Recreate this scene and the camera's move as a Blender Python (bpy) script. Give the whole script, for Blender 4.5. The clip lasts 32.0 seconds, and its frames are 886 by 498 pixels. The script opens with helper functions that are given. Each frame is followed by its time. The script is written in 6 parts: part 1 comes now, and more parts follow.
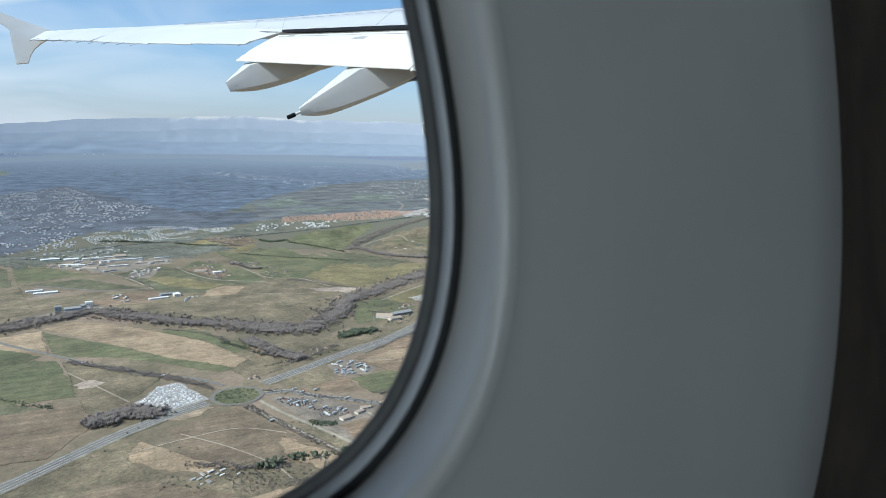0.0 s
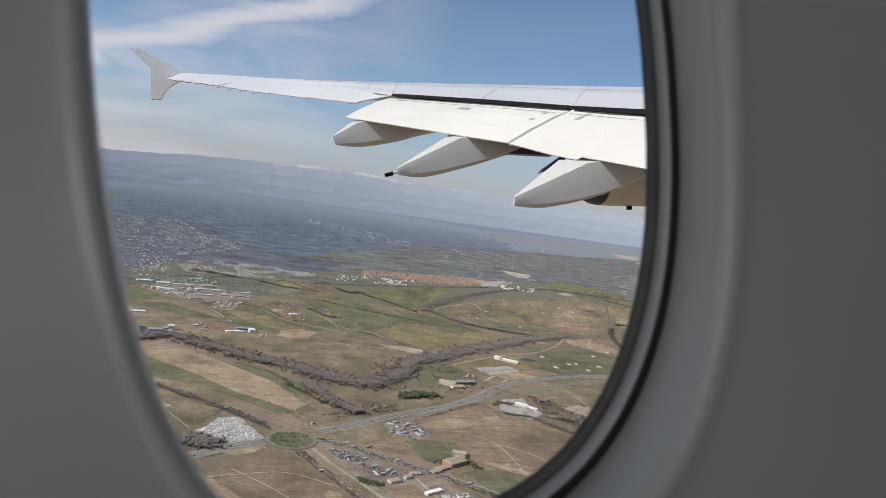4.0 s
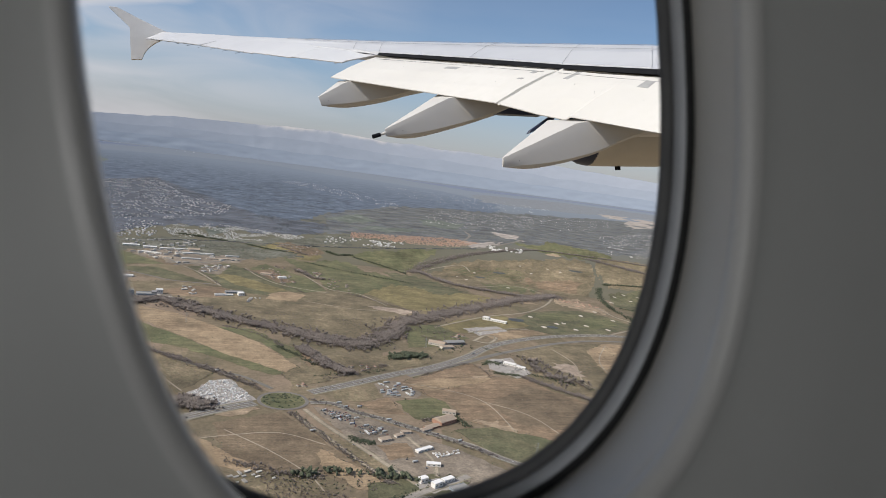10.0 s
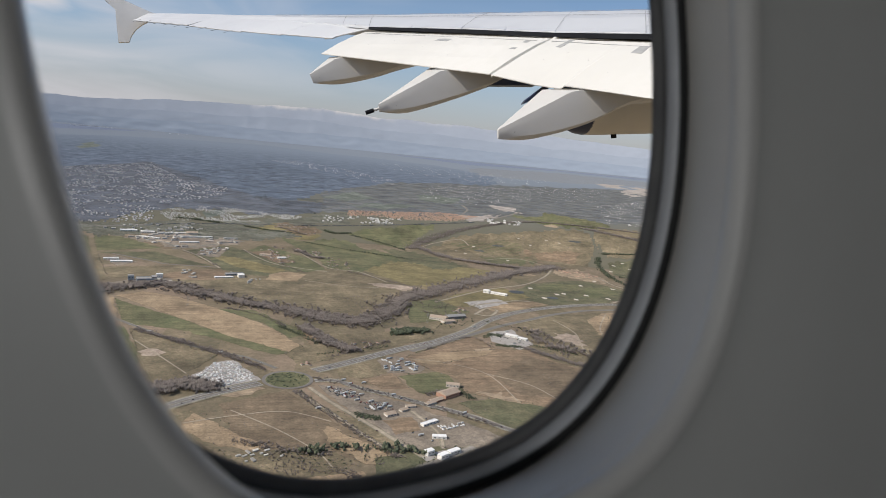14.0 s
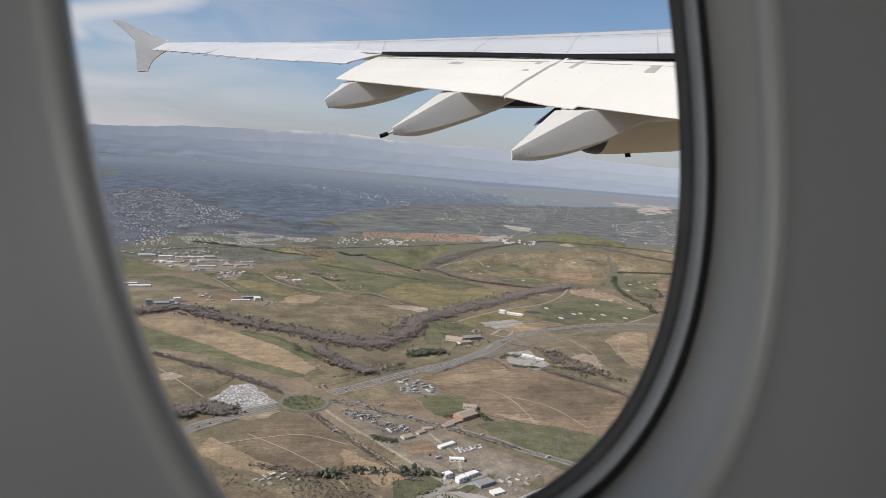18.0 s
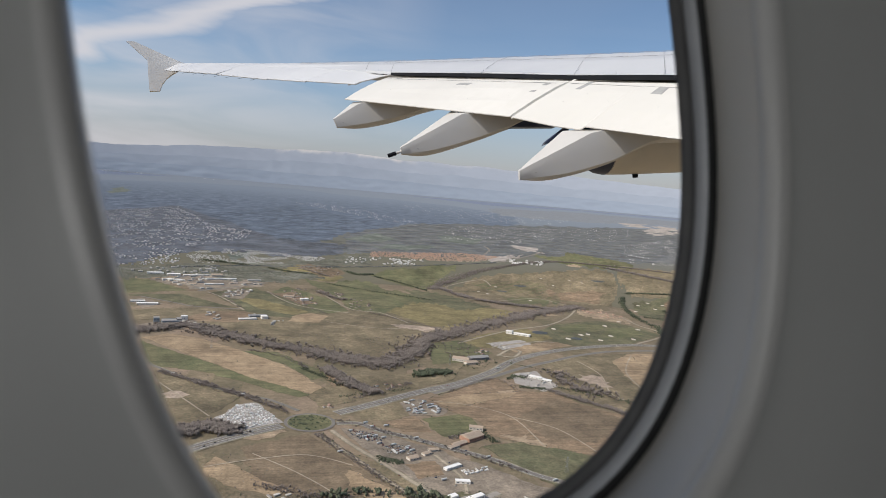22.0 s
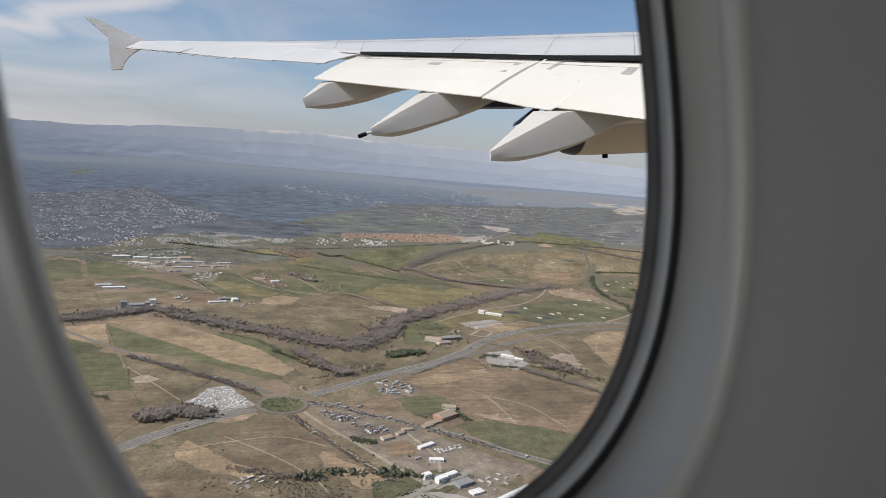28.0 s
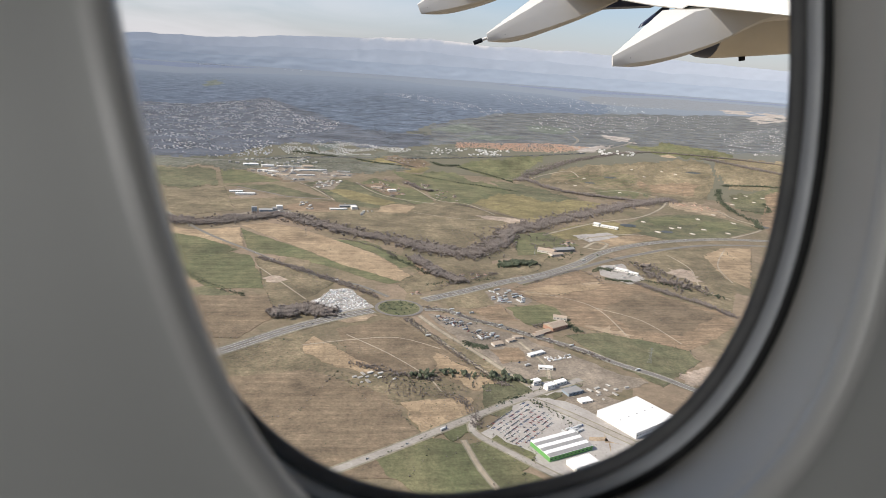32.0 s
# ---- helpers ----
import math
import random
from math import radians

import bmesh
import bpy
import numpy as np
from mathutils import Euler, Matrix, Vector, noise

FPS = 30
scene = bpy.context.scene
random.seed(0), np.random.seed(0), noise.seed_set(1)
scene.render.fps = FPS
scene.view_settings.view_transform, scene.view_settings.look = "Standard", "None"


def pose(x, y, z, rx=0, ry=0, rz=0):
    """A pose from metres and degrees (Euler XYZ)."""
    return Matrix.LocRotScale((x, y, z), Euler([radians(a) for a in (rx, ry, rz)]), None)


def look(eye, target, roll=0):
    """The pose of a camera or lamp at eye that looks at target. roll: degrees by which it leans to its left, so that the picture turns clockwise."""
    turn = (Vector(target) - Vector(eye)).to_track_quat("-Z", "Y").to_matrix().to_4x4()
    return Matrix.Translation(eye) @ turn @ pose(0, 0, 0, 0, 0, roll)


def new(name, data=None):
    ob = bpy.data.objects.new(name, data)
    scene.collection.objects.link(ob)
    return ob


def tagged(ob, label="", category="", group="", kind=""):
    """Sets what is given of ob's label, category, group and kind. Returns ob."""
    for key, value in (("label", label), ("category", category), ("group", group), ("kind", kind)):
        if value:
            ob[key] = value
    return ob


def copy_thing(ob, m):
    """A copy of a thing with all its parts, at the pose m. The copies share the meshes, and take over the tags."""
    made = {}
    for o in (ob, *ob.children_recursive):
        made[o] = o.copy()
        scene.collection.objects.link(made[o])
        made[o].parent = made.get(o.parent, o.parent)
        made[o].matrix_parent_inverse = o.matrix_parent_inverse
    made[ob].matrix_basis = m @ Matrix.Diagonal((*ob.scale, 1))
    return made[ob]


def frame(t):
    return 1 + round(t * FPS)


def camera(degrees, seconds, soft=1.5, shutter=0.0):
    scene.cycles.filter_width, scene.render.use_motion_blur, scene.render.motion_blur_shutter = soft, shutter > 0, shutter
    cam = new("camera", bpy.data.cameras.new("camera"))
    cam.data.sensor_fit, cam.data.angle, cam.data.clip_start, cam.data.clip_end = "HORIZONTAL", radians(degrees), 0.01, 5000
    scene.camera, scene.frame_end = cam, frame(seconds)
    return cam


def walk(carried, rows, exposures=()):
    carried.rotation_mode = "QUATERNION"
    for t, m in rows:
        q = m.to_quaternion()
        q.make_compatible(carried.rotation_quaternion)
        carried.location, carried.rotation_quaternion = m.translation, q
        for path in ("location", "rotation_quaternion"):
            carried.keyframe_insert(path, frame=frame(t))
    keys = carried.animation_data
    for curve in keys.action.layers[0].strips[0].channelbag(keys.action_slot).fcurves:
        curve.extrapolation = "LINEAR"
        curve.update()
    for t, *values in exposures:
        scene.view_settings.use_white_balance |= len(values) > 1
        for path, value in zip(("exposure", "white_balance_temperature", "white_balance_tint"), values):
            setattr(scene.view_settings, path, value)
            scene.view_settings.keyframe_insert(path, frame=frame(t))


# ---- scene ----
cam = camera(68.51, 32.0, soft=0.85)

PATH = [
    (0, pose(0.0217, -0.3143, 511.9713, 81.382, -0.649, -23.040)),
    (0.5, pose(-0.0186, -0.2996, 511.9606, 82.487, -5.311, -18.674)),
    (1, pose(-0.0379, -0.2999, 511.9436, 83.709, -8.481, -17.024)),
    (1.5, pose(-0.0491, -0.3010, 511.9513, 87.145, -9.263, -15.881)),
    (2, pose(-0.0544, -0.3044, 511.9546, 89.184, -9.516, -16.661)),
    (2.5, pose(-0.0547, -0.3024, 511.9507, 89.137, -9.142, -16.503)),
    (3, pose(-0.0528, -0.3010, 511.9460, 87.646, -8.431, -16.191)),
    (3.5, pose(-0.0493, -0.3079, 511.9463, 87.210, -8.091, -15.808)),
    (5.5, pose(-0.0487, -0.3072, 511.9471, 85.354, -7.358, -15.117)),
    (6, pose(-0.0543, -0.2985, 511.9477, 84.958, -7.538, -15.677)),
    (6.5, pose(-0.0560, -0.2927, 511.9498, 84.533, -7.163, -15.116)),
    (7, pose(-0.0573, -0.2881, 511.9509, 84.471, -7.070, -14.867)),
    (7.5, pose(-0.0545, -0.2949, 511.9512, 85.868, -7.704, -15.504)),
    (8, pose(-0.0584, -0.2920, 511.9517, 85.448, -7.685, -15.757)),
    (8.5, pose(-0.0531, -0.2977, 511.9469, 85.661, -7.068, -15.321)),
    (9, pose(-0.0561, -0.2955, 511.9442, 84.935, -7.502, -15.972)),
    (9.5, pose(-0.0527, -0.2974, 511.9466, 84.344, -7.954, -16.250)),
    (10, pose(-0.0552, -0.2934, 511.9491, 83.699, -7.449, -16.566)),
    (10.5, pose(-0.0532, -0.2969, 511.9491, 83.539, -7.247, -16.568)),
    (11, pose(-0.0535, -0.2978, 511.9477, 83.866, -6.891, -16.988)),
    (11.5, pose(-0.0493, -0.2977, 511.9505, 83.349, -7.264, -17.030)),
    (12, pose(-0.0523, -0.2925, 511.9548, 83.051, -6.864, -17.878)),
    (12.5, pose(-0.0521, -0.2915, 511.9506, 81.937, -6.643, -17.534)),
    (13, pose(-0.0534, -0.2903, 511.9465, 82.053, -7.172, -17.372)),
    (13.5, pose(-0.0517, -0.2886, 511.9451, 81.306, -6.927, -17.889)),
    (14, pose(-0.0463, -0.2850, 511.9425, 81.521, -5.492, -16.953)),
    (14.5, pose(-0.0494, -0.2856, 511.9492, 81.016, -5.517, -16.491)),
    (16.5, pose(-0.0618, -0.2864, 511.9466, 81.284, -4.627, -14.974)),
    (17, pose(-0.0598, -0.2864, 511.9526, 81.830, -4.731, -15.415)),
    (17.5, pose(-0.0577, -0.2846, 511.9539, 81.925, -4.513, -15.289)),
    (18, pose(-0.0558, -0.2840, 511.9580, 83.244, -4.604, -15.740)),
    (18.5, pose(-0.0505, -0.2862, 511.9548, 85.799, -5.165, -16.872)),
    (19, pose(-0.0473, -0.2886, 511.9542, 85.550, -5.583, -17.291)),
    (19.5, pose(-0.0503, -0.2976, 511.9576, 86.978, -6.326, -17.555)),
    (20, pose(-0.0502, -0.3031, 511.9615, 85.812, -6.110, -17.725)),
    (20.5, pose(-0.0530, -0.2944, 511.9610, 85.177, -5.509, -17.386)),
    (21, pose(-0.0495, -0.2888, 511.9606, 84.598, -4.901, -16.061)),
    (21.5, pose(-0.0528, -0.2855, 511.9550, 84.646, -4.921, -15.607)),
    (22, pose(-0.0514, -0.2846, 511.9505, 84.925, -4.870, -15.072)),
    (22.5, pose(-0.0546, -0.2798, 511.9505, 85.176, -5.384, -15.075)),
    (23, pose(-0.0536, -0.2812, 511.9518, 84.735, -6.424, -15.717)),
    (23.5, pose(-0.0523, -0.2716, 511.9434, 83.053, -5.871, -15.312)),
    (24, pose(-0.0499, -0.2665, 511.9365, 84.454, -6.227, -16.111)),
    (24.5, pose(-0.0502, -0.2743, 511.9399, 84.818, -5.508, -16.534)),
    (25, pose(-0.0503, -0.2843, 511.9467, 85.550, -5.584, -16.924)),
    (25.5, pose(-0.0514, -0.2824, 511.9464, 86.223, -5.854, -16.450)),
    (27.5, pose(-0.0563, -0.2781, 511.9527, 83.052, -5.454, -16.705)),
    (28, pose(-0.0459, -0.2776, 511.9598, 83.436, -4.692, -17.586)),
    (28.5, pose(-0.0478, -0.2831, 511.9762, 83.731, -4.957, -17.455)),
    (29, pose(-0.0503, -0.2898, 511.9913, 84.342, -4.303, -17.478)),
    (29.5, pose(-0.0344, -0.2855, 511.9888, 83.339, -2.509, -15.943)),
    (30, pose(-0.0213, -0.2799, 511.9853, 79.591, -0.839, -12.193)),
    (30.5, pose(-0.0239, -0.2774, 511.9844, 76.858, -1.377, -9.300)),
    (31, pose(-0.0275, -0.2734, 511.9830, 76.964, -3.389, -9.047)),
    (31.5, pose(-0.0369, -0.2707, 511.9828, 75.671, -3.078, -8.909)),
    (32, pose(-0.0451, -0.2717, 511.9808, 74.813, -3.843, -7.603)),
]
walk(cam, PATH, exposures=[(0, 0.38, 5600, 0), (0.5, 0.25, 5800, 3), (1.2, 0.08, 6100, 7), (2.5, 0.0, 6250, 9), (5.5, 0.0, 6500, 10), (29.0, 0.0, 6500, 10), (30.5, 0.26, 6480, 10), (32, 0.40, 6600, 10)])

# a small phone lens, focused far away: the window's edge is soft
cam.data.dof.use_dof = True
cam.data.dof.focus_distance = 600.0
cam.data.dof.aperture_fstop = 10.0

HEIGHT = 512.0          # eye above the ground
# the aircraft climbs nose up and banks a little; x forward, y outwards, z up in its own axes
PLANE = Matrix(((0.98528, 0.0, -0.17095, 0), (0.01795, 0.99447, 0.10346, 0),
                (0.17001, -0.105, 0.97983, HEIGHT), (0, 0, 0, 1)))

# ---------------------------------------------------------------- world, sun
SUN_TO = Vector((-0.75, -0.125, 0.63)).normalized()
FEATHER = (0.351, 0.216, -0.911)
world = bpy.data.worlds.new("sky")
scene.world = world
world.use_nodes = True
wt = world.node_tree
for nd in list(wt.nodes):
    wt.nodes.remove(nd)


def link(tree, a, b):
    tree.links.new(a, b)


w_out = wt.nodes.new("ShaderNodeOutputWorld")
w_bg = wt.nodes.new("ShaderNodeBackground")
w_sky = wt.nodes.new("ShaderNodeTexSky")
w_sky.sky_type, w_sky.sun_disc = "NISHITA", False
w_sky.sun_elevation = math.asin(SUN_TO.z)
w_sky.sun_rotation = math.atan2(SUN_TO.x, SUN_TO.y)
w_sky.altitude, w_sky.air_density, w_sky.dust_density, w_sky.ozone_density = 900, 1.0, 0.4, 2.2
w_bg.inputs["Strength"].default_value = 0.105
w_co = wt.nodes.new("ShaderNodeTexCoord")
# thin cirrus: long streaks of noise, drawn on the vault
w_map = wt.nodes.new("ShaderNodeMapping")
w_map.inputs["Rotation"].default_value = (0.1, 0.30, 0.1)
w_map.inputs["Scale"].default_value = (2.0, 1.6, 8.0)
w_n1 = wt.nodes.new("ShaderNodeTexNoise")
w_n1.inputs["Scale"].default_value, w_n1.inputs["Detail"].default_value = 1.7, 6.0
w_n1.inputs["Roughness"].default_value, w_n1.inputs["Distortion"].default_value = 0.48, 0.7
w_r1 = wt.nodes.new("ShaderNodeMapRange")
w_r1.inputs[1].default_value, w_r1.inputs[2].default_value = 0.40, 0.70
w_r1.inputs[3].default_value, w_r1.inputs[4].default_value = 0.0, 0.95
w_mx = wt.nodes.new("ShaderNodeMix")
w_mx.data_type = "RGBA"
w_mx.inputs["B"].default_value = (6.15, 6.1, 6.45, 1)
# more cloud towards the tail than towards the nose
w_sep = wt.nodes.new("ShaderNodeSeparateXYZ")
w_rx = wt.nodes.new("ShaderNodeMapRange")
w_rx.inputs[1].default_value, w_rx.inputs[2].default_value = -0.28, 0.24
w_rx.inputs[3].default_value, w_rx.inputs[4].default_value = 1.0, 0.06
w_mul = wt.nodes.new("ShaderNodeMath")
w_mul.operation = "MULTIPLY"
link(wt, w_co.outputs["Generated"], w_map.inputs["Vector"])
link(wt, w_map.outputs[0], w_n1.inputs["Vector"])
link(wt, w_n1.outputs[0], w_r1.inputs[0])
link(wt, w_co.outputs["Generated"], w_sep.inputs[0])
link(wt, w_sep.outputs[0], w_rx.inputs[0])
link(wt, w_r1.outputs[0], w_mul.inputs[0])
link(wt, w_rx.outputs[0], w_mul.inputs[1])
# one long bright feather of cirrus, frayed along its length
w_dot = wt.nodes.new("ShaderNodeVectorMath")
w_dot.operation = "DOT_PRODUCT"
w_dot.inputs[1].default_value = FEATHER
w_fn = wt.nodes.new("ShaderNodeMath")
w_fn.operation = "MULTIPLY_ADD"
w_fn.inputs[1].default_value = 0.10
w_band = wt.nodes.new("ShaderNodeMapRange")
w_band.interpolation_type = "SMOOTHSTEP"
w_band.inputs[1].default_value, w_band.inputs[2].default_value = 0.0, 0.030
w_band.inputs[3].default_value, w_band.inputs[4].default_value = 0.9, 0.0
w_abs = wt.nodes.new("ShaderNodeMath")
w_abs.operation = "ABSOLUTE"
w_ctr = wt.nodes.new("ShaderNodeMath")
w_ctr.inputs[1].default_value = -0.031
w_end = wt.nodes.new("ShaderNodeMapRange")
w_end.inputs[1].default_value, w_end.inputs[2].default_value = 0.05, 0.19
w_end.inputs[3].default_value, w_end.inputs[4].default_value = 1.0, 0.0
w_fm = wt.nodes.new("ShaderNodeMath")
w_fm.operation = "MULTIPLY"
w_max = wt.nodes.new("ShaderNodeMath")
w_max.operation = "MAXIMUM"
link(wt, w_co.outputs["Generated"], w_dot.inputs[0])
link(wt, w_n1.outputs[0], w_fn.inputs[0])
link(wt, w_dot.outputs["Value"], w_fn.inputs[2])
link(wt, w_fn.outputs[0], w_ctr.inputs[0])
link(wt, w_ctr.outputs[0], w_abs.inputs[0])
link(wt, w_abs.outputs[0], w_band.inputs[0])
link(wt, w_sep.outputs[0], w_end.inputs[0])
link(wt, w_band.outputs[0], w_fm.inputs[0])
link(wt, w_end.outputs[0], w_fm.inputs[1])
link(wt, w_mul.outputs[0], w_max.inputs[0])
link(wt, w_fm.outputs[0], w_max.inputs[1])
link(wt, w_max.outputs[0], w_mx.inputs["Factor"])
w_hz = wt.nodes.new("ShaderNodeMix")
w_hz.data_type = "RGBA"
w_hz.inputs["B"].default_value = (3.42, 3.3, 3.62, 1)
w_rz = wt.nodes.new("ShaderNodeMapRange")
w_rz.interpolation_type = "SMOOTHSTEP"
w_rz.inputs[1].default_value, w_rz.inputs[2].default_value = -0.02, 0.19
w_rz.inputs[3].default_value, w_rz.inputs[4].default_value = 0.92, 0.0
link(wt, w_sep.outputs[2], w_rz.inputs[0])
link(wt, w_rz.outputs[0], w_hz.inputs["Factor"])
link(wt, w_sky.outputs[0], w_hz.inputs["A"])
link(wt, w_hz.outputs["Result"], w_mx.inputs["A"])
link(wt, w_mx.outputs["Result"], w_bg.inputs["Color"])
link(wt, w_bg.outputs[0], w_out.inputs[0])

sun_data = bpy.data.lights.new("sun", "SUN")
sun_data.energy, sun_data.angle, sun_data.color = 4.2, radians(0.6), (1.0, 0.937, 0.848)
sun = new("sun", sun_data)
sun.matrix_world = look(Vector((0, 0, 1100)) + SUN_TO * 100, (0, 0, 1100))

# daylight from the windows across the cabin
for wx in (-5.2, -4.2, -3.2, -2.2, -1.2, -0.2, 0.8):
    ld = bpy.data.lights.new("far_window_light", "AREA")
    ld.shape, ld.size, ld.size_y, ld.energy, ld.color = "RECTANGLE", 0.3, 0.42, 3.5 if wx > -1.5 else 6.2, (0.98, 0.98, 0.97)
    lo = new("far_window_light", ld)
    lo.matrix_world = PLANE @ look((wx, -3.2, 0.05), (wx, 0, -0.1))


# ---------------------------------------------------------------- materials
def material(name, c1, c2, rough=0.6, metal=0.0, scale=5.0, fine=60.0, bump=0.0, mix_lo=0.35, mix_hi=0.65, spec=0.5,
             c3=None, stretch=(1, 1, 1), glow=0.0, island=0.0, mottle=0.0, far=False, furrow=None):
    mat = bpy.data.materials.new(name)
    mat.use_nodes = True
    nt = mat.node_tree
    bsdf = nt.nodes["Principled BSDF"]
    geo = nt.nodes.new("ShaderNodeNewGeometry")
    mp = nt.nodes.new("ShaderNodeMapping")
    mp.inputs["Scale"].default_value = stretch
    where = geo.outputs["Position"]
    if far:
        land = nt.nodes.new("ShaderNodeAttribute")
        land.attribute_name = "land"
        where = land.outputs["Vector"]
    link(nt, where, mp.inputs["Vector"])
    n1 = nt.nodes.new("ShaderNodeTexNoise")
    n1.inputs["Scale"].default_value, n1.inputs["Detail"].default_value = scale, 6
    n2 = nt.nodes.new("ShaderNodeTexNoise")
    n2.inputs["Scale"].default_value, n2.inputs["Detail"].default_value = fine, 4
    link(nt, mp.outputs[0], n1.inputs["Vector"])
    link(nt, mp.outputs[0], n2.inputs["Vector"])
    mr = nt.nodes.new("ShaderNodeMapRange")
    mr.inputs[1].default_value, mr.inputs[2].default_value = mix_lo, mix_hi
    link(nt, n1.outputs[0], mr.inputs[0])
    mx = nt.nodes.new("ShaderNodeMix")
    mx.data_type = "RGBA"
    mx.inputs["A"].default_value, mx.inputs["B"].default_value = (*c1, 1), (*c2, 1)
    link(nt, mr.outputs[0], mx.inputs["Factor"])
    col = mx.outputs["Result"]
    m2 = nt.nodes.new("ShaderNodeMix")
    m2.data_type = "RGBA"
    m2.inputs["B"].default_value = (*(c3 or [0.5 * (a + b) for a, b in zip(c1, c2)]), 1)
    mr2 = nt.nodes.new("ShaderNodeMapRange")
    mr2.inputs[1].default_value, mr2.inputs[2].default_value = 0.42, 0.68
    mr2.inputs[4].default_value = 0.75
    link(nt, n2.outputs[0], mr2.inputs[0])
    link(nt, mr2.outputs[0], m2.inputs["Factor"])
    link(nt, col, m2.inputs["A"])
    col = m2.outputs["Result"]
    if island:
        hsv = nt.nodes.new("ShaderNodeHueSaturation")
        mi = nt.nodes.new("ShaderNodeMapRange")
        mi.inputs[3].default_value, mi.inputs[4].default_value = 1 - island, 1 + island
        link(nt, geo.outputs["Random Per Island"], mi.inputs[0])
        link(nt, mi.outputs[0], hsv.inputs["Value"])
        link(nt, col, hsv.inputs["Color"])
        col = hsv.outputs[0]
    if mottle:
        # clods, tufts and trodden spots: two finer grains that lighten and darken the soil
        for freq, amount in ((0.004, 1.25), (0.012, 0.8), (0.045, 0.8), (0.2, 0.95)):
            n3 = nt.nodes.new("ShaderNodeTexNoise")
            n3.inputs["Scale"].default_value, n3.inputs["Detail"].default_value, n3.inputs["Roughness"].default_value = freq, 5, 0.7
            link(nt, where, n3.inputs["Vector"])
            m3 = nt.nodes.new("ShaderNodeMapRange")
            m3.inputs[1].default_value, m3.inputs[2].default_value = 0.32, 0.68
            m3.inputs[3].default_value, m3.inputs[4].default_value = 1 - mottle * amount, 1 + mottle * amount
            hs = nt.nodes.new("ShaderNodeHueSaturation")
            link(nt, n3.outputs[0], m3.inputs[0])
            link(nt, m3.outputs[0], hs.inputs["Value"])
            link(nt, col, hs.inputs["Color"])
            col = hs.outputs[0]
    if furrow:
        # tractor lines: a long, narrow grain laid across the field
        turn, freq, amount = furrow
        fm = nt.nodes.new("ShaderNodeMapping")
        fm.inputs["Rotation"].default_value, fm.inputs["Scale"].default_value = (0, 0, radians(turn)), (freq * .04, freq, freq)
        fn = nt.nodes.new("ShaderNodeTexNoise")
        fn.inputs["Scale"].default_value, fn.inputs["Detail"].default_value, fn.inputs["Roughness"].default_value = 1.0, 4, .65
        fr = nt.nodes.new("ShaderNodeMapRange")
        fr.inputs[1].default_value, fr.inputs[2].default_value = .3, .7
        fr.inputs[3].default_value, fr.inputs[4].default_value = 1 - amount, 1 + amount
        fh = nt.nodes.new("ShaderNodeHueSaturation")
        link(nt, where, fm.inputs[0])
        link(nt, fm.outputs[0], fn.inputs["Vector"])
        link(nt, fn.outputs[0], fr.inputs[0])
        link(nt, fr.outputs[0], fh.inputs["Value"])
        link(nt, col, fh.inputs["Color"])
        col = fh.outputs[0]
    link(nt, col, bsdf.inputs["Base Color"])
    bsdf.inputs["Roughness"].default_value, bsdf.inputs["Metallic"].default_value = rough, metal
    bsdf.inputs["Specular IOR Level"].default_value = spec
    if bump:
        bp = nt.nodes.new("ShaderNodeBump")
        bp.inputs["Strength"].default_value, bp.inputs["Distance"].default_value = 0.5, bump
        link(nt, n2.outputs[0], bp.inputs["Height"])
        link(nt, bp.outputs[0], bsdf.inputs["Normal"])
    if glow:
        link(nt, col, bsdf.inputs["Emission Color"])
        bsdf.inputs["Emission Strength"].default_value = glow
    return mat


M_LINING = material("moulded_lining", (0.51, 0.52, 0.51), (0.47, 0.48, 0.47), 0.36, scale=9, fine=900, bump=0.00012)
# glossier than the lining, and paler to paint in the lip's highlight
M_LIP = material("highlit_lip_plastic", (0.60, 0.60, 0.59), (0.56, 0.56, 0.55), 0.28, scale=9, fine=900, bump=0.0001, spec=0.7)
M_REVEAL = material("reveal_plastic", (0.62, 0.605, 0.57), (0.58, 0.565, 0.53), 0.34, scale=14, fine=900, bump=0.0001)
M_SEAL = material("grey_rubber_seal", (0.07, 0.07, 0.075), (0.10, 0.10, 0.10), 0.5, scale=60, fine=700, bump=0.0002)
M_RING = material("grey_retainer_ring", (0.50, 0.52, 0.55), (0.44, 0.455, 0.48), 0.25, scale=40, fine=600, bump=0.0001)
M_GASKET = material("black_gasket", (0.012, 0.012, 0.013), (0.02, 0.02, 0.02), 0.55, scale=60, fine=700, bump=0.0002)
M_CURTAIN = material("dark_brown_fabric", (0.035, 0.027, 0.022), (0.06, 0.047, 0.038), 0.9, scale=30, fine=800, bump=0.002, stretch=(1, 1, 0.4))
M_DARKGAP = material("panel_gap", (0.015, 0.015, 0.015), (0.02, 0.02, 0.02), 0.8, scale=20, fine=200)
M_CABIN = material("cabin_panel", (0.42, 0.41, 0.39), (0.36, 0.36, 0.35), 0.6, scale=2, fine=300)
M_CEILING = material("white_ceiling_panel", (0.82, 0.82, 0.80), (0.76, 0.76, 0.75), 0.6, scale=2, fine=300)
M_CARPET = material("cabin_carpet", (0.05, 0.05, 0.07), (0.08, 0.08, 0.1), 0.95, scale=8, fine=500, bump=0.002)
M_SKIN = material("wing_grey_paint", (0.60, 0.61, 0.62), (0.53, 0.54, 0.56), 0.38, scale=0.35, fine=3.0, c3=(0.57, 0.58, 0.60), stretch=(0.5, 1, 1))
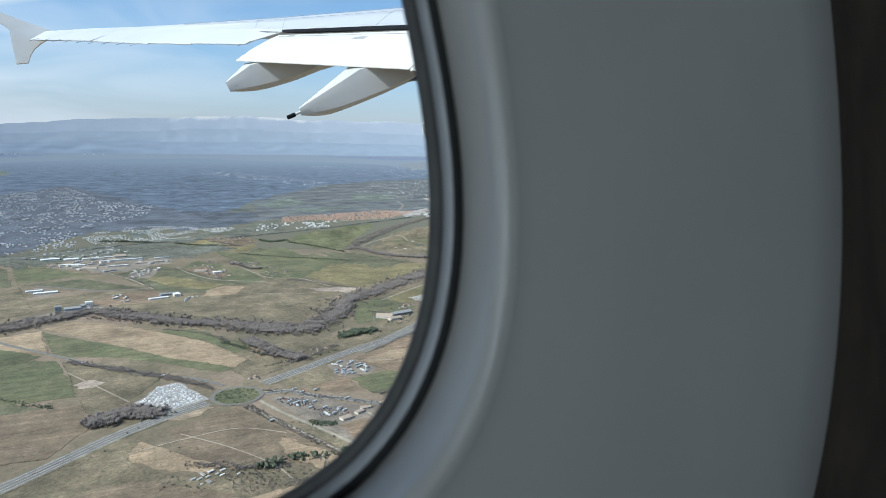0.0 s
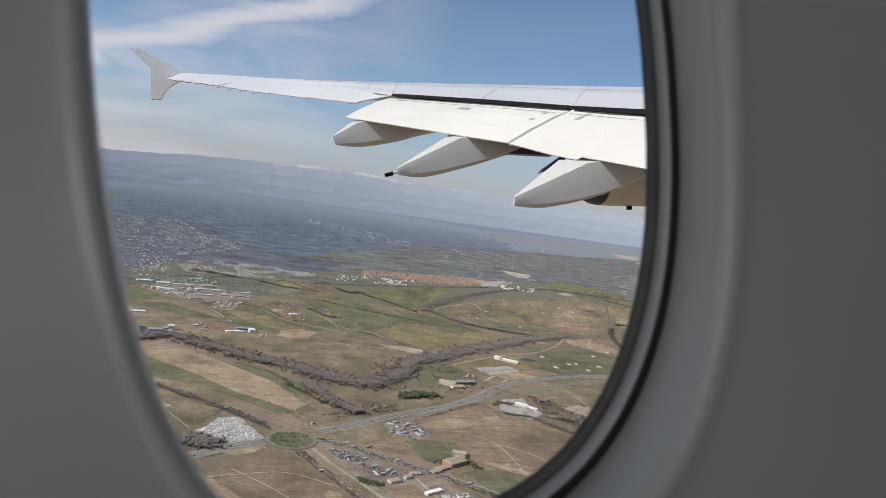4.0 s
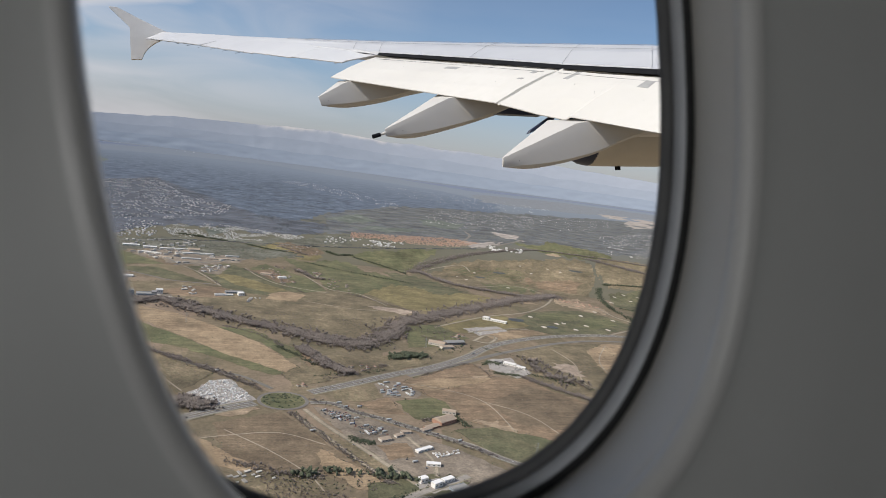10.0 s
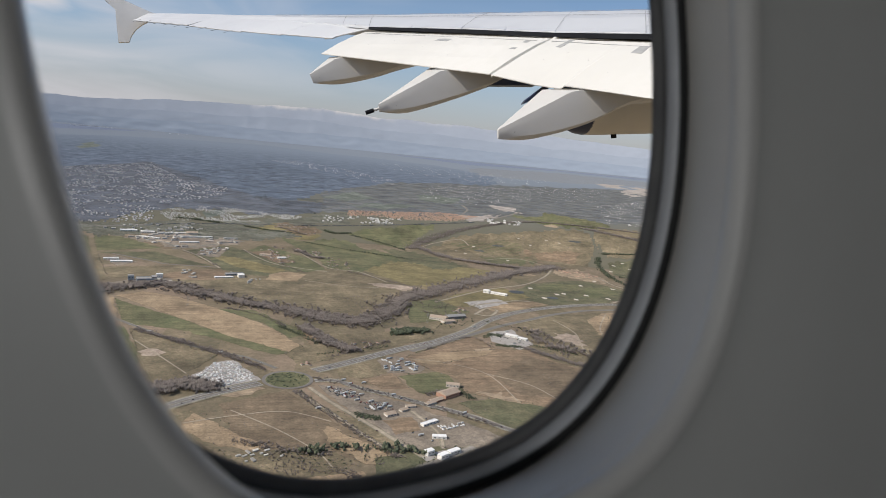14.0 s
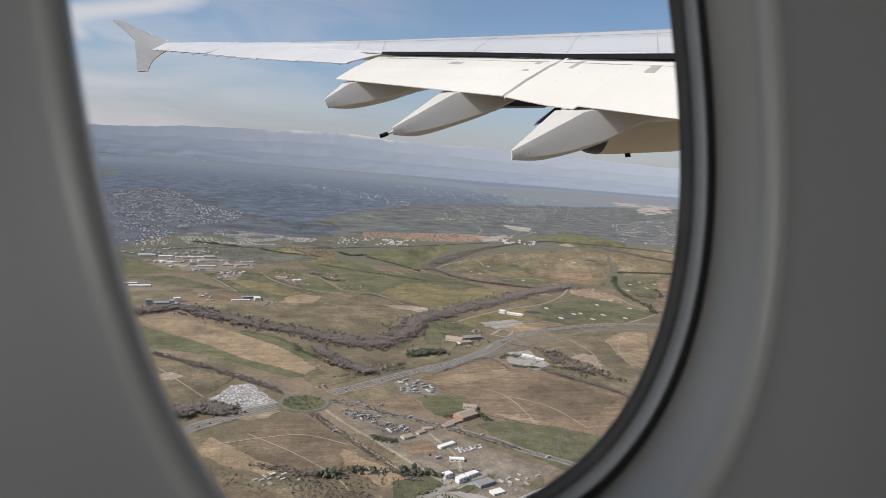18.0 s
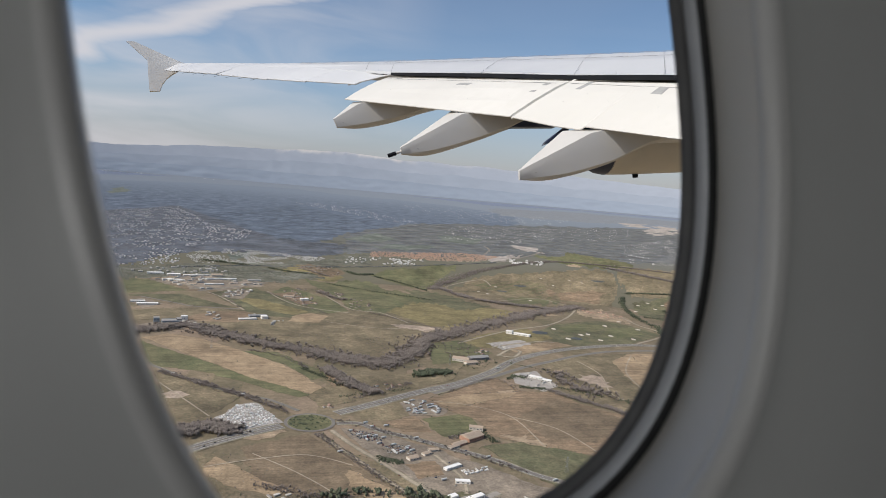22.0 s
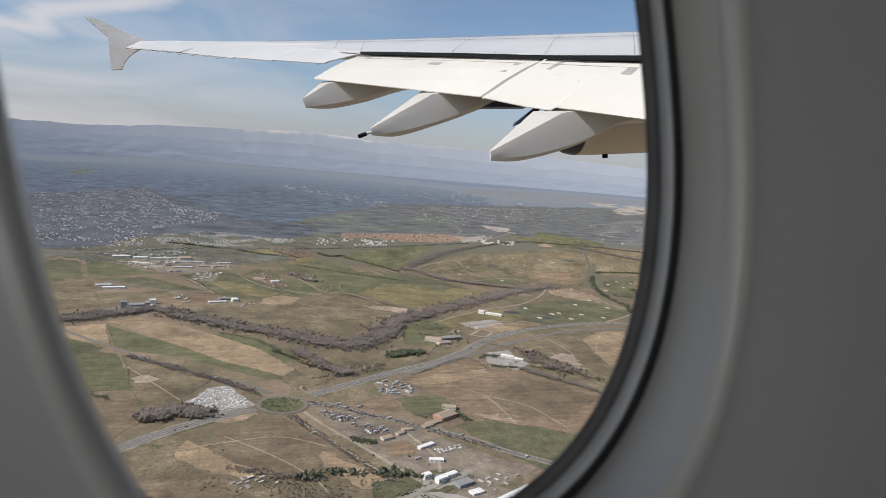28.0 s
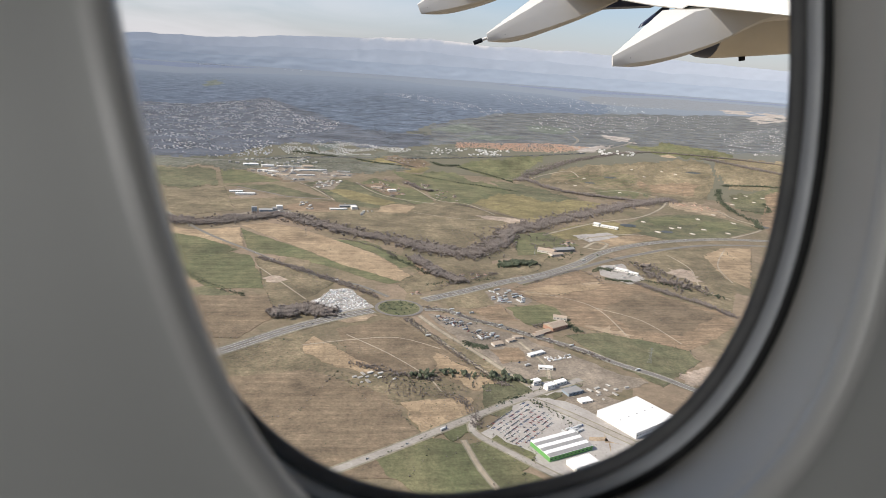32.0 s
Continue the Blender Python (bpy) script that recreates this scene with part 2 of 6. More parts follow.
M_FLAP = material("white_flap_paint", (0.68, 0.665, 0.625), (0.62, 0.605, 0.565), 0.4, scale=0.5, fine=4.0, c3=(0.65, 0.635, 0.59), stretch=(0.4, 1, 1))
M_FAIR = material("fairing_paint", (0.60, 0.582, 0.55), (0.555, 0.538, 0.508), 0.45, scale=0.8, fine=6.0, stretch=(0.5, 1, 1))
M_NAC = material("cream_nacelle_paint", (0.66, 0.61, 0.52), (0.60, 0.56, 0.48), 0.35, scale=0.8, fine=5.0)
M_BLUE = material("dark_blue_paint", (0.025, 0.035, 0.07), (0.035, 0.045, 0.085), 0.35, scale=1.5, fine=9)
M_BLACK = material("black_slot", (0.010, 0.011, 0.014), (0.016, 0.017, 0.02), 0.85, scale=2, fine=20, spec=0.1)
M_PATCH = material("grey_access_patch", (0.30, 0.30, 0.295), (0.40, 0.40, 0.39), 0.5, scale=6, fine=40)
M_JOINT = material("panel_joint", (0.26, 0.26, 0.27), (0.32, 0.32, 0.33), 0.7, scale=2, fine=20)
M_FENCE = material("wingtip_paint", (0.78, 0.77, 0.75), (0.70, 0.69, 0.67), 0.4, scale=0.7, fine=5)

M_GROUND = material("dry_grassland", (0.173, 0.137, 0.082), (0.255, 0.189, 0.134), 0.95, scale=0.009, fine=0.07, c3=(0.102, 0.091, 0.054), mix_lo=0.32, mix_hi=0.66, mottle=0.30)
gt = M_GROUND.node_tree
g_geo = next(n for n in gt.nodes if n.bl_idname == "ShaderNodeNewGeometry")
g_map = gt.nodes.new("ShaderNodeMapping")
g_map.inputs["Scale"].default_value = (0.0075, 0.0042, 0.0075)
g_map.inputs["Rotation"].default_value = (0, 0, 0.35)
g_vor = gt.nodes.new("ShaderNodeTexVoronoi")
g_vor.inputs["Scale"].default_value = 1.0
g_ramp = gt.nodes.new("ShaderNodeValToRGB")
g_ramp.color_ramp.elements[0].color, g_ramp.color_ramp.elements[1].color = (0.124, 0.118, 0.062, 1), (0.202, 0.169, 0.097, 1)
for pos, c in ((0.3, (0.241, 0.184, 0.124)), (0.5, (0.163, 0.140, 0.077)), (0.72, (0.327, 0.241, 0.170))):
    g_ramp.color_ramp.elements.new(pos).color = (*c, 1)
g_sep = gt.nodes.new("ShaderNodeSeparateColor")
g_mix = gt.nodes.new("ShaderNodeMix")
g_mix.data_type = "RGBA"
g_mix.inputs["Factor"].default_value = 0.45
g_bsdf = gt.nodes["Principled BSDF"]
old = g_bsdf.inputs["Base Color"].links[0].from_socket
link(gt, g_geo.outputs["Position"], g_map.inputs[0])
link(gt, g_map.outputs[0], g_vor.inputs["Vector"])
link(gt, g_vor.outputs["Color"], g_sep.inputs[0])
link(gt, g_sep.outputs[0], g_ramp.inputs[0])
link(gt, old, g_mix.inputs["A"])
link(gt, g_ramp.outputs[0], g_mix.inputs["B"])
link(gt, g_mix.outputs["Result"], g_bsdf.inputs["Base Color"])
FIELD = {
    "tan": material("stubble", (0.353, 0.263, 0.165), (0.289, 0.209, 0.129), 0.95, scale=0.02, fine=0.25, stretch=(1, 0.35, 1), mottle=0.26, furrow=(-38, .08, .2)),
    "green": material("young_crop", (0.110, 0.117, 0.056), (0.160, 0.146, 0.076), 0.95, scale=0.015, fine=0.2, stretch=(1, 0.3, 1), mottle=0.26, furrow=(-38, .07, .2)),
    "darkgreen": material("meadow", (0.106, 0.108, 0.058), (0.150, 0.134, 0.076), 0.95, scale=0.02, fine=0.15, mottle=0.30),
    "olive": material("olive_pasture", (0.180, 0.144, 0.087), (0.224, 0.173, 0.109), 0.95, scale=0.012, fine=0.12, c3=(0.136, 0.123, 0.071), mottle=0.30),
    "lime": material("yellow_green_grass", (0.186, 0.157, 0.072), (0.226, 0.184, 0.090), 0.95, scale=0.015, fine=0.15, mottle=0.30),
    "brown": material("dark_ploughland", (0.166, 0.121, 0.077), (0.218, 0.162, 0.106), 0.95, scale=0.015, fine=0.3, stretch=(0.25, 1, 1), c3=(0.153, 0.121, 0.076), mottle=0.26, furrow=(62, .07, .22)),
    "plough": material("ploughland", (0.230, 0.163, 0.104), (0.178, 0.133, 0.085), 0.95, scale=0.02, fine=0.12, stretch=(0.3, 1, 1), c3=(0.289, 0.201, 0.127), mottle=0.26, furrow=(58, .05, .24)),
    "sand": material("bare_sand", (0.43, 0.345, 0.27), (0.34, 0.265, 0.20), 0.95, scale=0.04, fine=0.4, mottle=0.30),
    # forest to fargreen: distance haze is mixed into these base colours
    "forest": material("hazed_dark_forest", (0.128, 0.152, 0.192), (0.160, 0.184, 0.224), 1.0, scale=0.006, fine=0.05, spec=0, c3=(0.106, 0.130, 0.168), far=True, mottle=0.3),
    "backwood": material("hazed_far_woodland", (0.185, 0.215, 0.285), (0.205, 0.235, 0.305), 1.0, scale=0.005, fine=0.04, spec=0, c3=(0.165, 0.195, 0.255), far=True, mottle=0.12),
    "suburb": material("hazed_garden_suburb", (0.142, 0.152, 0.172), (0.112, 0.128, 0.158), 1.0, scale=0.008, fine=0.04, spec=0, c3=(0.165, 0.162, 0.168), far=True, mottle=0.25),
    "terrace": material("hazed_mixed_suburb", (0.172, 0.178, 0.172), (0.108, 0.122, 0.142), 1.0, scale=0.006, fine=0.03, spec=0, c3=(0.17, 0.155, 0.13), far=True, mottle=0.25),
    "plain": material("hazed_dry_plain", (0.235, 0.245, 0.252), (0.198, 0.215, 0.242), 1.0, scale=0.004, fine=0.03, spec=0, far=True, mottle=0.12),
    "fargreen": material("hazed_meadow", (0.148, 0.165, 0.145), (0.178, 0.19, 0.165), 1.0, scale=0.006, fine=0.05, spec=0, far=True, mottle=0.25),
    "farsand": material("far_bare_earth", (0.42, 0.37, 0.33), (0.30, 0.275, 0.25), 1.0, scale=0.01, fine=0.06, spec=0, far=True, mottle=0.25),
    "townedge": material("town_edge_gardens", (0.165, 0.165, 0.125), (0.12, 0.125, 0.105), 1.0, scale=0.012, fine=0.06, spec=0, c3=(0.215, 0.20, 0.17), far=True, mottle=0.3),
    "dust": material("dusty_yard_earth", (0.262, 0.215, 0.162), (0.205, 0.17, 0.132), 0.95, scale=0.03, fine=0.4, mottle=0.28),
    "sandy": material("pale_dry_earth", (0.36, 0.275, 0.185), (0.30, 0.225, 0.15), 0.95, scale=0.03, fine=0.3, mottle=0.28, furrow=(58, .09, .2)),
    "concrete": material("yard_concrete", (0.415, 0.38, 0.34), (0.345, 0.315, 0.285), 0.9, scale=0.03, fine=0.5, mottle=0.10),
}
M_ROAD = material("road_asphalt", (0.21, 0.192, 0.170), (0.165, 0.152, 0.137), 0.9, scale=0.03, fine=0.8)
M_PALE = material("pale_concrete_road", (0.36, 0.325, 0.28), (0.30, 0.27, 0.235), 0.9, scale=0.04, fine=0.6, mottle=0.12)
M_DIRT = material("pale_dirt_track", (0.40, 0.335, 0.25), (0.31, 0.26, 0.195), 0.95, scale=0.05, fine=0.6, mottle=0.2)
M_LINE = material("road_paint", (0.62, 0.61, 0.57), (0.52, 0.51, 0.48), 0.8, scale=0.3, fine=2)
M_VERGE = material("road_verge", (0.28, 0.245, 0.185), (0.19, 0.175, 0.115), 0.95, scale=0.05, fine=0.5, mottle=0.25)
M_BARE = material("bare_twigs", (0.188, 0.162, 0.146), (0.236, 0.203, 0.182), 0.95, scale=0.05, fine=0.5, island=0.3)
# crowns far off: haze put into the colour, greyer and bluer than M_PINE
M_FARTREE = material("hazed_tree_crowns", (0.088, 0.102, 0.112), (0.112, 0.126, 0.135), 0.95, scale=0.02, fine=0.3, island=0.25)
M_PINE = material("pine_needles", (0.065, 0.08, 0.05), (0.09, 0.10, 0.06), 0.9, scale=0.05, fine=0.6, island=0.35)
WALLS = {
    "white": material("white_render", (0.66, 0.635, 0.59), (0.54, 0.52, 0.48), 0.8, scale=0.1, fine=1.0, island=0.3),
    "villa": material("cream_render", (0.50, 0.46, 0.40), (0.42, 0.38, 0.33), 0.85, scale=0.1, fine=1.0, island=0.35),
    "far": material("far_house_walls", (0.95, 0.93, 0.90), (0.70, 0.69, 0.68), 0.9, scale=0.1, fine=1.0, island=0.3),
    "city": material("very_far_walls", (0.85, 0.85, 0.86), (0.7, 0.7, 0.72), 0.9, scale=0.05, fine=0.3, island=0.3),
    "orange": material("salmon_render", (0.52, 0.40, 0.32), (0.46, 0.34, 0.27), 0.85, scale=0.1, fine=1.0, island=0.2),
    "shed": material("pale_sheet_wall", (0.56, 0.54, 0.50), (0.45, 0.43, 0.40), 0.7, scale=0.1, fine=1.0, island=0.35),
    "brick": material("red_brick_wall", (0.42, 0.25, 0.17), (0.35, 0.20, 0.14), 0.9, scale=0.3, fine=3),
    "grey": material("grey_wall", (0.26, 0.25, 0.23), (0.2, 0.195, 0.185), 0.85, scale=0.2, fine=2),
    "blue": material("blue_grey_wall", (0.30, 0.34, 0.37), (0.25, 0.29, 0.32), 0.7, scale=0.2, fine=2),
    "green": material("green_sheet_wall", (0.14, 0.36, 0.10), (0.12, 0.30, 0.09), 0.6, scale=0.2, fine=2),
}
ROOFS = {
    "white": material("white_sheet_roof", (0.78, 0.76, 0.73), (0.66, 0.645, 0.62), 0.65, scale=0.05, fine=0.6, stretch=(1, 0.3, 1), island=0.25),
    "villa": material("terracotta_roof", (0.30, 0.19, 0.14), (0.23, 0.15, 0.12), 0.9, scale=0.1, fine=1.0, island=0.45),
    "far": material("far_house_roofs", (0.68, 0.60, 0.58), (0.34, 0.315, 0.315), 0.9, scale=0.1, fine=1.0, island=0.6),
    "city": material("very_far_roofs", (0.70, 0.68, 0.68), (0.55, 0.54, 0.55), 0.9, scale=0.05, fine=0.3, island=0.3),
    "orange": material("orange_tile_roof", (0.52, 0.31, 0.21), (0.44, 0.255, 0.175), 0.9, scale=0.1, fine=1.0, island=0.25),
    "shed": material("pale_sheet_roof", (0.52, 0.49, 0.44), (0.36, 0.33, 0.29), 0.7, scale=0.02, fine=0.5, island=0.45),
    "tile": material("tan_tile_roof", (0.45, 0.36, 0.28), (0.37, 0.29, 0.22), 0.9, scale=0.2, fine=2),
    "grey": material("grey_sheet_roof", (0.34, 0.33, 0.31), (0.28, 0.27, 0.26), 0.7, scale=0.1, fine=1.5),
}
M_WINDOW = material("dark_window_glass", (0.03, 0.04, 0.05), (0.05, 0.06, 0.07), 0.15, scale=1, fine=5)
M_CARS = [material("car_paint", c, tuple(v * 0.9 for v in c), 0.3, scale=1, fine=3)
          for c in ((0.62, 0.62, 0.6), (0.06, 0.06, 0.065), (0.25, 0.26, 0.28), (0.30, 0.05, 0.04), (0.05, 0.08, 0.2))]
M_TYRE = material("tyre_rubber", (0.02, 0.02, 0.02), (0.03, 0.03, 0.03), 0.8, scale=5, fine=30)
M_STEEL = material("galvanised_steel", (0.34, 0.35, 0.36), (0.28, 0.29, 0.30), 0.5, 0.4, scale=0.5, fine=5)
M_BUNKER = material("white_bunker_sand", (0.66, 0.60, 0.51), (0.58, 0.52, 0.44), 0.95, scale=0.05, fine=0.6)
M_WATER = material("pond_water", (0.07, 0.078, 0.08), (0.08, 0.086, 0.086), 0.45, scale=0.05, fine=0.5, spec=0.15)


# ---------------------------------------------------------------- mesh helpers
def mesh_ob(name, verts, faces, mat, smooth=False):
    me = bpy.data.meshes.new(name)
    me.from_pydata([tuple(v) for v in verts], [], faces)
    me.materials.append(mat)
    if smooth:
        me.polygons.foreach_set("use_smooth", [True] * len(me.polygons))
    me.update()
    return new(name, me)


def part(name, bm, mat, parent, label="", smooth=False):
    me = bpy.data.meshes.new(name)
    bmesh.ops.recalc_face_normals(bm, faces=bm.faces)
    bm.to_mesh(me)
    bm.free()
    me.materials.append(mat)
    if smooth:
        me.polygons.foreach_set("use_smooth", [True] * len(me.polygons))
    ob = new(name, me)
    ob.parent = parent
    if label:
        tagged(ob, label)
    return ob


def root(name, m, label, category, group="", kind=""):
    ob = new(name)
    ob.matrix_world = m
    ob.empty_display_size = 0.1
    return tagged(ob, label, category, group, kind)


def box(bm, c, s, m=None):
    vs = bmesh.ops.create_cube(bm, size=1.0, matrix=(m or Matrix()) @ Matrix.Translation(c) @ Matrix.Diagonal((*s, 1)))["verts"]
    return vs


def bevel(bm, w, seg=2):
    bmesh.ops.bevel(bm, geom=bm.edges[:], offset=w, segments=seg, affect="EDGES", profile=0.6)


def prism(bm, top, bottom):
    """A closed solid between two outlines of the same number of points."""
    a = [bm.verts.new(v) for v in top]
    b = [bm.verts.new(v) for v in bottom]
    bm.faces.new(a)
    bm.faces.new(b[::-1])
    n = len(a)
    for i in range(n):
        bm.faces.new((a[i], b[i], b[(i + 1) % n], a[(i + 1) % n]))


def oval(a, b, n, cx, cz, y, count=128):
    pts = []
    for i in range(count):
        t = 2 * math.pi * i / count
        c, s = math.cos(t), math.sin(t)
        pts.append((cx + a * math.copysign(abs(c) ** (2 / n), c), y, cz + b * math.copysign(abs(s) ** (2 / n), s)))
    return pts


def loft(bm, rings, close=False):
    loops = [[bm.verts.new(p) for p in r] for r in rings]
    pairs = list(zip(loops, loops[1:])) + ([(loops[-1], loops[0])] if close else [])
    for p, q in pairs:
        n = len(p)
        for i in range(n):
            bm.faces.new((p[i], p[(i + 1) % n], q[(i + 1) % n], q[i]))


# ---------------------------------------------------------------- the cabin window
win = root("window_1", PLANE, "oval aircraft cabin window in a moulded grey lining", "window", kind="structure")
SA, SB, SN = 0.14, 0.203, 2.45


def ring(name, sections, mat, label):
    bm = bmesh.new()
    loft(bm, [oval(*s) for s in sections], close=True)
    return part(name, bm, mat, win, label, smooth=True)


def section(*steps):
    return [(SA + d, SB + d, SN, 0, 0, y) for d, y in steps]


ring("outer_seal", section((.016, .016), (.003, .004), (0, .0006), (.0012, -.0012), (.0055, -.0026), (.0072, -.001), (.0076, .004), (.018, .017)), M_SEAL, "dark grey rubber window seal")
ring("retainer_ring", section((.0068, .004), (.0068, -.0012), (.0074, -.0030), (.0084, -.0048), (.0096, -.0058), (.0108, -.0060), (.0114, -.005), (.0114, .004)), M_RING, "light grey retaining ring")
ring("gasket", section((.0108, .006), (.0110, -.003), (.0124, -.0062), (.0136, -.0042), (.0150, -.007), (.0178, -.003), (.0190, .006)), M_GASKET, "black rubber gasket")
LA, LB, LN, LX, LZ = 0.1191, 0.2095, 2.71, 0.0072, 0.0132
SEAT_EYE = Vector((-0.062, -0.283, -0.068))


def canted(points, k=0.2, c=0.009):
    """The lining leans away forwards, as the fuselage tapers: slide a ring along the sight lines of the seat onto the leaning wall."""
    out = []
    for p in points:
        d = Vector(p) - SEAT_EYE
        s = (p[1] + c + k * SEAT_EYE.x - SEAT_EYE.y) / (d.y - k * d.x)
        out.append(SEAT_EYE + d * s)
    return out


inner = [Vector(p) for p in oval(SA + .0166, SB + .0166, SN, 0, 0, -.0065)]
lip0 = canted(oval(LA - .0024, LB - .0028, LN, LX, LZ, -.0700))
rings = [[Vector(p) for p in oval(SA + .0164, SB + .0164, SN, 0, 0, .002)]]
for k in range(9):
    s = k / 8
    rings.append([a.lerp(b, s) + Vector((0, .002 * math.sin(math.pi * s), 0)) for a, b in zip(inner, lip0)])
lip = [(LA + dr, LB + dr, LN, LX, LZ, y) for dr, y in ((-.0024, -.0712), (-.0030, -.0732), (-.0028, -.0756), (-.0016, -.0780), (.0004, -.0795), (.0028, -.0797), (.0050, -.0790), (.0070, -.0783), (.016, -.0788))]
bm = bmesh.new()
loft(bm, rings + [canted(oval(*q)) for q in lip[:1]])
part("reveal", bm, M_REVEAL, win, "cream-grey moulded window reveal", smooth=True)
bm = bmesh.new()
loft(bm, [canted(oval(*q)) for q in lip[:7]])
part("lip", bm, M_LIP, win, "rounded glossy edge of the lining, paler for its highlight", smooth=True)
bm = bmesh.new()
loft(bm, [canted(oval(*q)) for q in lip[6:] + [(.165, .26, 2.7, LX, .01, -.0785), (.20, .30, 2.7, .012, 0, -.077), (.23, .33, 2.7, .012, 0, -.075), (.278, .40, 2.6, .012, .03, -.070), (.3105, .452, 2.5, .011, .03, -.064), (.3127, .454, 2.5, .011, .03, -.062), (.3127, .454, 2.5, .011, .03, -.055)]])
part("lining_panel", bm, M_LINING, win, "smooth grey moulded wall lining panel", smooth=True)
bm = bmesh.new()
loft(bm, [canted(oval(.3113, .453, 2.5, .011, .03, -.056)), canted(oval(.321, .462, 2.5, .011, .03, -.055))])
part("panel_gap", bm, M_DARKGAP, win, "dark gap round the lining panel")
# outer wall with the opening
bm = bmesh.new()
loft(bm, [oval(SA + .02, SB + .02, SN, 0, 0, .02), oval(SA + .11, SB + .11, SN, 0, 0, .13), oval(.6, .7, 3, 0, 0, .13), oval(4.6, 1.5, 16, -1.7, 0, .13), oval(4.6, 1.5, 16, -1.7, 0, .19), oval(.6, .7, 3, 0, 0, .19), oval(SA + .17, SB + .17, SN, 0, 0, .19), oval(SA + .028, SB + .028, SN, 0, 0, .02)], close=True)
wall = part("wall_outer", bm, M_CABIN, None)
wall.matrix_world = PLANE
tagged(wall, "grey fuselage side wall with the window opening", "wall", kind="structure")
for nm, c, s, mt, lb, ct in (("ceiling", (-1.7, -1.62, 1.15), (9.06, 3.62, .06), M_CEILING, "plain white cabin ceiling", "ceiling"),
                             ("floor", (-1.7, -1.62, -1.2), (9.06, 3.62, .06), M_CARPET, "dark cabin carpet floor", "floor"),
                             ("wall_far", (-1.7, -3.42, 0), (9.06, .06, 2.4), M_CABIN, "grey wall across the cabin", "wall"),
                             ("wall_front", (2.8, -1.62, 0), (.06, 3.62, 2.4), M_CABIN, "grey cabin end wall", "wall"),
                             ("wall_aft", (-6.2, -1.62, 0), (.06, 3.62, 2.4), M_CABIN, "grey cabin end wall", "wall")):
    bm = bmesh.new()
    box(bm, c, s)
    ob = part(nm, bm, mt, None)
    ob.matrix_world = PLANE
    tagged(ob, lb, ct, kind="structure")

# dark fabric beside the lining panel, in soft folds
bm = bmesh.new()
cols = []
for i in range(60):
    x = .405 + i * .016
    y = .096 + .006 * math.sin(i * 1.1) + .004 * math.sin(i * .37 + 1)
    cols.append([bm.verts.new((x + .01 * math.sin(j * .5), y + .002 * math.sin(j * 1.7 + i), -.9 + j * .12)) for j in range(16)])
for p, q in zip(cols, cols[1:]):
    for j in range(15):
        bm.faces.new((p[j], q[j], q[j + 1], p[j + 1]))
curtain = part("curtain", bm, M_CURTAIN, None, smooth=True)
curtain.matrix_world = PLANE
tagged(curtain, "dark brown fabric hanging beside the window panel", "curtain")

# ---------------------------------------------------------------- the fuselage
M_HULL = material("white_hull_paint", (0.70, 0.70, 0.69), (0.64, 0.64, 0.63), 0.35, scale=0.4, fine=4)
hull = root("fuselage", PLANE, "white painted aircraft fuselage, seen only from outside", "aircraft", kind="structure")


def barrel(name, x0, x1, a0, a1, r0=3.6, r1=3.6, n=40):
    """A stretch of the hull; angles run from straight out (0) over the top (90) and round."""
    bm = bmesh.new()
    loops = []
    for x, r in ((x0, r0), (x1, r1)):
        loops.append([(x, -3.4 + r * math.cos(radians(a0 + (a1 - a0) * i / n)), r * math.sin(radians(a0 + (a1 - a0) * i / n))) for i in range(n + 1)])
    loft_rows(bm, loops)
    part(name, bm, M_HULL, hull, smooth=True)


def loft_rows(bm, rows):
    vs = [[bm.verts.new(p) for p in r] for r in rows]
    for a, b in zip(vs, vs[1:]):
        for i in range(len(a) - 1):
            bm.faces.new((a[i], a[i + 1], b[i + 1], b[i]))
    return vs


barrel("aft_barrel", -26, -6.4, 0, 360)
barrel("tail_cone", -40, -26, 0, 360, 0.6, 3.6)
barrel("window_barrel", -6.4, 3.0, 25, 335)
barrel("front_barrel", 3.0, 30, 0, 360)
barrel("nose_cone", 30, 36, 0, 360, 3.6, 0.8)

# ---------------------------------------------------------------- the wing
wing = root("aircraft_wing", PLANE, "long white aircraft wing with lowered flaps and a pointed wingtip fence", "wing")


def along(p, q, s):
    return Vector(p).lerp(Vector(q), s)


# stations along the span, from tip to root: trailing edge of the fixed wing, crest of the upper skin
TE = [Vector(v) for v in ((-3.97, 36.2, 9.64), (-1.24, 31.5, 8.14), (-0.05, 31.4, 8.40), (2.31, 27.7, 7.26), (4.30, 23.6, 5.98), (4.83, 21.72, 5.42), (6.8, 18.2, 4.41), (8.36, 15.42, 3.58), (9.57, 13.25, 2.98), (14.2, 5.0, 0.72))]
CREST = [Vector(v) for v in ((-3.24, 36.5, 10.04), (-1.25, 34.0, 9.31), (0.58, 31.5, 8.54), (2.4, 28.5, 7.67), (4.9, 25.6, 6.84), (5.7, 24.5, 6.53), (8.5, 20.0, 5.32), (10.1, 17.45, 4.64), (11.28, 15.6, 4.15), (16.6, 7.2, 1.9))]
rows = []
for i, (t, c) in enumerate(zip(TE, CREST)):
    k = 1.2 + 0.55 * i
    e = .02 + .012 * i
    rows.append([t + Vector((0, 0, -e)), t, t.lerp(c, .5) + Vector((0, 0, .012 * i)), c, c + Vector((.35 * k, .5, -.12 - .02 * i)), c + Vector((k, .9, -.35 - .06 * i)), c + Vector((.5 * k, .3, -.25 - .14 * i)), t + Vector((.2, .1, -e - .02))])
bm = bmesh.new()
vs = loft_rows(bm, rows)
bm.faces.new(vs[0])
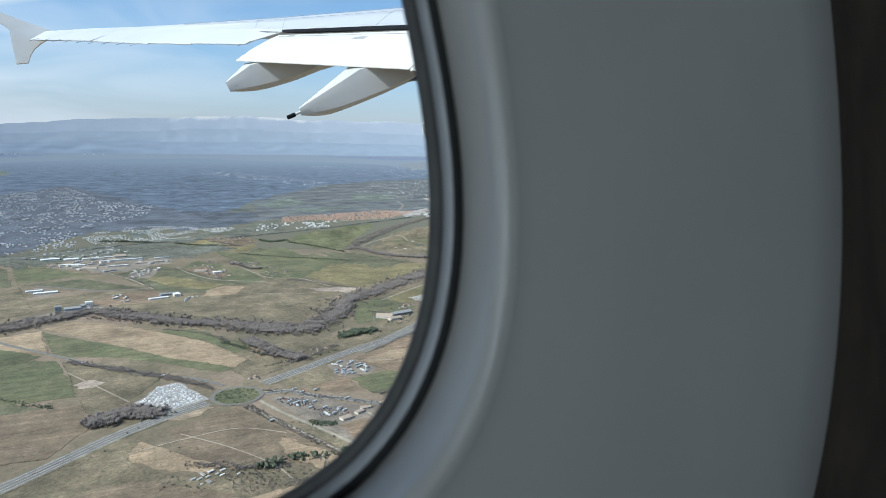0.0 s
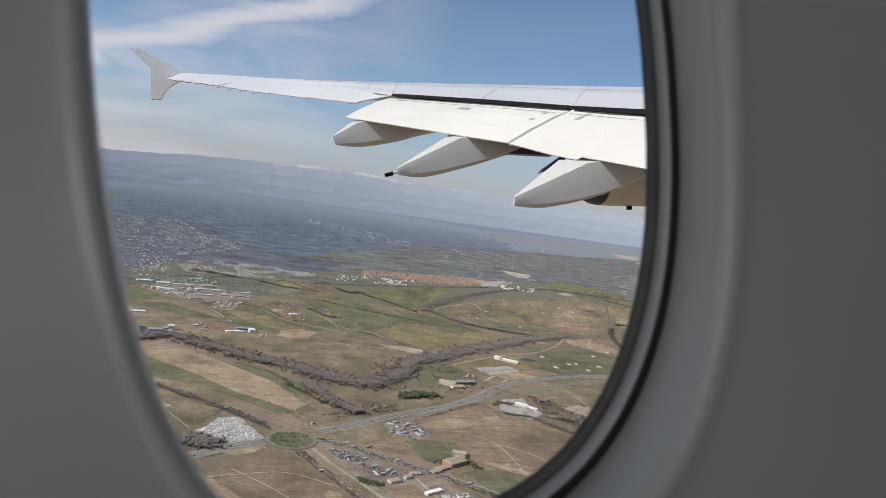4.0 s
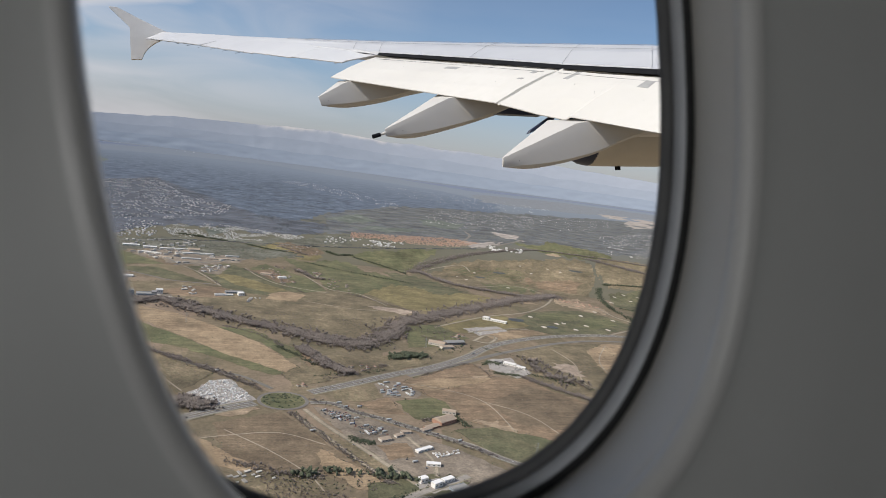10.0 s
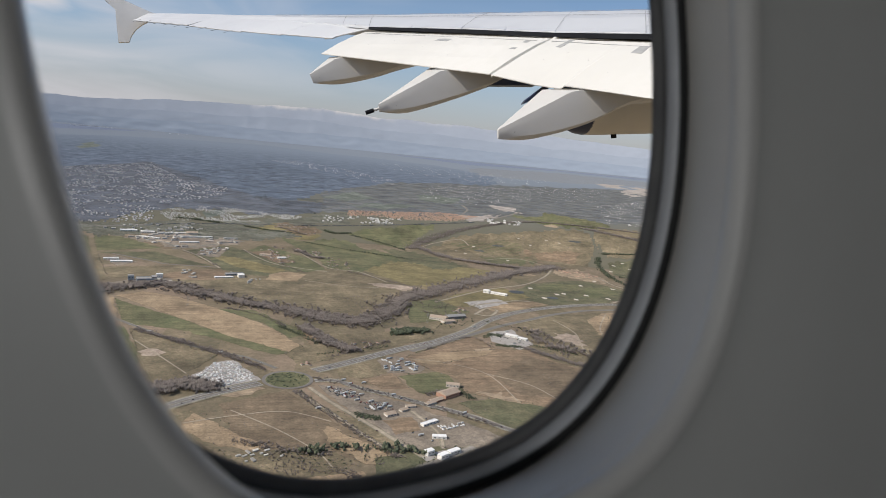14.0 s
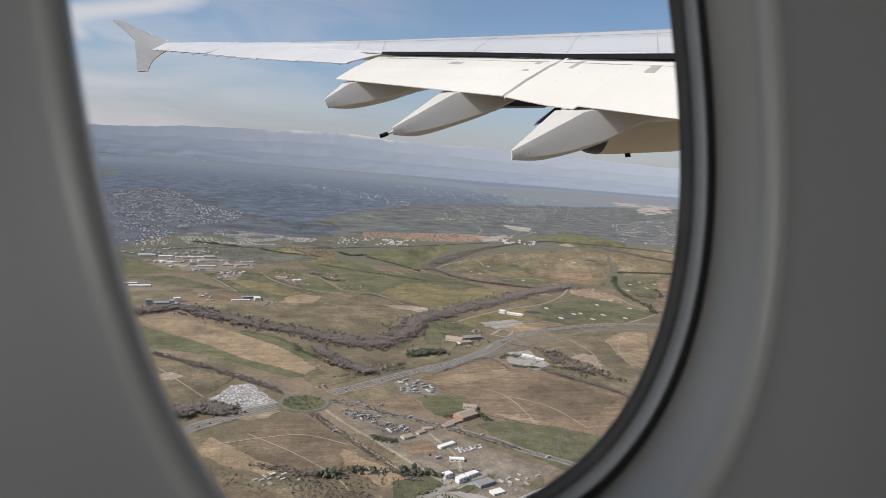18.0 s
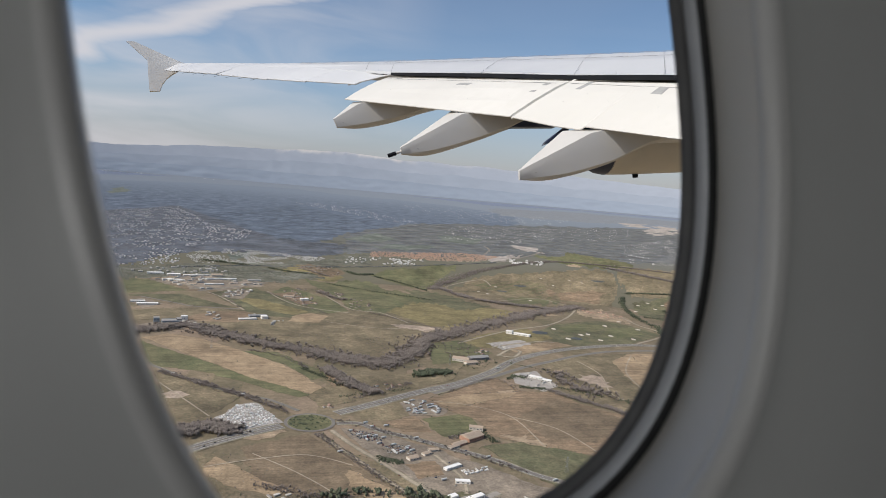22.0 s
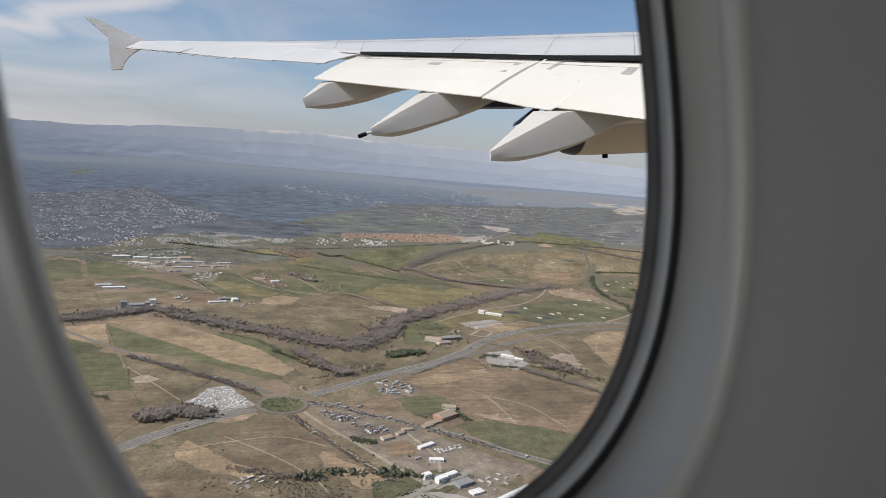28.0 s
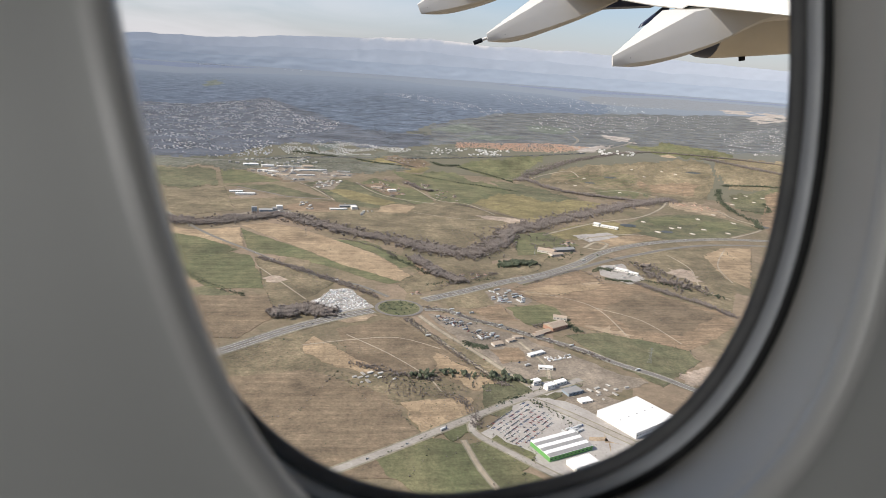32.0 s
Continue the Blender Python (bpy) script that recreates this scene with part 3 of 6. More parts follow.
bm.faces.new(vs[-1][::-1])
part("wing_skin", bm, M_SKIN, wing, "pale grey wing upper skin", smooth=False)


def panel(name, quad, thick, mat, label="", bev=.012, host=None):
    """A thick plate over four corners; thickness goes down."""
    q = [Vector(p) for p in quad]
    n = (q[1] - q[0]).cross(q[3] - q[0]).normalized()
    n = n if n.z > 0 else -n
    bm = bmesh.new()
    prism(bm, q, [p - n * thick for p in q])
    bmesh.ops.recalc_face_normals(bm, faces=bm.faces)
    if bev:
        bevel(bm, bev, 1)
    return part(name, bm, mat, host or wing, label)


# spoiler plates on the skin, each with its own joint
for i in range(4, 8):
    for s0, s1 in ((.0, .49), (.51, 1.0)):
        a, b = TE[i].lerp(TE[i + 1], s0 + .004), TE[i].lerp(TE[i + 1], s1 - .004)
        c, d = CREST[i].lerp(CREST[i + 1], s1 - .004), CREST[i].lerp(CREST[i + 1], s0 + .004)
        up = Vector((0, 0, .02))
        panel("spoiler", [a + up, b + up, b.lerp(c, .62) + up, a.lerp(d, .62) + up], .04, M_SKIN, bev=.006)
# thin dark joints between skin panels
def joint(a, b, half, host=None):
    d = (b - a).normalized()
    side = d.cross(Vector((-.5, .1, .85))).normalized() * half
    up = Vector((-.004, 0, .008))
    panel("panel_joint", [a - side + up, b - side + up, b + side + up, a + side + up], .006, M_JOINT, "", 0, host)


for i in range(3, 9):
    for s in (.66, .97):
        e = Vector((0, 0, .012 * i * (1 - abs(2 * s - 1)) + .024))
        e2 = Vector((0, 0, .012 * (i + 1) * (1 - abs(2 * s - 1)) + .024))
        joint(TE[i].lerp(CREST[i], s) + e, TE[i + 1].lerp(CREST[i + 1], s) + e2, .008)
for i in range(4, 9):
    mid = TE[i].lerp(CREST[i], .5) + Vector((0, 0, .012 * i + .024))
    joint(TE[i] + Vector((0, 0, .026)), mid, .0035)
    joint(mid, CREST[i] + Vector((0, 0, .024)), .0035)
# ailerons
AH = [Vector(v) for v in ((-0.05, 31.4, 8.43), (2.31, 27.7, 7.29), (5.1, 22.9, 5.84))]
AT = [Vector(v) for v in ((-1.19, 31.36, 8.07), (0.91, 27.69, 6.87), (3.72, 22.8, 5.34))]
panel("aileron", [AT[0], AT[1] + Vector((-.06, .10, 0)), AH[1] + Vector((-.06, .10, 0)), AH[0]], .05, M_SKIN, "pale outer aileron")
mid_t, mid_h = AT[1].lerp(AT[2], .48), AH[1].lerp(AH[2], .48)
panel("aileron", [AT[1], mid_t + Vector((-.05, .08, 0)), mid_h + Vector((-.05, .08, 0)), AH[1]], .05, M_SKIN, "pale middle aileron")
panel("aileron", [mid_t, AT[2], AH[2], mid_h], .05, M_SKIN, "pale inner aileron")
# static wicks on the trailing edge
for i in range(9):
    s = i / 8
    p = Vector((-3.5, 35.4, 9.45)).lerp(Vector((0.6, 28.3, 7.05)), s)
    bm = bmesh.new()
    bmesh.ops.create_cone(bm, segments=5, radius1=.008, radius2=.004, depth=.38, matrix=Matrix.Translation(p + Vector((-.2, 0, -.04))) @ pose(0, 0, 0, 0, 78, 0))
    part("static_wick", bm, M_BLACK, wing)
# dark slot between the wing and the flaps
bm = bmesh.new()
up, dn = [p + Vector((-.02, -.02, -.015)) for p in TE[5:]], [p + Vector((-.05, -.02, -.10 - .012 * i)) for i, p in enumerate(TE[5:])]
prism(bm, up + [p + Vector((.5, .3, -.03)) for p in up[::-1]], dn + [p + Vector((.5, .3, 0)) for p in dn[::-1]])
part("flap_slot", bm, M_BLACK, wing, "black slot between wing and flap")
panel("flap_end_shroud", [(3.5, 23.2, 5.42), (4.75, 21.75, 5.36), (5.1, 21.9, 5.46), (4.2, 23.3, 5.72)], .05, M_SKIN)
# flaps: leading edge under the wing, trailing edge drooped
FT = [Vector(v) for v in ((3.11, 21.61, 4.57), (6.47, 15.61, 2.63))]
FL = [Vector(v) for v in ((4.82, 21.73, 5.32), (8.35, 15.42, 3.51))]
GT = [Vector(v) for v in ((6.52, 15.51, 2.58), (7.15, 14.4, 2.11), (7.48, 13.81, 1.91), (7.55, 13.67, 1.95), (8.54, 11.91, 1.33), (12.4, 5.0, -0.95))]
GL = [Vector(v) for v in ((8.42, 15.30, 3.48), (9.0, 14.2, 3.15), (9.35, 13.65, 3.0), (9.42, 13.5, 2.95), (9.95, 12.6, 2.68), (14.2, 5.0, 0.45))]


def flap(name, tes, les, label):
    """An aerofoil-shaped flap between a trailing and a leading edge line."""
    bm = bmesh.new()
    rows = []
    for t, l in zip(tes, les):
        d = l - t
        n = Vector((-d.z, 0, d.x)).normalized()
        rows.append([t, t + d * .35 + n * .045, t + d * .7 + n * .04, t + d * .92 - n * .01, l - n * .13, t + d * .9 - n * .22, t + d * .5 - n * .18, t - n * .03])
    vs = loft_rows(bm, [r + [r[0]] for r in rows])
    bm.faces.new(vs[0][:-1])
    bm.faces.new(vs[-1][:-1][::-1])
    bmesh.ops.remove_doubles(bm, verts=bm.verts, dist=.0005)
    return part(name, bm, M_FLAP, wing, label)


flap_out = flap("flap", FT, FL, "bright white outboard flap, drooped")
flap_in = flap("flap", GT, GL, "bright white inboard flap, drooped")
panel("flap_seal", [FT[1] + Vector((.03, -.05, -.03)), GT[0] + Vector((-.02, .02, -.03)), GL[0] + Vector((-.02, .03, -.02)), FL[1] + Vector((.03, -.04, -.02))], .06, M_FLAP, "pale strip in the joint of two flaps", 0)
# grey access patches and service marks on the flaps
def on_flap(te0, te1, le0, le1, a, c):
    t, l = te0.lerp(te1, a), le0.lerp(le1, a)
    d = l - t
    n = Vector((-d.z, 0, d.x)).normalized()
    rise = .045 * c / .35 if c < .35 else .045 - .005 * (c - .35) / .35 if c < .7 else .04 - .05 * (c - .7) / .22
    return t + d * c + n * (rise + .008)


for edge, a, c, da, dc in (((FT[0], FT[1], FL[0], FL[1]), .55, .76, .034, .085), ((FT[0], FT[1], FL[0], FL[1]), .935, .70, .012, .13), ((FT[0], FT[1], FL[0], FL[1]), .10, .86, .016, .03),
                           ((GT[0], GT[1], GL[0], GL[1]), .46, .80, .058, .10), ((GT[3], GT[4], GL[3], GL[4]), .46, .76, .10, .08)):
    panel("access_patch", [on_flap(*edge, a - da, c - dc), on_flap(*edge, a + da, c - dc), on_flap(*edge, a + da, c + dc), on_flap(*edge, a - da, c + dc)], .02, M_PATCH, "grey access patch", 0, flap_out if edge[0] is FT[0] else flap_in)

# a long seam and rows of small fasteners on each flap
for edge, host in (((FT[0], FT[1], FL[0], FL[1]), flap_out), ((GT[0], GT[4], GL[0], GL[4]), flap_in)):
    joint(on_flap(*edge, .03, .83), on_flap(*edge, .97, .83), .004, host)
    for a, c in ((.50, .50), (.51, .47), (.30, .60), (.86, .45), (.7, .3), (.2, .4)):
        p = on_flap(*edge, a, c)
        bm = bmesh.new()
        bmesh.ops.create_uvsphere(bm, u_segments=6, v_segments=4, radius=.007, matrix=Matrix.Translation(p))
        part("fastener", bm, M_JOINT, host)


def fairing(yc, ridge, belly, far, label):
    """A flap-track fairing: narrow tail, flat sloping top, deep rounded flank, running in under the flap."""
    bm = bmesh.new()
    rows = []
    for (rx, rz), (bx, bz), (fx, fz), wide in zip(ridge, belly, far, (.10, .84, .84, .84, .84)):
        y0, y1 = yc - .42, yc - .42 + wide
        hw = wide / 2
        rows.append([(fx, y1, fz), (fx * .5 + rx * .5, (y0 + y1) / 2, fz * .5 + rz * .5), (rx, y0, rz), (rx * .9 + bx * .1, y0 - .003, rz * .9 + bz * .1), (bx * .5 + rx * .5, y0 - .004, rz * .5 + bz * .5), (bx * .92 + rx * .08, y0 + .02, rz * .08 + bz * .92),
                     (bx, y0 + .3 * hw, bz), (bx, y0 + 1.5 * hw, bz), (fx * .5 + bx * .5, y1, (fz + bz) / 2)])
    fine = []
    for i in range(4):
        for k in range(4 if i < 3 else 1):
            t = k / 4
            p0, p1, p2, p3 = (rows[max(0, min(4, i + q))] for q in (-1, 0, 1, 2))
            row = []
            for q in range(9):
                a, b, c, d = Vector(p0[q]), Vector(p1[q]), Vector(p2[q]), Vector(p3[q])
                row.append(b.lerp(c, t) if q < 3 or i == 3 else .5 * (2 * b + (c - a) * t + (2 * a - 5 * b + 4 * c - d) * t * t + (3 * b - a - 3 * c + d) * t ** 3))
            fine.append(row)
    fine.append([Vector(p) for p in rows[4]])
    vs = loft_rows(bm, [r + [r[0]] for r in fine])
    bm.faces.new(vs[0][:-1])
    bm.faces.new(vs[-1][:-1][::-1])
    bmesh.ops.remove_doubles(bm, verts=bm.verts, dist=.0005)
    ob = part("flap_track_fairing", bm, M_FAIR, wing, label, smooth=True)
    ob.data.set_sharp_from_angle(angle=radians(28))
    return ob


FAIRINGS = [
    fairing(21.15, ((2.55, 3.76), (3.39, 4.19), (4.7, 4.47), (5.72, 4.7), (7.04, 4.75)), ((2.64, 3.49), (3.56, 3.51), (4.7, 3.66), (5.72, 3.9), (7.04, 4.13)), ((2.56, 3.79), (3.38, 4.44), (4.7, 4.5), (5.72, 4.72), (7.04, 4.77)), "canoe-shaped flap track fairing, outermost"),
    fairing(17.29, ((3.77, 2.19), (5.59, 2.98), (6.5, 3.1), (7.58, 3.45), (9.15, 3.5)), ((3.79, 2.01), (4.71, 2.0), (6.19, 2.31), (7.58, 2.66), (9.15, 2.74)), ((3.79, 2.22), (5.56, 3.24), (6.5, 3.3), (7.58, 3.5), (9.15, 3.52)), "canoe-shaped flap track fairing with a drain pipe"),
    fairing(13.69, ((5.61, 1.01), (7.48, 1.73), (8.5, 1.85), (9.5, 2.2), (12.35, 2.2)), ((5.60, .81), (6.66, .78), (7.92, 1.0), (9.5, 1.44), (12.35, 1.35)), ((5.63, 1.03), (7.18, 1.94), (8.5, 1.95), (9.5, 2.25), (12.35, 2.25)), "canoe-shaped flap track fairing, innermost")]
# fuel pipe on the middle fairing
bm = bmesh.new()
bmesh.ops.create_cone(bm, segments=12, radius1=.035, radius2=.035, depth=.34, matrix=Matrix.Translation((3.70, 16.92, 2.07)) @ pose(0, 0, 0, 0, 76, 0))
pipe = part("fuel_pipe", bm, M_FAIR, FAIRINGS[1], "pale fuel pipe")
bm = bmesh.new()
bmesh.ops.create_cone(bm, segments=12, radius1=.055, radius2=.055, depth=.22, matrix=Matrix.Translation((3.53, 16.92, 2.028)) @ pose(0, 0, 0, 0, 76, 0))
part("pipe_nozzle", bm, M_BLACK, FAIRINGS[1], "black pipe nozzle")
for host, p in zip(FAIRINGS, ((2.85, 20.727, 3.64), (4.25, 16.867, 2.13), (6.0, 13.267, .93))):
    bm = bmesh.new()
    bmesh.ops.create_uvsphere(bm, u_segments=8, v_segments=5, radius=.009, matrix=Matrix.Translation(p))
    part("drain_hole", bm, M_BLACK, host)
# dark structure showing behind the flaps
panel("flap_gear_cover", [(6.64, 16.0, 2.41), (7.2, 16.0, 2.62), (8.2, 16.0, 2.55), (7.97, 16.0, 2.33)], .3, M_BLUE, "dark blue flap gear cover")
panel("flap_gear_door", [(6.86, 14.6, 1.68), (6.93, 14.6, 1.77), (7.68, 14.6, 2.21), (7.56, 14.6, 1.91)], .12, M_BLUE, "dark blue flap gear door")
# wingtip fence: a swept arrow plate above and below the tip
fx = ((-5.65, 11.30), (-5.25, 11.27), (-4.2, 10.68), (-3.08, 10.10), (-2.6, 9.98), (-2.75, 9.78), (-3.2, 9.70), (-3.61, 9.50), (-3.92, 9.28), (-4.16, 9.0), (-4.33, 8.66), (-4.82, 8.66), (-4.78, 9.6), (-4.74, 10.28))
bm = bmesh.new()
prism(bm, [(x, 36.55, z) for x, z in fx], [(x, 36.72, z) for x, z in fx])
part("wingtip_fence", bm, M_FENCE, wing, "pale grey arrow-shaped wingtip fence")

# ---------------------------------------------------------------- the engine
eng = root("engine_nacelle", PLANE, "cream engine nacelle with a dark blue rear rim under the wing", "engine")
EC = Vector((9.42, 17.0, 1.86))


def tube(name, secs, mat, label, closed=False, seg=56):
    bm = bmesh.new()
    rings = []
    for x, r, dz in secs:
        rings.append([EC + Vector((x, r * math.cos(2 * math.pi * i / seg), r * math.sin(2 * math.pi * i / seg) + dz)) for i in range(seg)])
    loft(bm, rings)
    return part(name, bm, mat, eng, label, smooth=True)


cowl = tube("cowl", ((.42, .885, 0), (1.0, .92, -.01), (1.8, .95, -.02), (3.0, 1.0, -.03), (4.6, 1.02, -.03), (6.2, .98, -.03), (6.8, .88, -.03), (6.6, .8, -.03), (4, .75, -.03)), M_NAC, "cream painted cowl")
tube("rear_rim", ((.44, .888, 0), (.2, .85, .02), (-.12, .74, .09), (-.10, .70, .09), (.3, .75, 0), (.9, .75, 0)), M_BLUE, "dark blue rear rim")
tube("exhaust_cone", ((.9, .74, 0), (.4, .55, 0), (.1, .32, 0), (-.3, .05, 0)), M_BLUE, "dark exhaust cone")
bm = bmesh.new()
box(bm, EC + Vector((1.45, 0, -1.0)), (.17, .05, .13))
bevel(bm, .01)
part("drain_mast", bm, M_BLACK, cowl, "small black drain mast")

# ---------------------------------------------------------------- the ground
EDGE, SPAN = 3400.0, 1300.0


def squeeze(x, y, z=0.0):
    """Land beyond EDGE is drawn in towards the eye and rises with it, so that 45 km of plain fit into 5 km."""
    r = math.hypot(x, y)
    if r <= EDGE:
        return x, y, z
    k = (EDGE + SPAN * (1 - EDGE / r) / 0.91) / r
    return x * k, y * k, HEIGHT + (z - HEIGHT) * k


def land_mesh(name, places, faces, mat, smooth=False):
    """A mesh of far land; the attribute keeps the unsqueezed place for the texture."""
    ob = mesh_ob(name, [squeeze(*p) for p in places], faces, mat, smooth)
    at = ob.data.attributes.new("land", "FLOAT_VECTOR", "POINT")
    at.data.foreach_set("vector", np.array(places, dtype=np.float32).ravel())
    return ob


def sheet(name, radii, seg, mat, label):
    places, faces = [], []
    for r in radii:
        for j in range(seg):
            a = 2 * math.pi * j / seg
            places.append((r * math.cos(a), r * math.sin(a), 0.0))
    for i in range(len(radii) - 1):
        for j in range(seg):
            a, b = i * seg + j, i * seg + (j + 1) % seg
            faces.append((a, b, b + seg, a + seg))
    return tagged(land_mesh(name, places, faces, mat, True), label, "ground", kind="structure")


sheet("ground", [.02 + 34.35 * i for i in range(100)], 240, M_GROUND, "dry olive and brown plain seen from the air")


def hazed_land_material():
    """Far land: olive plain near by, haze mixed into the base colour with the distance."""
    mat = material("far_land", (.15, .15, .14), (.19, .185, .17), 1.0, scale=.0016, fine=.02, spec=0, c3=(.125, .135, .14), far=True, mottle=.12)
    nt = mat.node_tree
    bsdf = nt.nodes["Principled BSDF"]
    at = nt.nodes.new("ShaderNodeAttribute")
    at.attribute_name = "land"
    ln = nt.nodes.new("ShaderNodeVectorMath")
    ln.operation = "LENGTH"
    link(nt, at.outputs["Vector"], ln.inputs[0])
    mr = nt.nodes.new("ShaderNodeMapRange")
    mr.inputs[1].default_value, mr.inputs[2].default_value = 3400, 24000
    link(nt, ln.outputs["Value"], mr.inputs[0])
    # haze ramp: the colour turns paler and bluer the farther out
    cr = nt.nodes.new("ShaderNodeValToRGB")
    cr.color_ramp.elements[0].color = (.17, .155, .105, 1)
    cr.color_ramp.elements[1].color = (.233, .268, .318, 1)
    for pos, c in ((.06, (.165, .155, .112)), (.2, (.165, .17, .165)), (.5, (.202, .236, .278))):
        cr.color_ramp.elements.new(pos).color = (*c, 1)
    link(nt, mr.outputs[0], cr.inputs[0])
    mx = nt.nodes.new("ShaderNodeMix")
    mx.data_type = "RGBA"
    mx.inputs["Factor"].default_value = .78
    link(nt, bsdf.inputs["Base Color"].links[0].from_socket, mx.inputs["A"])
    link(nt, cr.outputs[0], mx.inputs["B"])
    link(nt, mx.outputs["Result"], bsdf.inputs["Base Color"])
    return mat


def haze_over(mat, r0, r1, tone):
    """Mixes a haze tone into the base colour, stronger towards the far side."""
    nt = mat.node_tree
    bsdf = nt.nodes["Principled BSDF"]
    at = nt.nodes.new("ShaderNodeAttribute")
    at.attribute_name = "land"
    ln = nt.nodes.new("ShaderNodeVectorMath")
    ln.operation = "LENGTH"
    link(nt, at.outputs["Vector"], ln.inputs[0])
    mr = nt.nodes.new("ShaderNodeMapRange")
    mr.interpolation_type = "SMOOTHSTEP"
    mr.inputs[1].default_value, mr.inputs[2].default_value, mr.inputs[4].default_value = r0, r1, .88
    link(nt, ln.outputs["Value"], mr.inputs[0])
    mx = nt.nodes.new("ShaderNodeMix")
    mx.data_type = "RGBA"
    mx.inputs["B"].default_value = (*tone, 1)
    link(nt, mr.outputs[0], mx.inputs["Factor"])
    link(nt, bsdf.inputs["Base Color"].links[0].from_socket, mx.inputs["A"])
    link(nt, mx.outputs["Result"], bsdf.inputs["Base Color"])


M_FAR = hazed_land_material()
# distance haze painted over the forest's own colour
haze_over(FIELD["forest"], 8500, 27000, (.205, .238, .282))
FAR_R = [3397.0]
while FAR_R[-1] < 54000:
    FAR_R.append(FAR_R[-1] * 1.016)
sheet("backdrop", FAR_R, 720, M_FAR, "far woods and plain towards the mountains, blue-grey with painted haze")

# the mountain ranges, one behind the other, with ridges and thin snow on the highest crest
CREST_AT = ((-110, -40, -20, -13, -9, -5, -.6, 2, 6.4, 11, 18, 29, 35, 60, 110), (1.2, 1.2, 1.3, 1.46, 1.7, 1.95, 2.25, 2.5, 2.6, 2.45, 2.4, 2.0, 1.84, 1.5, 1.2))


def range_mesh(name, r0, rise, low, rough, tone, label, snowy):
    # haze painted as pale blue tones, lightened by a glow of rock and snow
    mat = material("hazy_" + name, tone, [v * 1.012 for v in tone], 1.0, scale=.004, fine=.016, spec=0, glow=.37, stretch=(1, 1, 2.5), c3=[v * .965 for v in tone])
    nt = mat.node_tree
    bsdf = nt.nodes["Principled BSDF"]
    at = nt.nodes.new("ShaderNodeAttribute")
    at.attribute_name = "snow"
    mix = nt.nodes.new("ShaderNodeMix")
    mix.data_type = "RGBA"
    mix.inputs["B"].default_value = (.50, .48, .47, 1)
    link(nt, at.outputs["Fac"], mix.inputs["Factor"])
    link(nt, bsdf.inputs["Base Color"].links[0].from_socket, mix.inputs["A"])
    link(nt, mix.outputs["Result"], bsdf.inputs["Base Color"])
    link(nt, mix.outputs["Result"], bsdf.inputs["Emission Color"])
    verts, faces, snow = [], [], []
    cols, rws = 1100, 18
    for i in range(cols + 1):
        a = -110 + 220 * i / cols
        elev = low + rise * float(np.interp(a, *CREST_AT))
        elev += rough * (.5 * noise.noise((a * .12, r0, 0)) + .3 * noise.noise((a * .4, r0, 3)) + .14 * noise.noise((a * 1.3, r0, 5)) + .07 * noise.noise((a * 4, r0, 8)))
        ca, sa = math.sin(radians(a)), math.cos(radians(a))
        top, base = HEIGHT + r0 * math.tan(radians(elev)), HEIGHT - r0 * .0145
        cover = snowy * max(math.exp(-((a - 3.2) / 2.2) ** 2), math.exp(-((a - 9) / 2.8) ** 2), .25 * math.exp(-((a - 17) / 3) ** 2))
        for k in range(rws):
            s = (k / (rws - 1)) ** .6
            bulge = 4 * noise.noise((a * .9, s * 3, r0)) * math.sin(math.pi * s)
            r = r0 - .3 * (top - base) * (1 - s) + bulge
            verts.append((r * ca, r * sa, base + (top - base) * s))
            gully = noise.noise((a * 1.6, s * 6, 1)) + .7 * noise.noise((a * 5, s * 11, 4))
            snow.append(max(0.0, min(1.0, cover * (1.25 - (1 - s) * 15 + .9 * gully))))
    for i in range(cols):
        for k in range(rws - 1):
            n = i * rws + k
            faces.append((n, n + rws, n + rws + 1, n + 1))
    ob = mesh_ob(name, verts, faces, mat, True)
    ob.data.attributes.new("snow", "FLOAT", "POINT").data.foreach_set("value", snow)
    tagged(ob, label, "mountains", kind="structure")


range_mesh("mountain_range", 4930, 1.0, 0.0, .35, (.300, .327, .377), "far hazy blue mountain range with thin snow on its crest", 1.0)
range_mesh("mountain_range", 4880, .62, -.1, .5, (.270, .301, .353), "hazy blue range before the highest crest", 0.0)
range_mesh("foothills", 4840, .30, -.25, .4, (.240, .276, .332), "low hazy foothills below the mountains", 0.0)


# ---------------------------------------------------------------- things on the land
def resample(pts, step):
    out, keep = [], [Vector((*p, 0)) for p in pts]
    # a smooth line through the points
    n = len(keep)
    for i in range(n - 1):
        p0, p1, p2, p3 = keep[max(i - 1, 0)], keep[i], keep[i + 1], keep[min(i + 2, n - 1)]
        k = max(2, int((p2 - p1).length / step))
        for j in range(k):
            t = j / k
            out.append(.5 * ((2 * p1) + (p2 - p0) * t + (2 * p0 - 5 * p1 + 4 * p2 - p3) * t * t + (3 * p1 - p0 - 3 * p2 + p3) * t ** 3))
    out.append(keep[-1])
    return out


LEVEL = {"n": 0}
HEDGE = ([], [])
RND = random.Random(11)


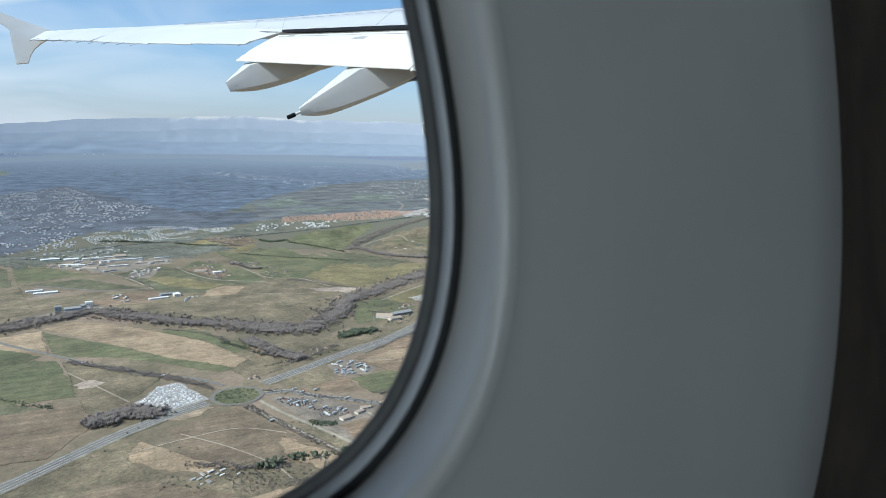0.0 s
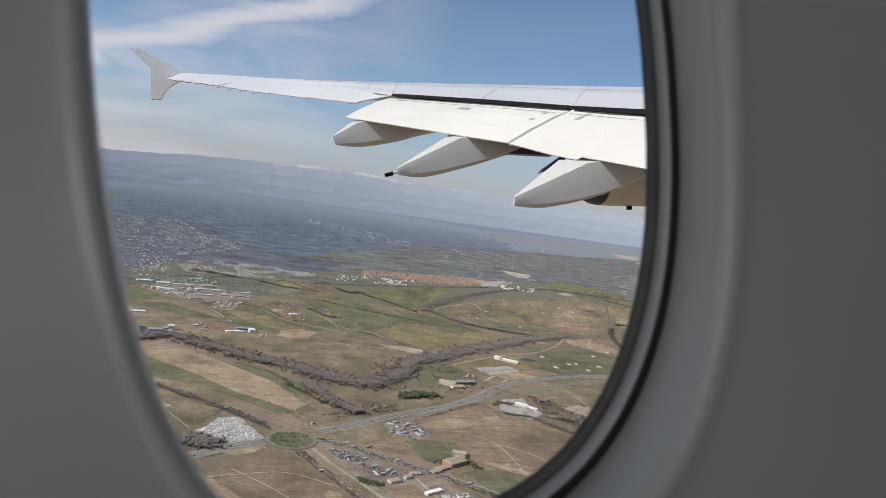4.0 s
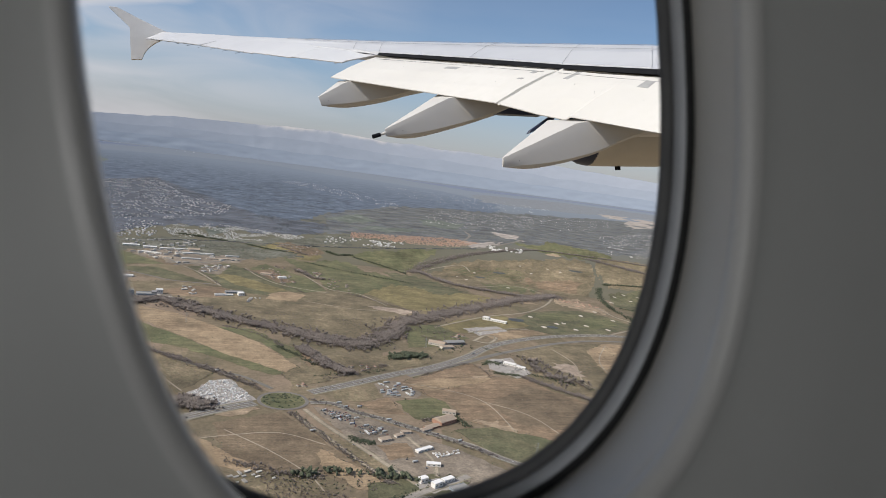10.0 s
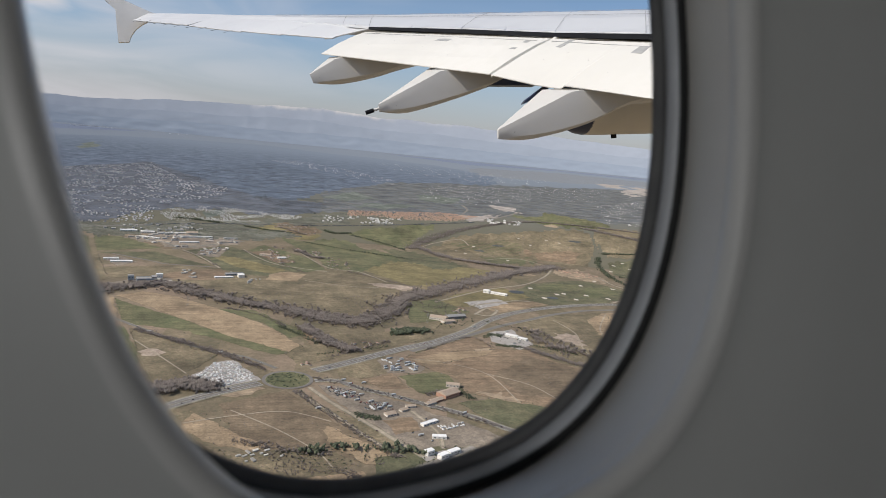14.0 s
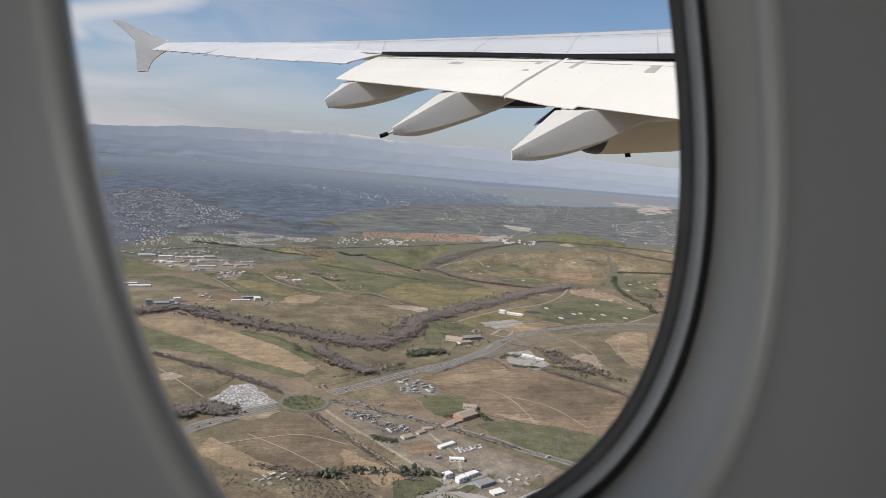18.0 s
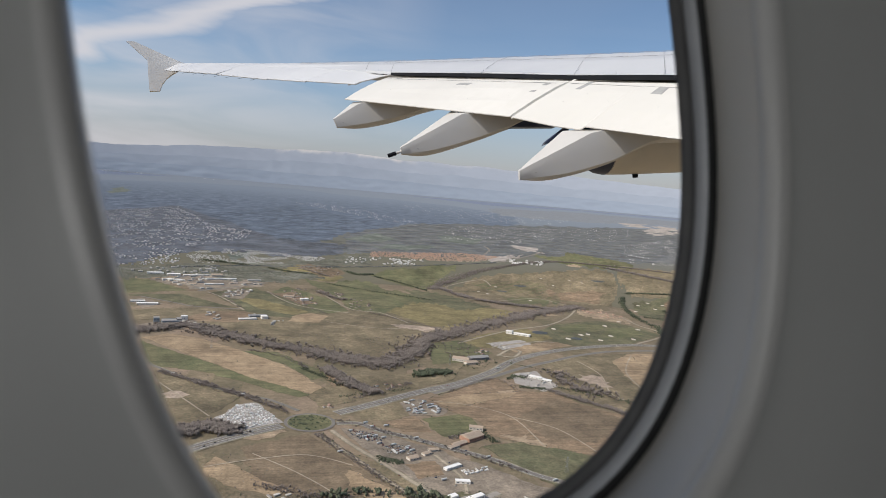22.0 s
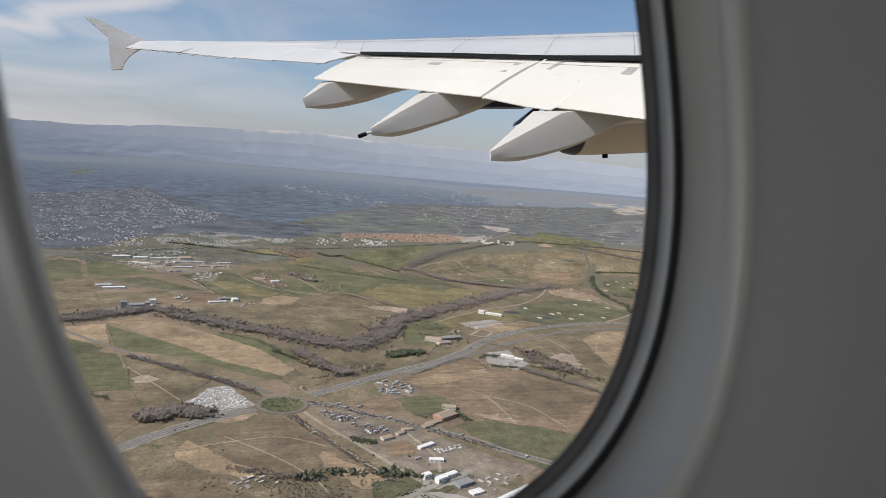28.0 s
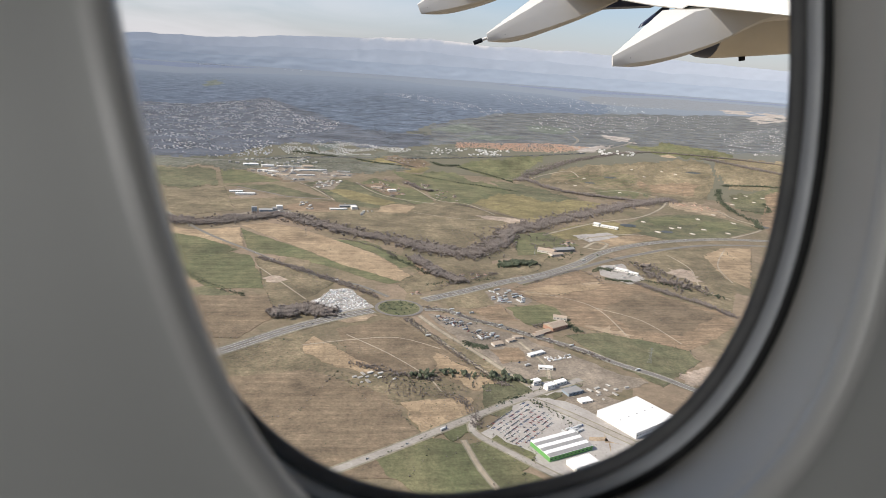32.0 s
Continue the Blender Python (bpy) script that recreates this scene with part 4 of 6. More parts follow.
def field(kind, corners, label):
    """A field: a slightly raised sheet of soil with soft, uneven borders."""
    LEVEL["n"] += 1
    z = .16 + .004 * LEVEL["n"]
    n = len(corners)
    rough = 26 if kind in ("sand", "sandy") else 9
    edge = []
    for i in range(n):
        p, q = Vector((*corners[i], 0)), Vector((*corners[(i + 1) % n], 0))
        side = (q - p)
        k = max(2, int(side.length / 9))
        nv = Vector((-side.y, side.x, 0)).normalized()
        for j in range(k):
            s = j / k
            w = p + side * s + nv * (rough * noise.noise((p.x * .01 + s * side.length * .03, p.y * .01, 1)) + .5 * rough * noise.noise((p.x * .03 + s * side.length * .11, p.y * .03, 6))) * min(1, 4 * s, 4 * (1 - s) + .1)
            edge.append(w)
    bm = bmesh.new()
    top = [bm.verts.new((p.x, p.y, z)) for p in edge]
    bot = [bm.verts.new((p.x, p.y, -.2)) for p in edge]
    bm.faces.new(top)
    m = len(edge)
    for i in range(m):
        bm.faces.new((top[i], bot[i], bot[(i + 1) % m], top[(i + 1) % m]))
    bmesh.ops.triangulate(bm, faces=[f for f in bm.faces if len(f.verts) > 4])
    if kind not in ("concrete", "dust", "sand", "sandy"):
        # bushes and rank grass along some of the borders
        for i in range(n):
            p, q = Vector((*corners[i], 0)), Vector((*corners[(i + 1) % n], 0))
            if RND.random() < .38:
                for k in range(int((q - p).length / 4.5)):
                    if noise.noise((p.x * .02 + k * .11, p.y * .02, 2)) > -.12:
                        w = p.lerp(q, RND.random())
                        HEDGE[RND.random() < .35].append((w.x + RND.gauss(0, 2), w.y + RND.gauss(0, 2), RND.uniform(1.0, 3.6)))
    ob = part("field", bm, FIELD[kind], None)
    tagged(ob, label, "field", kind="structure")


def far_patch(kind, poly, label):
    """A large stretch of far land with a ragged edge, laid on the plain in small cells."""
    LEVEL["n"] += 1
    rs, bs = [math.hypot(*p) for p in poly], [math.atan2(*p) for p in poly]
    r0, r1, b0, b1 = min(rs) * .96, max(rs) * 1.04, min(bs) - .02, max(bs) + .02
    step = .010 if r1 / r0 < 1.6 else .016
    nr, nb = int(math.log(r1 / r0) / step) + 1, int((b1 - b0) / .0026) + 1
    places, faces, ids = [], [], {}

    def corner(i, k):
        if (i, k) not in ids:
            r, b = r0 * (r1 / r0) ** (i / nr), b0 + (b1 - b0) * k / nb
            ids[(i, k)] = len(places)
            places.append((r * math.sin(b), r * math.cos(b), .3 + .004 * LEVEL["n"] + .00004 * r))
        return ids[(i, k)]
    for i in range(nr):
        for k in range(nb):
            r, b = r0 * (r1 / r0) ** ((i + .5) / nr), b0 + (b1 - b0) * (k + .5) / nb
            x, y = r * math.sin(b), r * math.cos(b)
            lat, dep = .006 * r * (noise.noise((b * 40, r / 900, 5)) + .7 * noise.noise((b * 130, r / 300, 1))), .035 * r * (noise.noise((b * 30, r / 1500, 9)) + .6 * noise.noise((b * 110, r / 600, 7)))
            if inside(poly, x + lat, y + dep):
                faces.append((corner(i, k), corner(i, k + 1), corner(i + 1, k + 1), corner(i + 1, k)))
    tagged(land_mesh("far_land", places, faces, FIELD[kind]), label, "land", kind="structure")


def ribbon(pts, half, off, z):
    vs, fs = [], []
    for i, p in enumerate(pts):
        d = (pts[min(i + 1, len(pts) - 1)] - pts[max(i - 1, 0)]).normalized()
        nv = Vector((-d.y, d.x, 0))
        for s in (-half, half):
            q = p + nv * (off + s)
            vs.append(squeeze(q.x, q.y, z + .0001 * max(0, q.length - 3200)))
        if i:
            fs.append((2 * i - 2, 2 * i - 1, 2 * i + 1, 2 * i))
    return vs, fs


def road(pts, width, name, label, marks):
    line = resample(pts, 12)
    LEVEL["n"] += 1
    z = .6 + .002 * LEVEL["n"]
    base = root(name, Matrix(), label, "road", kind="structure")
    vs, fs = ribbon(line, width * .5, 0, z)
    o = mesh_ob("surface", vs, fs, M_PALE if name == "access_road" else M_ROAD if width > 7.5 else M_DIRT)
    o.parent = base
    for s in (-1, 1) if width > 4 else ():
        vs, fs = ribbon(line, width * .09 + .8, s * (width * .55 + .6), z - .06)
        o = mesh_ob("verge", vs, fs, M_VERGE)
        o.parent = base
    if marks:
        for s in (-.46, -.16, .16, .46) if width > 20 else (-.42, .42):
            vs, fs = ribbon(line, .32, s * width, z + .06)
            o = mesh_ob("lane_line", vs, fs, M_LINE)
            o.parent = base
        if width > 20:
            vs, fs = ribbon(line, .9, 0, z + .07)
            o = mesh_ob("median", vs, fs, FIELD["olive"])
            o.parent = base
            vs, fs = ribbon(line, .12, 0, z + .9)
            o = mesh_ob("guard_rail", vs, fs, M_STEEL)
            o.parent = base


def roundabout(x, y, r):
    base = root("roundabout", Matrix.Translation((x, y, 0)), "grassy oval roundabout with small shrubs", "roundabout", kind="structure")

    def disc(name, ro, ri, z, mat):
        bm = bmesh.new()
        a = [(ro * math.cos(i * math.pi / 32), ro * math.sin(i * math.pi / 32), z) for i in range(64)]
        if ri:
            b = [(ri * math.cos(i * math.pi / 32), ri * math.sin(i * math.pi / 32), z) for i in range(64)]
            loft(bm, [a, b])
        else:
            prism(bm, a, [(p[0], p[1], 0) for p in a])
        part(name, bm, mat, base)
    disc("ring_road", r, r * .87, 1.0, M_ROAD)
    disc("kerb", r * .875, r * .85, 1.1, M_VERGE)
    disc("island", r * .85, 0, 1.06, FIELD["green"])
    for k in range(60):
        a, q = RND.uniform(0, 6.28), r * .78 * RND.random() ** .5
        bm = bmesh.new()
        bmesh.ops.create_icosphere(bm, subdivisions=1, radius=RND.uniform(1.1, 2.7), matrix=Matrix.Translation((q * math.cos(a), q * math.sin(a), 1.6)))
        for v in bm.verts:
            v.co += Vector((RND.uniform(-.3, .3), RND.uniform(-.3, .3), RND.uniform(-.3, .3)))
        part("shrub", bm, M_PINE, base)


# trees by the thousand: every one a fan of twigs or a stack of needle clumps
def bare_tree(rnd, twigs=14, stout=1.0):
    """A short stem and a rounded spray of thin branches."""
    vs, fs = [], []
    for k in range(twigs):
        a, up = rnd.uniform(0, 6.28), rnd.uniform(0, 1.45)
        wide = rnd.uniform(.36, .52)
        tip = Vector((wide * math.cos(a) * math.sin(up), wide * math.sin(a) * math.sin(up), .56 + rnd.uniform(.34, .46) * math.cos(up)))
        base = Vector((.06 * math.cos(a), .06 * math.sin(a), rnd.uniform(.0, .3)))
        m = base.lerp(tip, .62) + Vector((.05 * math.cos(a), .05 * math.sin(a), -.02))
        w = rnd.uniform(.045, .10) * stout
        n = len(vs)
        vs += [base, m + Vector((w, 0, 0)), m + Vector((-w * .5, w * .86, .02)), m + Vector((-w * .5, -w * .86, -.02)), tip]
        for i in range(3):
            fs += [(n, n + 1 + i, n + 1 + (i + 1) % 3), (n + 4, n + 1 + (i + 1) % 3, n + 1 + i)]
    return vs, fs


def pine_tree(rnd, clumps=4):
    vs, fs = [], []
    for k in range(clumps):
        c = Vector((rnd.uniform(-.22, .22), rnd.uniform(-.22, .22), rnd.uniform(.35, .75)))
        s = rnd.uniform(.22, .36)
        n = len(vs)
        for d in ((1, 0, 0), (0, 1, 0), (-1, 0, 0), (0, -1, 0), (0, 0, 1), (0, 0, -1)):
            vs.append(c + Vector(d) * s * rnd.uniform(.75, 1.25) + Vector((rnd.uniform(-.05, .05), rnd.uniform(-.05, .05), 0)))
        for i in range(4):
            fs += [(n + i, n + (i + 1) % 4, n + 4), (n + (i + 1) % 4, n + i, n + 5)]
    n = len(vs)
    vs += [Vector((.05, 0, 0)), Vector((-.03, .04, 0)), Vector((-.03, -.04, 0)), Vector((0, 0, .6))]
    fs += [(n, n + 1, n + 3), (n + 1, n + 2, n + 3), (n + 2, n, n + 3)]
    return vs, fs


BASES = {"bare": [bare_tree(RND) for _ in range(8)], "pine": [pine_tree(RND) for _ in range(8)],
         "far bare": [bare_tree(RND, 4, 1.9) for _ in range(8)], "far pine": [pine_tree(RND, 1) for _ in range(8)]}
BASES = {k: [(np.array([tuple(v) for v in vs]), np.array(fs)) for vs, fs in lst] for k, lst in BASES.items()}


def plant(name, spots, kind, label, category="trees"):
    V, Fc, n = [], [], 0
    for x, y, h in spots:
        vs, fs = BASES[("far " if math.hypot(x, y) > 2300 or h < 2 else "") + kind][RND.randrange(8)]
        a = RND.uniform(0, 6.28)
        c, s = math.cos(a), math.sin(a)
        wd = h * RND.uniform(.75, 1.15)
        R = np.array(((c * wd, s * wd, 0), (-s * wd, c * wd, 0), (0, 0, h)))
        P = vs @ R + np.array((x, y, -.1))
        V.append(P if math.hypot(x, y) < EDGE else np.array([squeeze(*p) for p in P]))
        Fc.append(fs + n)
        n += len(vs)
    V, Fc = np.concatenate(V), np.concatenate(Fc)
    me = bpy.data.meshes.new(name)
    me.vertices.add(len(V))
    me.vertices.foreach_set("co", V.ravel())
    me.loops.add(Fc.size)
    me.loops.foreach_set("vertex_index", Fc.ravel())
    me.polygons.add(len(Fc))
    me.polygons.foreach_set("loop_start", np.arange(0, Fc.size, 3))
    me.update(calc_edges=True)
    me.validate()
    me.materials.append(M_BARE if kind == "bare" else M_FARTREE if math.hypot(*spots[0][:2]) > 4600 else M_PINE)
    return tagged(new(name, me), label, category, kind="stuff")


def belt(pts, width, count, kind, label):
    line = resample(pts, 10)
    spots = []
    for _ in range(int(count * (3.0 if kind == "bare" else 3.0))):
        p = line[RND.randrange(len(line))]
        g = min(max(RND.gauss(0, .55), -1.7), 1.7) * width * .5
        a = RND.uniform(0, 6.28)
        x, y = p.x + g * math.cos(a) + RND.uniform(-8, 8), p.y + g * math.sin(a) + RND.uniform(-8, 8)
        far = math.hypot(x, y) > 3000
        thick = noise.noise((x * .02, y * .02, 3)) + .6 * noise.noise((x * .06, y * .06, 6))
        if width > 18 and thick < RND.uniform(-.9, .15):
            continue
        spots.append((x, y, (1 + .45 * thick) * RND.uniform(2.0, 6.2) * (2.1 if width > 30 else 1.5 if far else 1.0 if width > 20 else .7)))
    plant("tree_belt", spots, kind, label)


def inside(poly, x, y):
    hit = False
    for (x1, y1), (x2, y2) in zip(poly, poly[1:] + poly[:1]):
        if (y1 > y) != (y2 > y) and x < (x2 - x1) * (y - y1) / (y2 - y1) + x1:
            hit = not hit
    return hit


def apart(spots, gap):
    """Keep only the spots that stand clear of the others."""
    taken, out = {}, []
    for x, y in spots:
        i, k = int(x // gap), int(y // gap)
        if all(math.hypot(x - p, y - q) > gap for a in (-1, 0, 1) for b in (-1, 0, 1) for p, q in taken.get((i + a, k + b), ())):
            taken.setdefault((i, k), []).append((x, y))
            out.append((x, y))
    return out


def spread(poly, count, clump=0.0):
    xs, ys = [p[0] for p in poly], [p[1] for p in poly]
    out, tries = [], 0
    while len(out) < count and tries < count * 60:
        tries += 1
        x, y = RND.uniform(min(xs), max(xs)), RND.uniform(min(ys), max(ys))
        if inside(poly, x, y) and (not clump or noise.noise((x * .008, y * .005, 4)) > RND.uniform(-.5, .3) * clump):
            out.append((x, y))
    return out


def wood(poly, count, kind, label, size):
    plant("wood", [(x, y, size * RND.uniform(4, 8)) for x, y in spread(poly, int(count * 1.3), .5)], kind, label)


def add_house(V, Fw, Fr, x, y, l, w, h, a, roof_h):
    n = len(V)
    c, s = math.cos(a), math.sin(a)

    def P(u, v, z):
        V.append(squeeze(x + u * c - v * s, y + u * s + v * c, z))
    for z in (-4, h):
        for u, v in ((-l, -w), (l, -w), (l, w), (-l, w)):
            P(u / 2, v / 2, z)
    for i in range(4):
        Fw.append((n + i, n + (i + 1) % 4, n + 4 + (i + 1) % 4, n + 4 + i))
    m = len(V)
    o = .4
    for u, v in ((-l / 2 - o, -w / 2 - o), (l / 2 + o, -w / 2 - o), (l / 2 + o, w / 2 + o), (-l / 2 - o, w / 2 + o)):
        P(u, v, h + .05)
    P(-l / 2 + w * .2, 0, h + roof_h)
    P(l / 2 - w * .2, 0, h + roof_h)
    Fr += [(m, m + 1, m + 5, m + 4), (m + 2, m + 3, m + 4, m + 5), (m + 3, m, m + 4), (m + 1, m + 2, m + 5)]


def town(poly, count, style, size, label, turn=.5):
    V, Fw, Fr = [], [], []
    for x, y in apart(spread(poly, int(count * (1.3 if style == "shed" else 1.7)), .32 if style == "far" else 0 if style == "orange" else .3), (13 if style == "shed" else 7.5) * size):
        if style == "shed":
            l, w, h, rh = RND.uniform(6, 20), RND.uniform(4, 9), RND.uniform(2.5, 4.5), .5
        else:
            l, w, h, rh = RND.uniform(7, 12), RND.uniform(5, 8), RND.uniform(3, 5.5), RND.uniform(1.2, 2.2)
        add_house(V, Fw, Fr, x, y, l * size * .8, w * size * .8, h * size * .8, turn + RND.choice((0, 1.57)) + RND.gauss(0, .03 if style == "shed" else .15), rh * size * .8)
    me = bpy.data.meshes.new("town")
    me.from_pydata(V, [], Fw + Fr)
    me.materials.append(WALLS[style])
    me.materials.append(ROOFS[style])
    me.polygons.foreach_set("material_index", [0] * len(Fw) + [1] * len(Fr))
    me.update()
    tagged(new("town", me), label, "houses", kind="stuff")


def building(x, y, l, w, h, turn, kind, label):
    base = root("building", Matrix.Translation((x, y, 0)) @ pose(0, 0, 0, 0, 0, turn), label, "building")
    wm = WALLS.get({"tile": "villa", "hall": "white", "stripe": "green"}.get(kind, kind), WALLS["white"])
    rm = ROOFS.get({"hall": "white", "stripe": "white", "brick": "tile", "blue": "grey"}.get(kind, kind), ROOFS["white"])
    bm = bmesh.new()
    box(bm, (0, 0, h / 2 - .5), (l, w, h + 1))
    wall = part("wall", bm, wm, base)
    bm = bmesh.new()
    if kind in ("tile", "brick", "grey"):
        rh = w * .2
        prism(bm, [(-l / 2 - .5, -w / 2 - .5, h), (-l / 2 - .5, w / 2 + .5, h), (-l / 2 - .5, 0, h + rh)], [(l / 2 + .5, -w / 2 - .5, h), (l / 2 + .5, w / 2 + .5, h), (l / 2 + .5, 0, h + rh)])
    elif kind == "stripe":
        for i in range(6):
            y0, y1 = -w / 2 + i * w / 6, -w / 2 + (i + 1) * w / 6
            rb = bmesh.new()
            prism(rb, [(-l / 2, y0, h + .3), (-l / 2, y1, h + .3), (-l / 2, y1 - .6, h + 1.6)], [(l / 2, y0, h + .3), (l / 2, y1, h + .3), (l / 2, y1 - .6, h + 1.6)])
            part("roof_bay", rb, rm if i % 2 else ROOFS["grey"], base)
        box(bm, (0, 0, h + .15), (l + .5, w + .5, .3))
    else:
        box(bm, (0, 0, h + .25), (l + .5, w + .5, .5))
        if l > 30:
            for sy in (-1, 1):
                rb = bmesh.new()
                box(rb, (0, sy * w / 2, h + .81), (l + .5, .5, .6))
                part("parapet", rb, wm, base)
    roof = part("roof", bm, rm, base)
    n = max(2, int(l / 7))
    for i in range(n):
        for s in (-1, 1):
            bm = bmesh.new()
            box(bm, (-l / 2 + (i + .5) * l / n, s * (w / 2 + .04), h * .55), (l / n * .45, .08, min(1.6, h * .3)))
            part("window", bm, M_WINDOW, wall)
    bm = bmesh.new()
    box(bm, (l / 2 + .05, 0, min(h * .4, 2)), (.1, min(4, w * .4), min(h * .8, 4)))
    part("door", bm, WALLS["grey"], wall)
    if kind == "hall":
        for i in range(5):
            bm = bmesh.new()
            box(bm, (-l / 2 + (i + .5) * l / 5, 0, h + .8), (2.2, 1.6, .8))
            part("roof_vent", bm, ROOFS["grey"], roof)


LABELS = {m.name: c for m, c in zip(M_CARS, ("small white", "small black", "small grey", "small red", "small blue"))}


def car_proto(paint, kind):
    base = root("parked_car" if kind == "car" else "lorry", Matrix(), LABELS[paint.name] + " parked passenger car" if kind == "car" else "white lorry with a box body", "car" if kind == "car" else "lorry")
    bm = bmesh.new()
    if kind == "car":
        box(bm, (0, 0, .65), (4.3, 1.8, .7))
        bevel(bm, .15, 1)
        part("body", bm, paint, base)
        bm = bmesh.new()
        prism(bm, [(-1.0, -.7, 1.5), (.7, -.7, 1.5), (.7, .7, 1.5), (-1.0, .7, 1.5)], [(-1.6, -.85, .98), (1.3, -.85, .98), (1.3, .85, .98), (-1.6, .85, .98)])
        part("cabin", bm, M_WINDOW, base)
        wheels = ((-1.4, .85), (1.4, .85), (-1.4, -.85), (1.4, -.85))
        r = .33
    else:
        box(bm, (-1.3, 0, 2.3), (9.5, 2.5, 2.7))
        bevel(bm, .06, 1)
        part("box_body", bm, M_CARS[0], base)
        bm = bmesh.new()
        box(bm, (4.8, 0, 1.9), (2.1, 2.4, 2.4))
        bevel(bm, .2, 1)
        part("cab", bm, paint, base)
        wheels = ((-4.2, 1), (-3, 1), (4.4, 1), (-4.2, -1), (-3, -1), (4.4, -1))
        r = .5
    for wx, wy in wheels:
        bm = bmesh.new()
        bmesh.ops.create_cone(bm, cap_ends=True, segments=10, radius1=r, radius2=r, depth=.28, matrix=Matrix.Translation((wx, wy, r)) @ pose(0, 0, 0, 90, 0, 0))
        part("wheel", bm, M_TYRE, base)
    return base


CARS = [car_proto(m, "car") for m in M_CARS]
LORRIES = [car_proto(m, "truck") for m in (M_CARS[0], M_CARS[0], M_CARS[3], M_CARS[4])]
for i, o in enumerate(CARS + LORRIES):
    o.matrix_world = Matrix.Translation((-260 - 9 * i, 640, .6))
FREE = {"car": list(CARS), "truck": list(LORRIES)}


def vehicle(x, y, turn, kind, group="vehicles on the roads", z=None):
    m = Matrix.Translation((x, y, (.95 if z is None else z))) @ pose(0, 0, 0, 0, 0, turn)
    stock = CARS if kind == "car" else LORRIES
    if FREE[kind]:
        ob = FREE[kind].pop()
        ob.matrix_world = m
    else:
        ob = copy_thing(RND.choice(stock[:1] * 2 + stock), m)
    return tagged(ob, group=group)


def car_park(x, y, ux, uy, vx, vy):
    u, v = Vector((ux, uy, 0)), Vector((vx, vy, 0))
    turn = math.degrees(math.atan2(vy, vx))
    for i in range(9):
        for k in range(29):
            if RND.random() < .3:
                continue
            p = Vector((x, y, 0)) + u * (-.44 + .88 * i / 8) + v * (-.42 + .84 * k / 28)
            vehicle(p.x, p.y, turn + 90 + RND.gauss(0, 2), "car", "cars in the car park", .35)


def yard(poly, count, kind, label):
    if kind == "white":
        for x, y in apart(spread(poly, count * 2), 5.2):
            base = root("container", Matrix.Translation((x, y, 0)) @ pose(0, 0, 0, 0, 0, RND.choice((20, 20, 110)) + RND.gauss(0, 2)), "pale container standing in a yard", "container", "containers in the yard")
            s = RND.uniform(.6, 1.1)
            bm = bmesh.new()
            box(bm, (0, 0, 1.3 * s), (6 * s, 2.6, 2.6 * s))
            bevel(bm, .08, 1)
            part("body", bm, RND.choice((ROOFS["white"], ROOFS["white"], WALLS["shed"])), base)
            bm = bmesh.new()
            box(bm, (3 * s + .03, 0, 1.2 * s), (.06, 2.2, 2.2 * s))
            part("door", bm, WALLS["grey"], base)
        return
    turn = 24
    for x, y in apart(spread(poly, count), 4.6):
        vehicle(x, y, turn + RND.choice((0, 0, 0, 90)) + RND.gauss(0, 3), "truck" if kind == "trailer" or RND.random() < .15 else "car", label, .35)


def pylon(x, y):
    base = root("power_pylon", Matrix.Translation((x, y, 0)), "tall lattice steel power pylon", "pylon", "power pylons")

    def strut(a, b, r, name):
        a, b = Vector(a), Vector(b)
        bm = bmesh.new()
        bmesh.ops.create_cone(bm, cap_ends=True, segments=4, radius1=r, radius2=r, depth=(b - a).length, matrix=Matrix.Translation((a + b) / 2) @ (b - a).to_track_quat("Z", "Y").to_matrix().to_4x4())
        part(name, bm, M_STEEL, base)
    H = 32
    for sx in (-1, 1):
        for sy in (-1, 1):
            strut((2.6 * sx, 2.6 * sy, 0), (.4 * sx, .4 * sy, H), .14, "leg")
    for k in range(7):
        z0, z1 = k * 4.4, (k + 1) * 4.4
        w0, w1 = 2.6 - 2.2 * z0 / H, 2.6 - 2.2 * z1 / H
        for s in (-1, 1):
            strut((-w0, s * w0, z0), (w1, s * w1, z1), .08, "brace")
            strut((s * w0, w0, z0), (s * w1, -w1, z1), .08, "brace")
    for z, w in ((22, 5), (26, 6.5), (30, 4.5)):
        strut((-w, 0, z), (w, 0, z), .12, "cross_arm")


def bunker(x, y):
    bm = bmesh.new()
    pts = [(x + (9 + 6 * noise.noise((i * .9, x * .37, 0))) * math.cos(i * .524), y + (13 + 9 * noise.noise((i * .9, y * .41, 3))) * math.sin(i * .524)) for i in range(12)]
    prism(bm, [squeeze(px, py, 1.1) for px, py in pts], [squeeze(px, py, -.5) for px, py in pts])
    tagged(part("sand_bunker", bm, M_BUNKER, None), "pale sand bunker on the golf course", "bunker", "bunkers")


def pond(x, y, r):
    bm = bmesh.new()
    pts = [(x + r * 1.2 * (1 + .3 * noise.noise((i * .5, 1, 0))) * math.cos(i * .314), y + r * (1 + .3 * noise.noise((i * .5, 2, 0))) * math.sin(i * .314)) for i in range(20)]
    prism(bm, [squeeze(px, py, .9) for px, py in pts], [squeeze(px, py, -.5) for px, py in pts])
    tagged(part("pond", bm, M_WATER, None), "small dark pond", "pond", kind="structure")



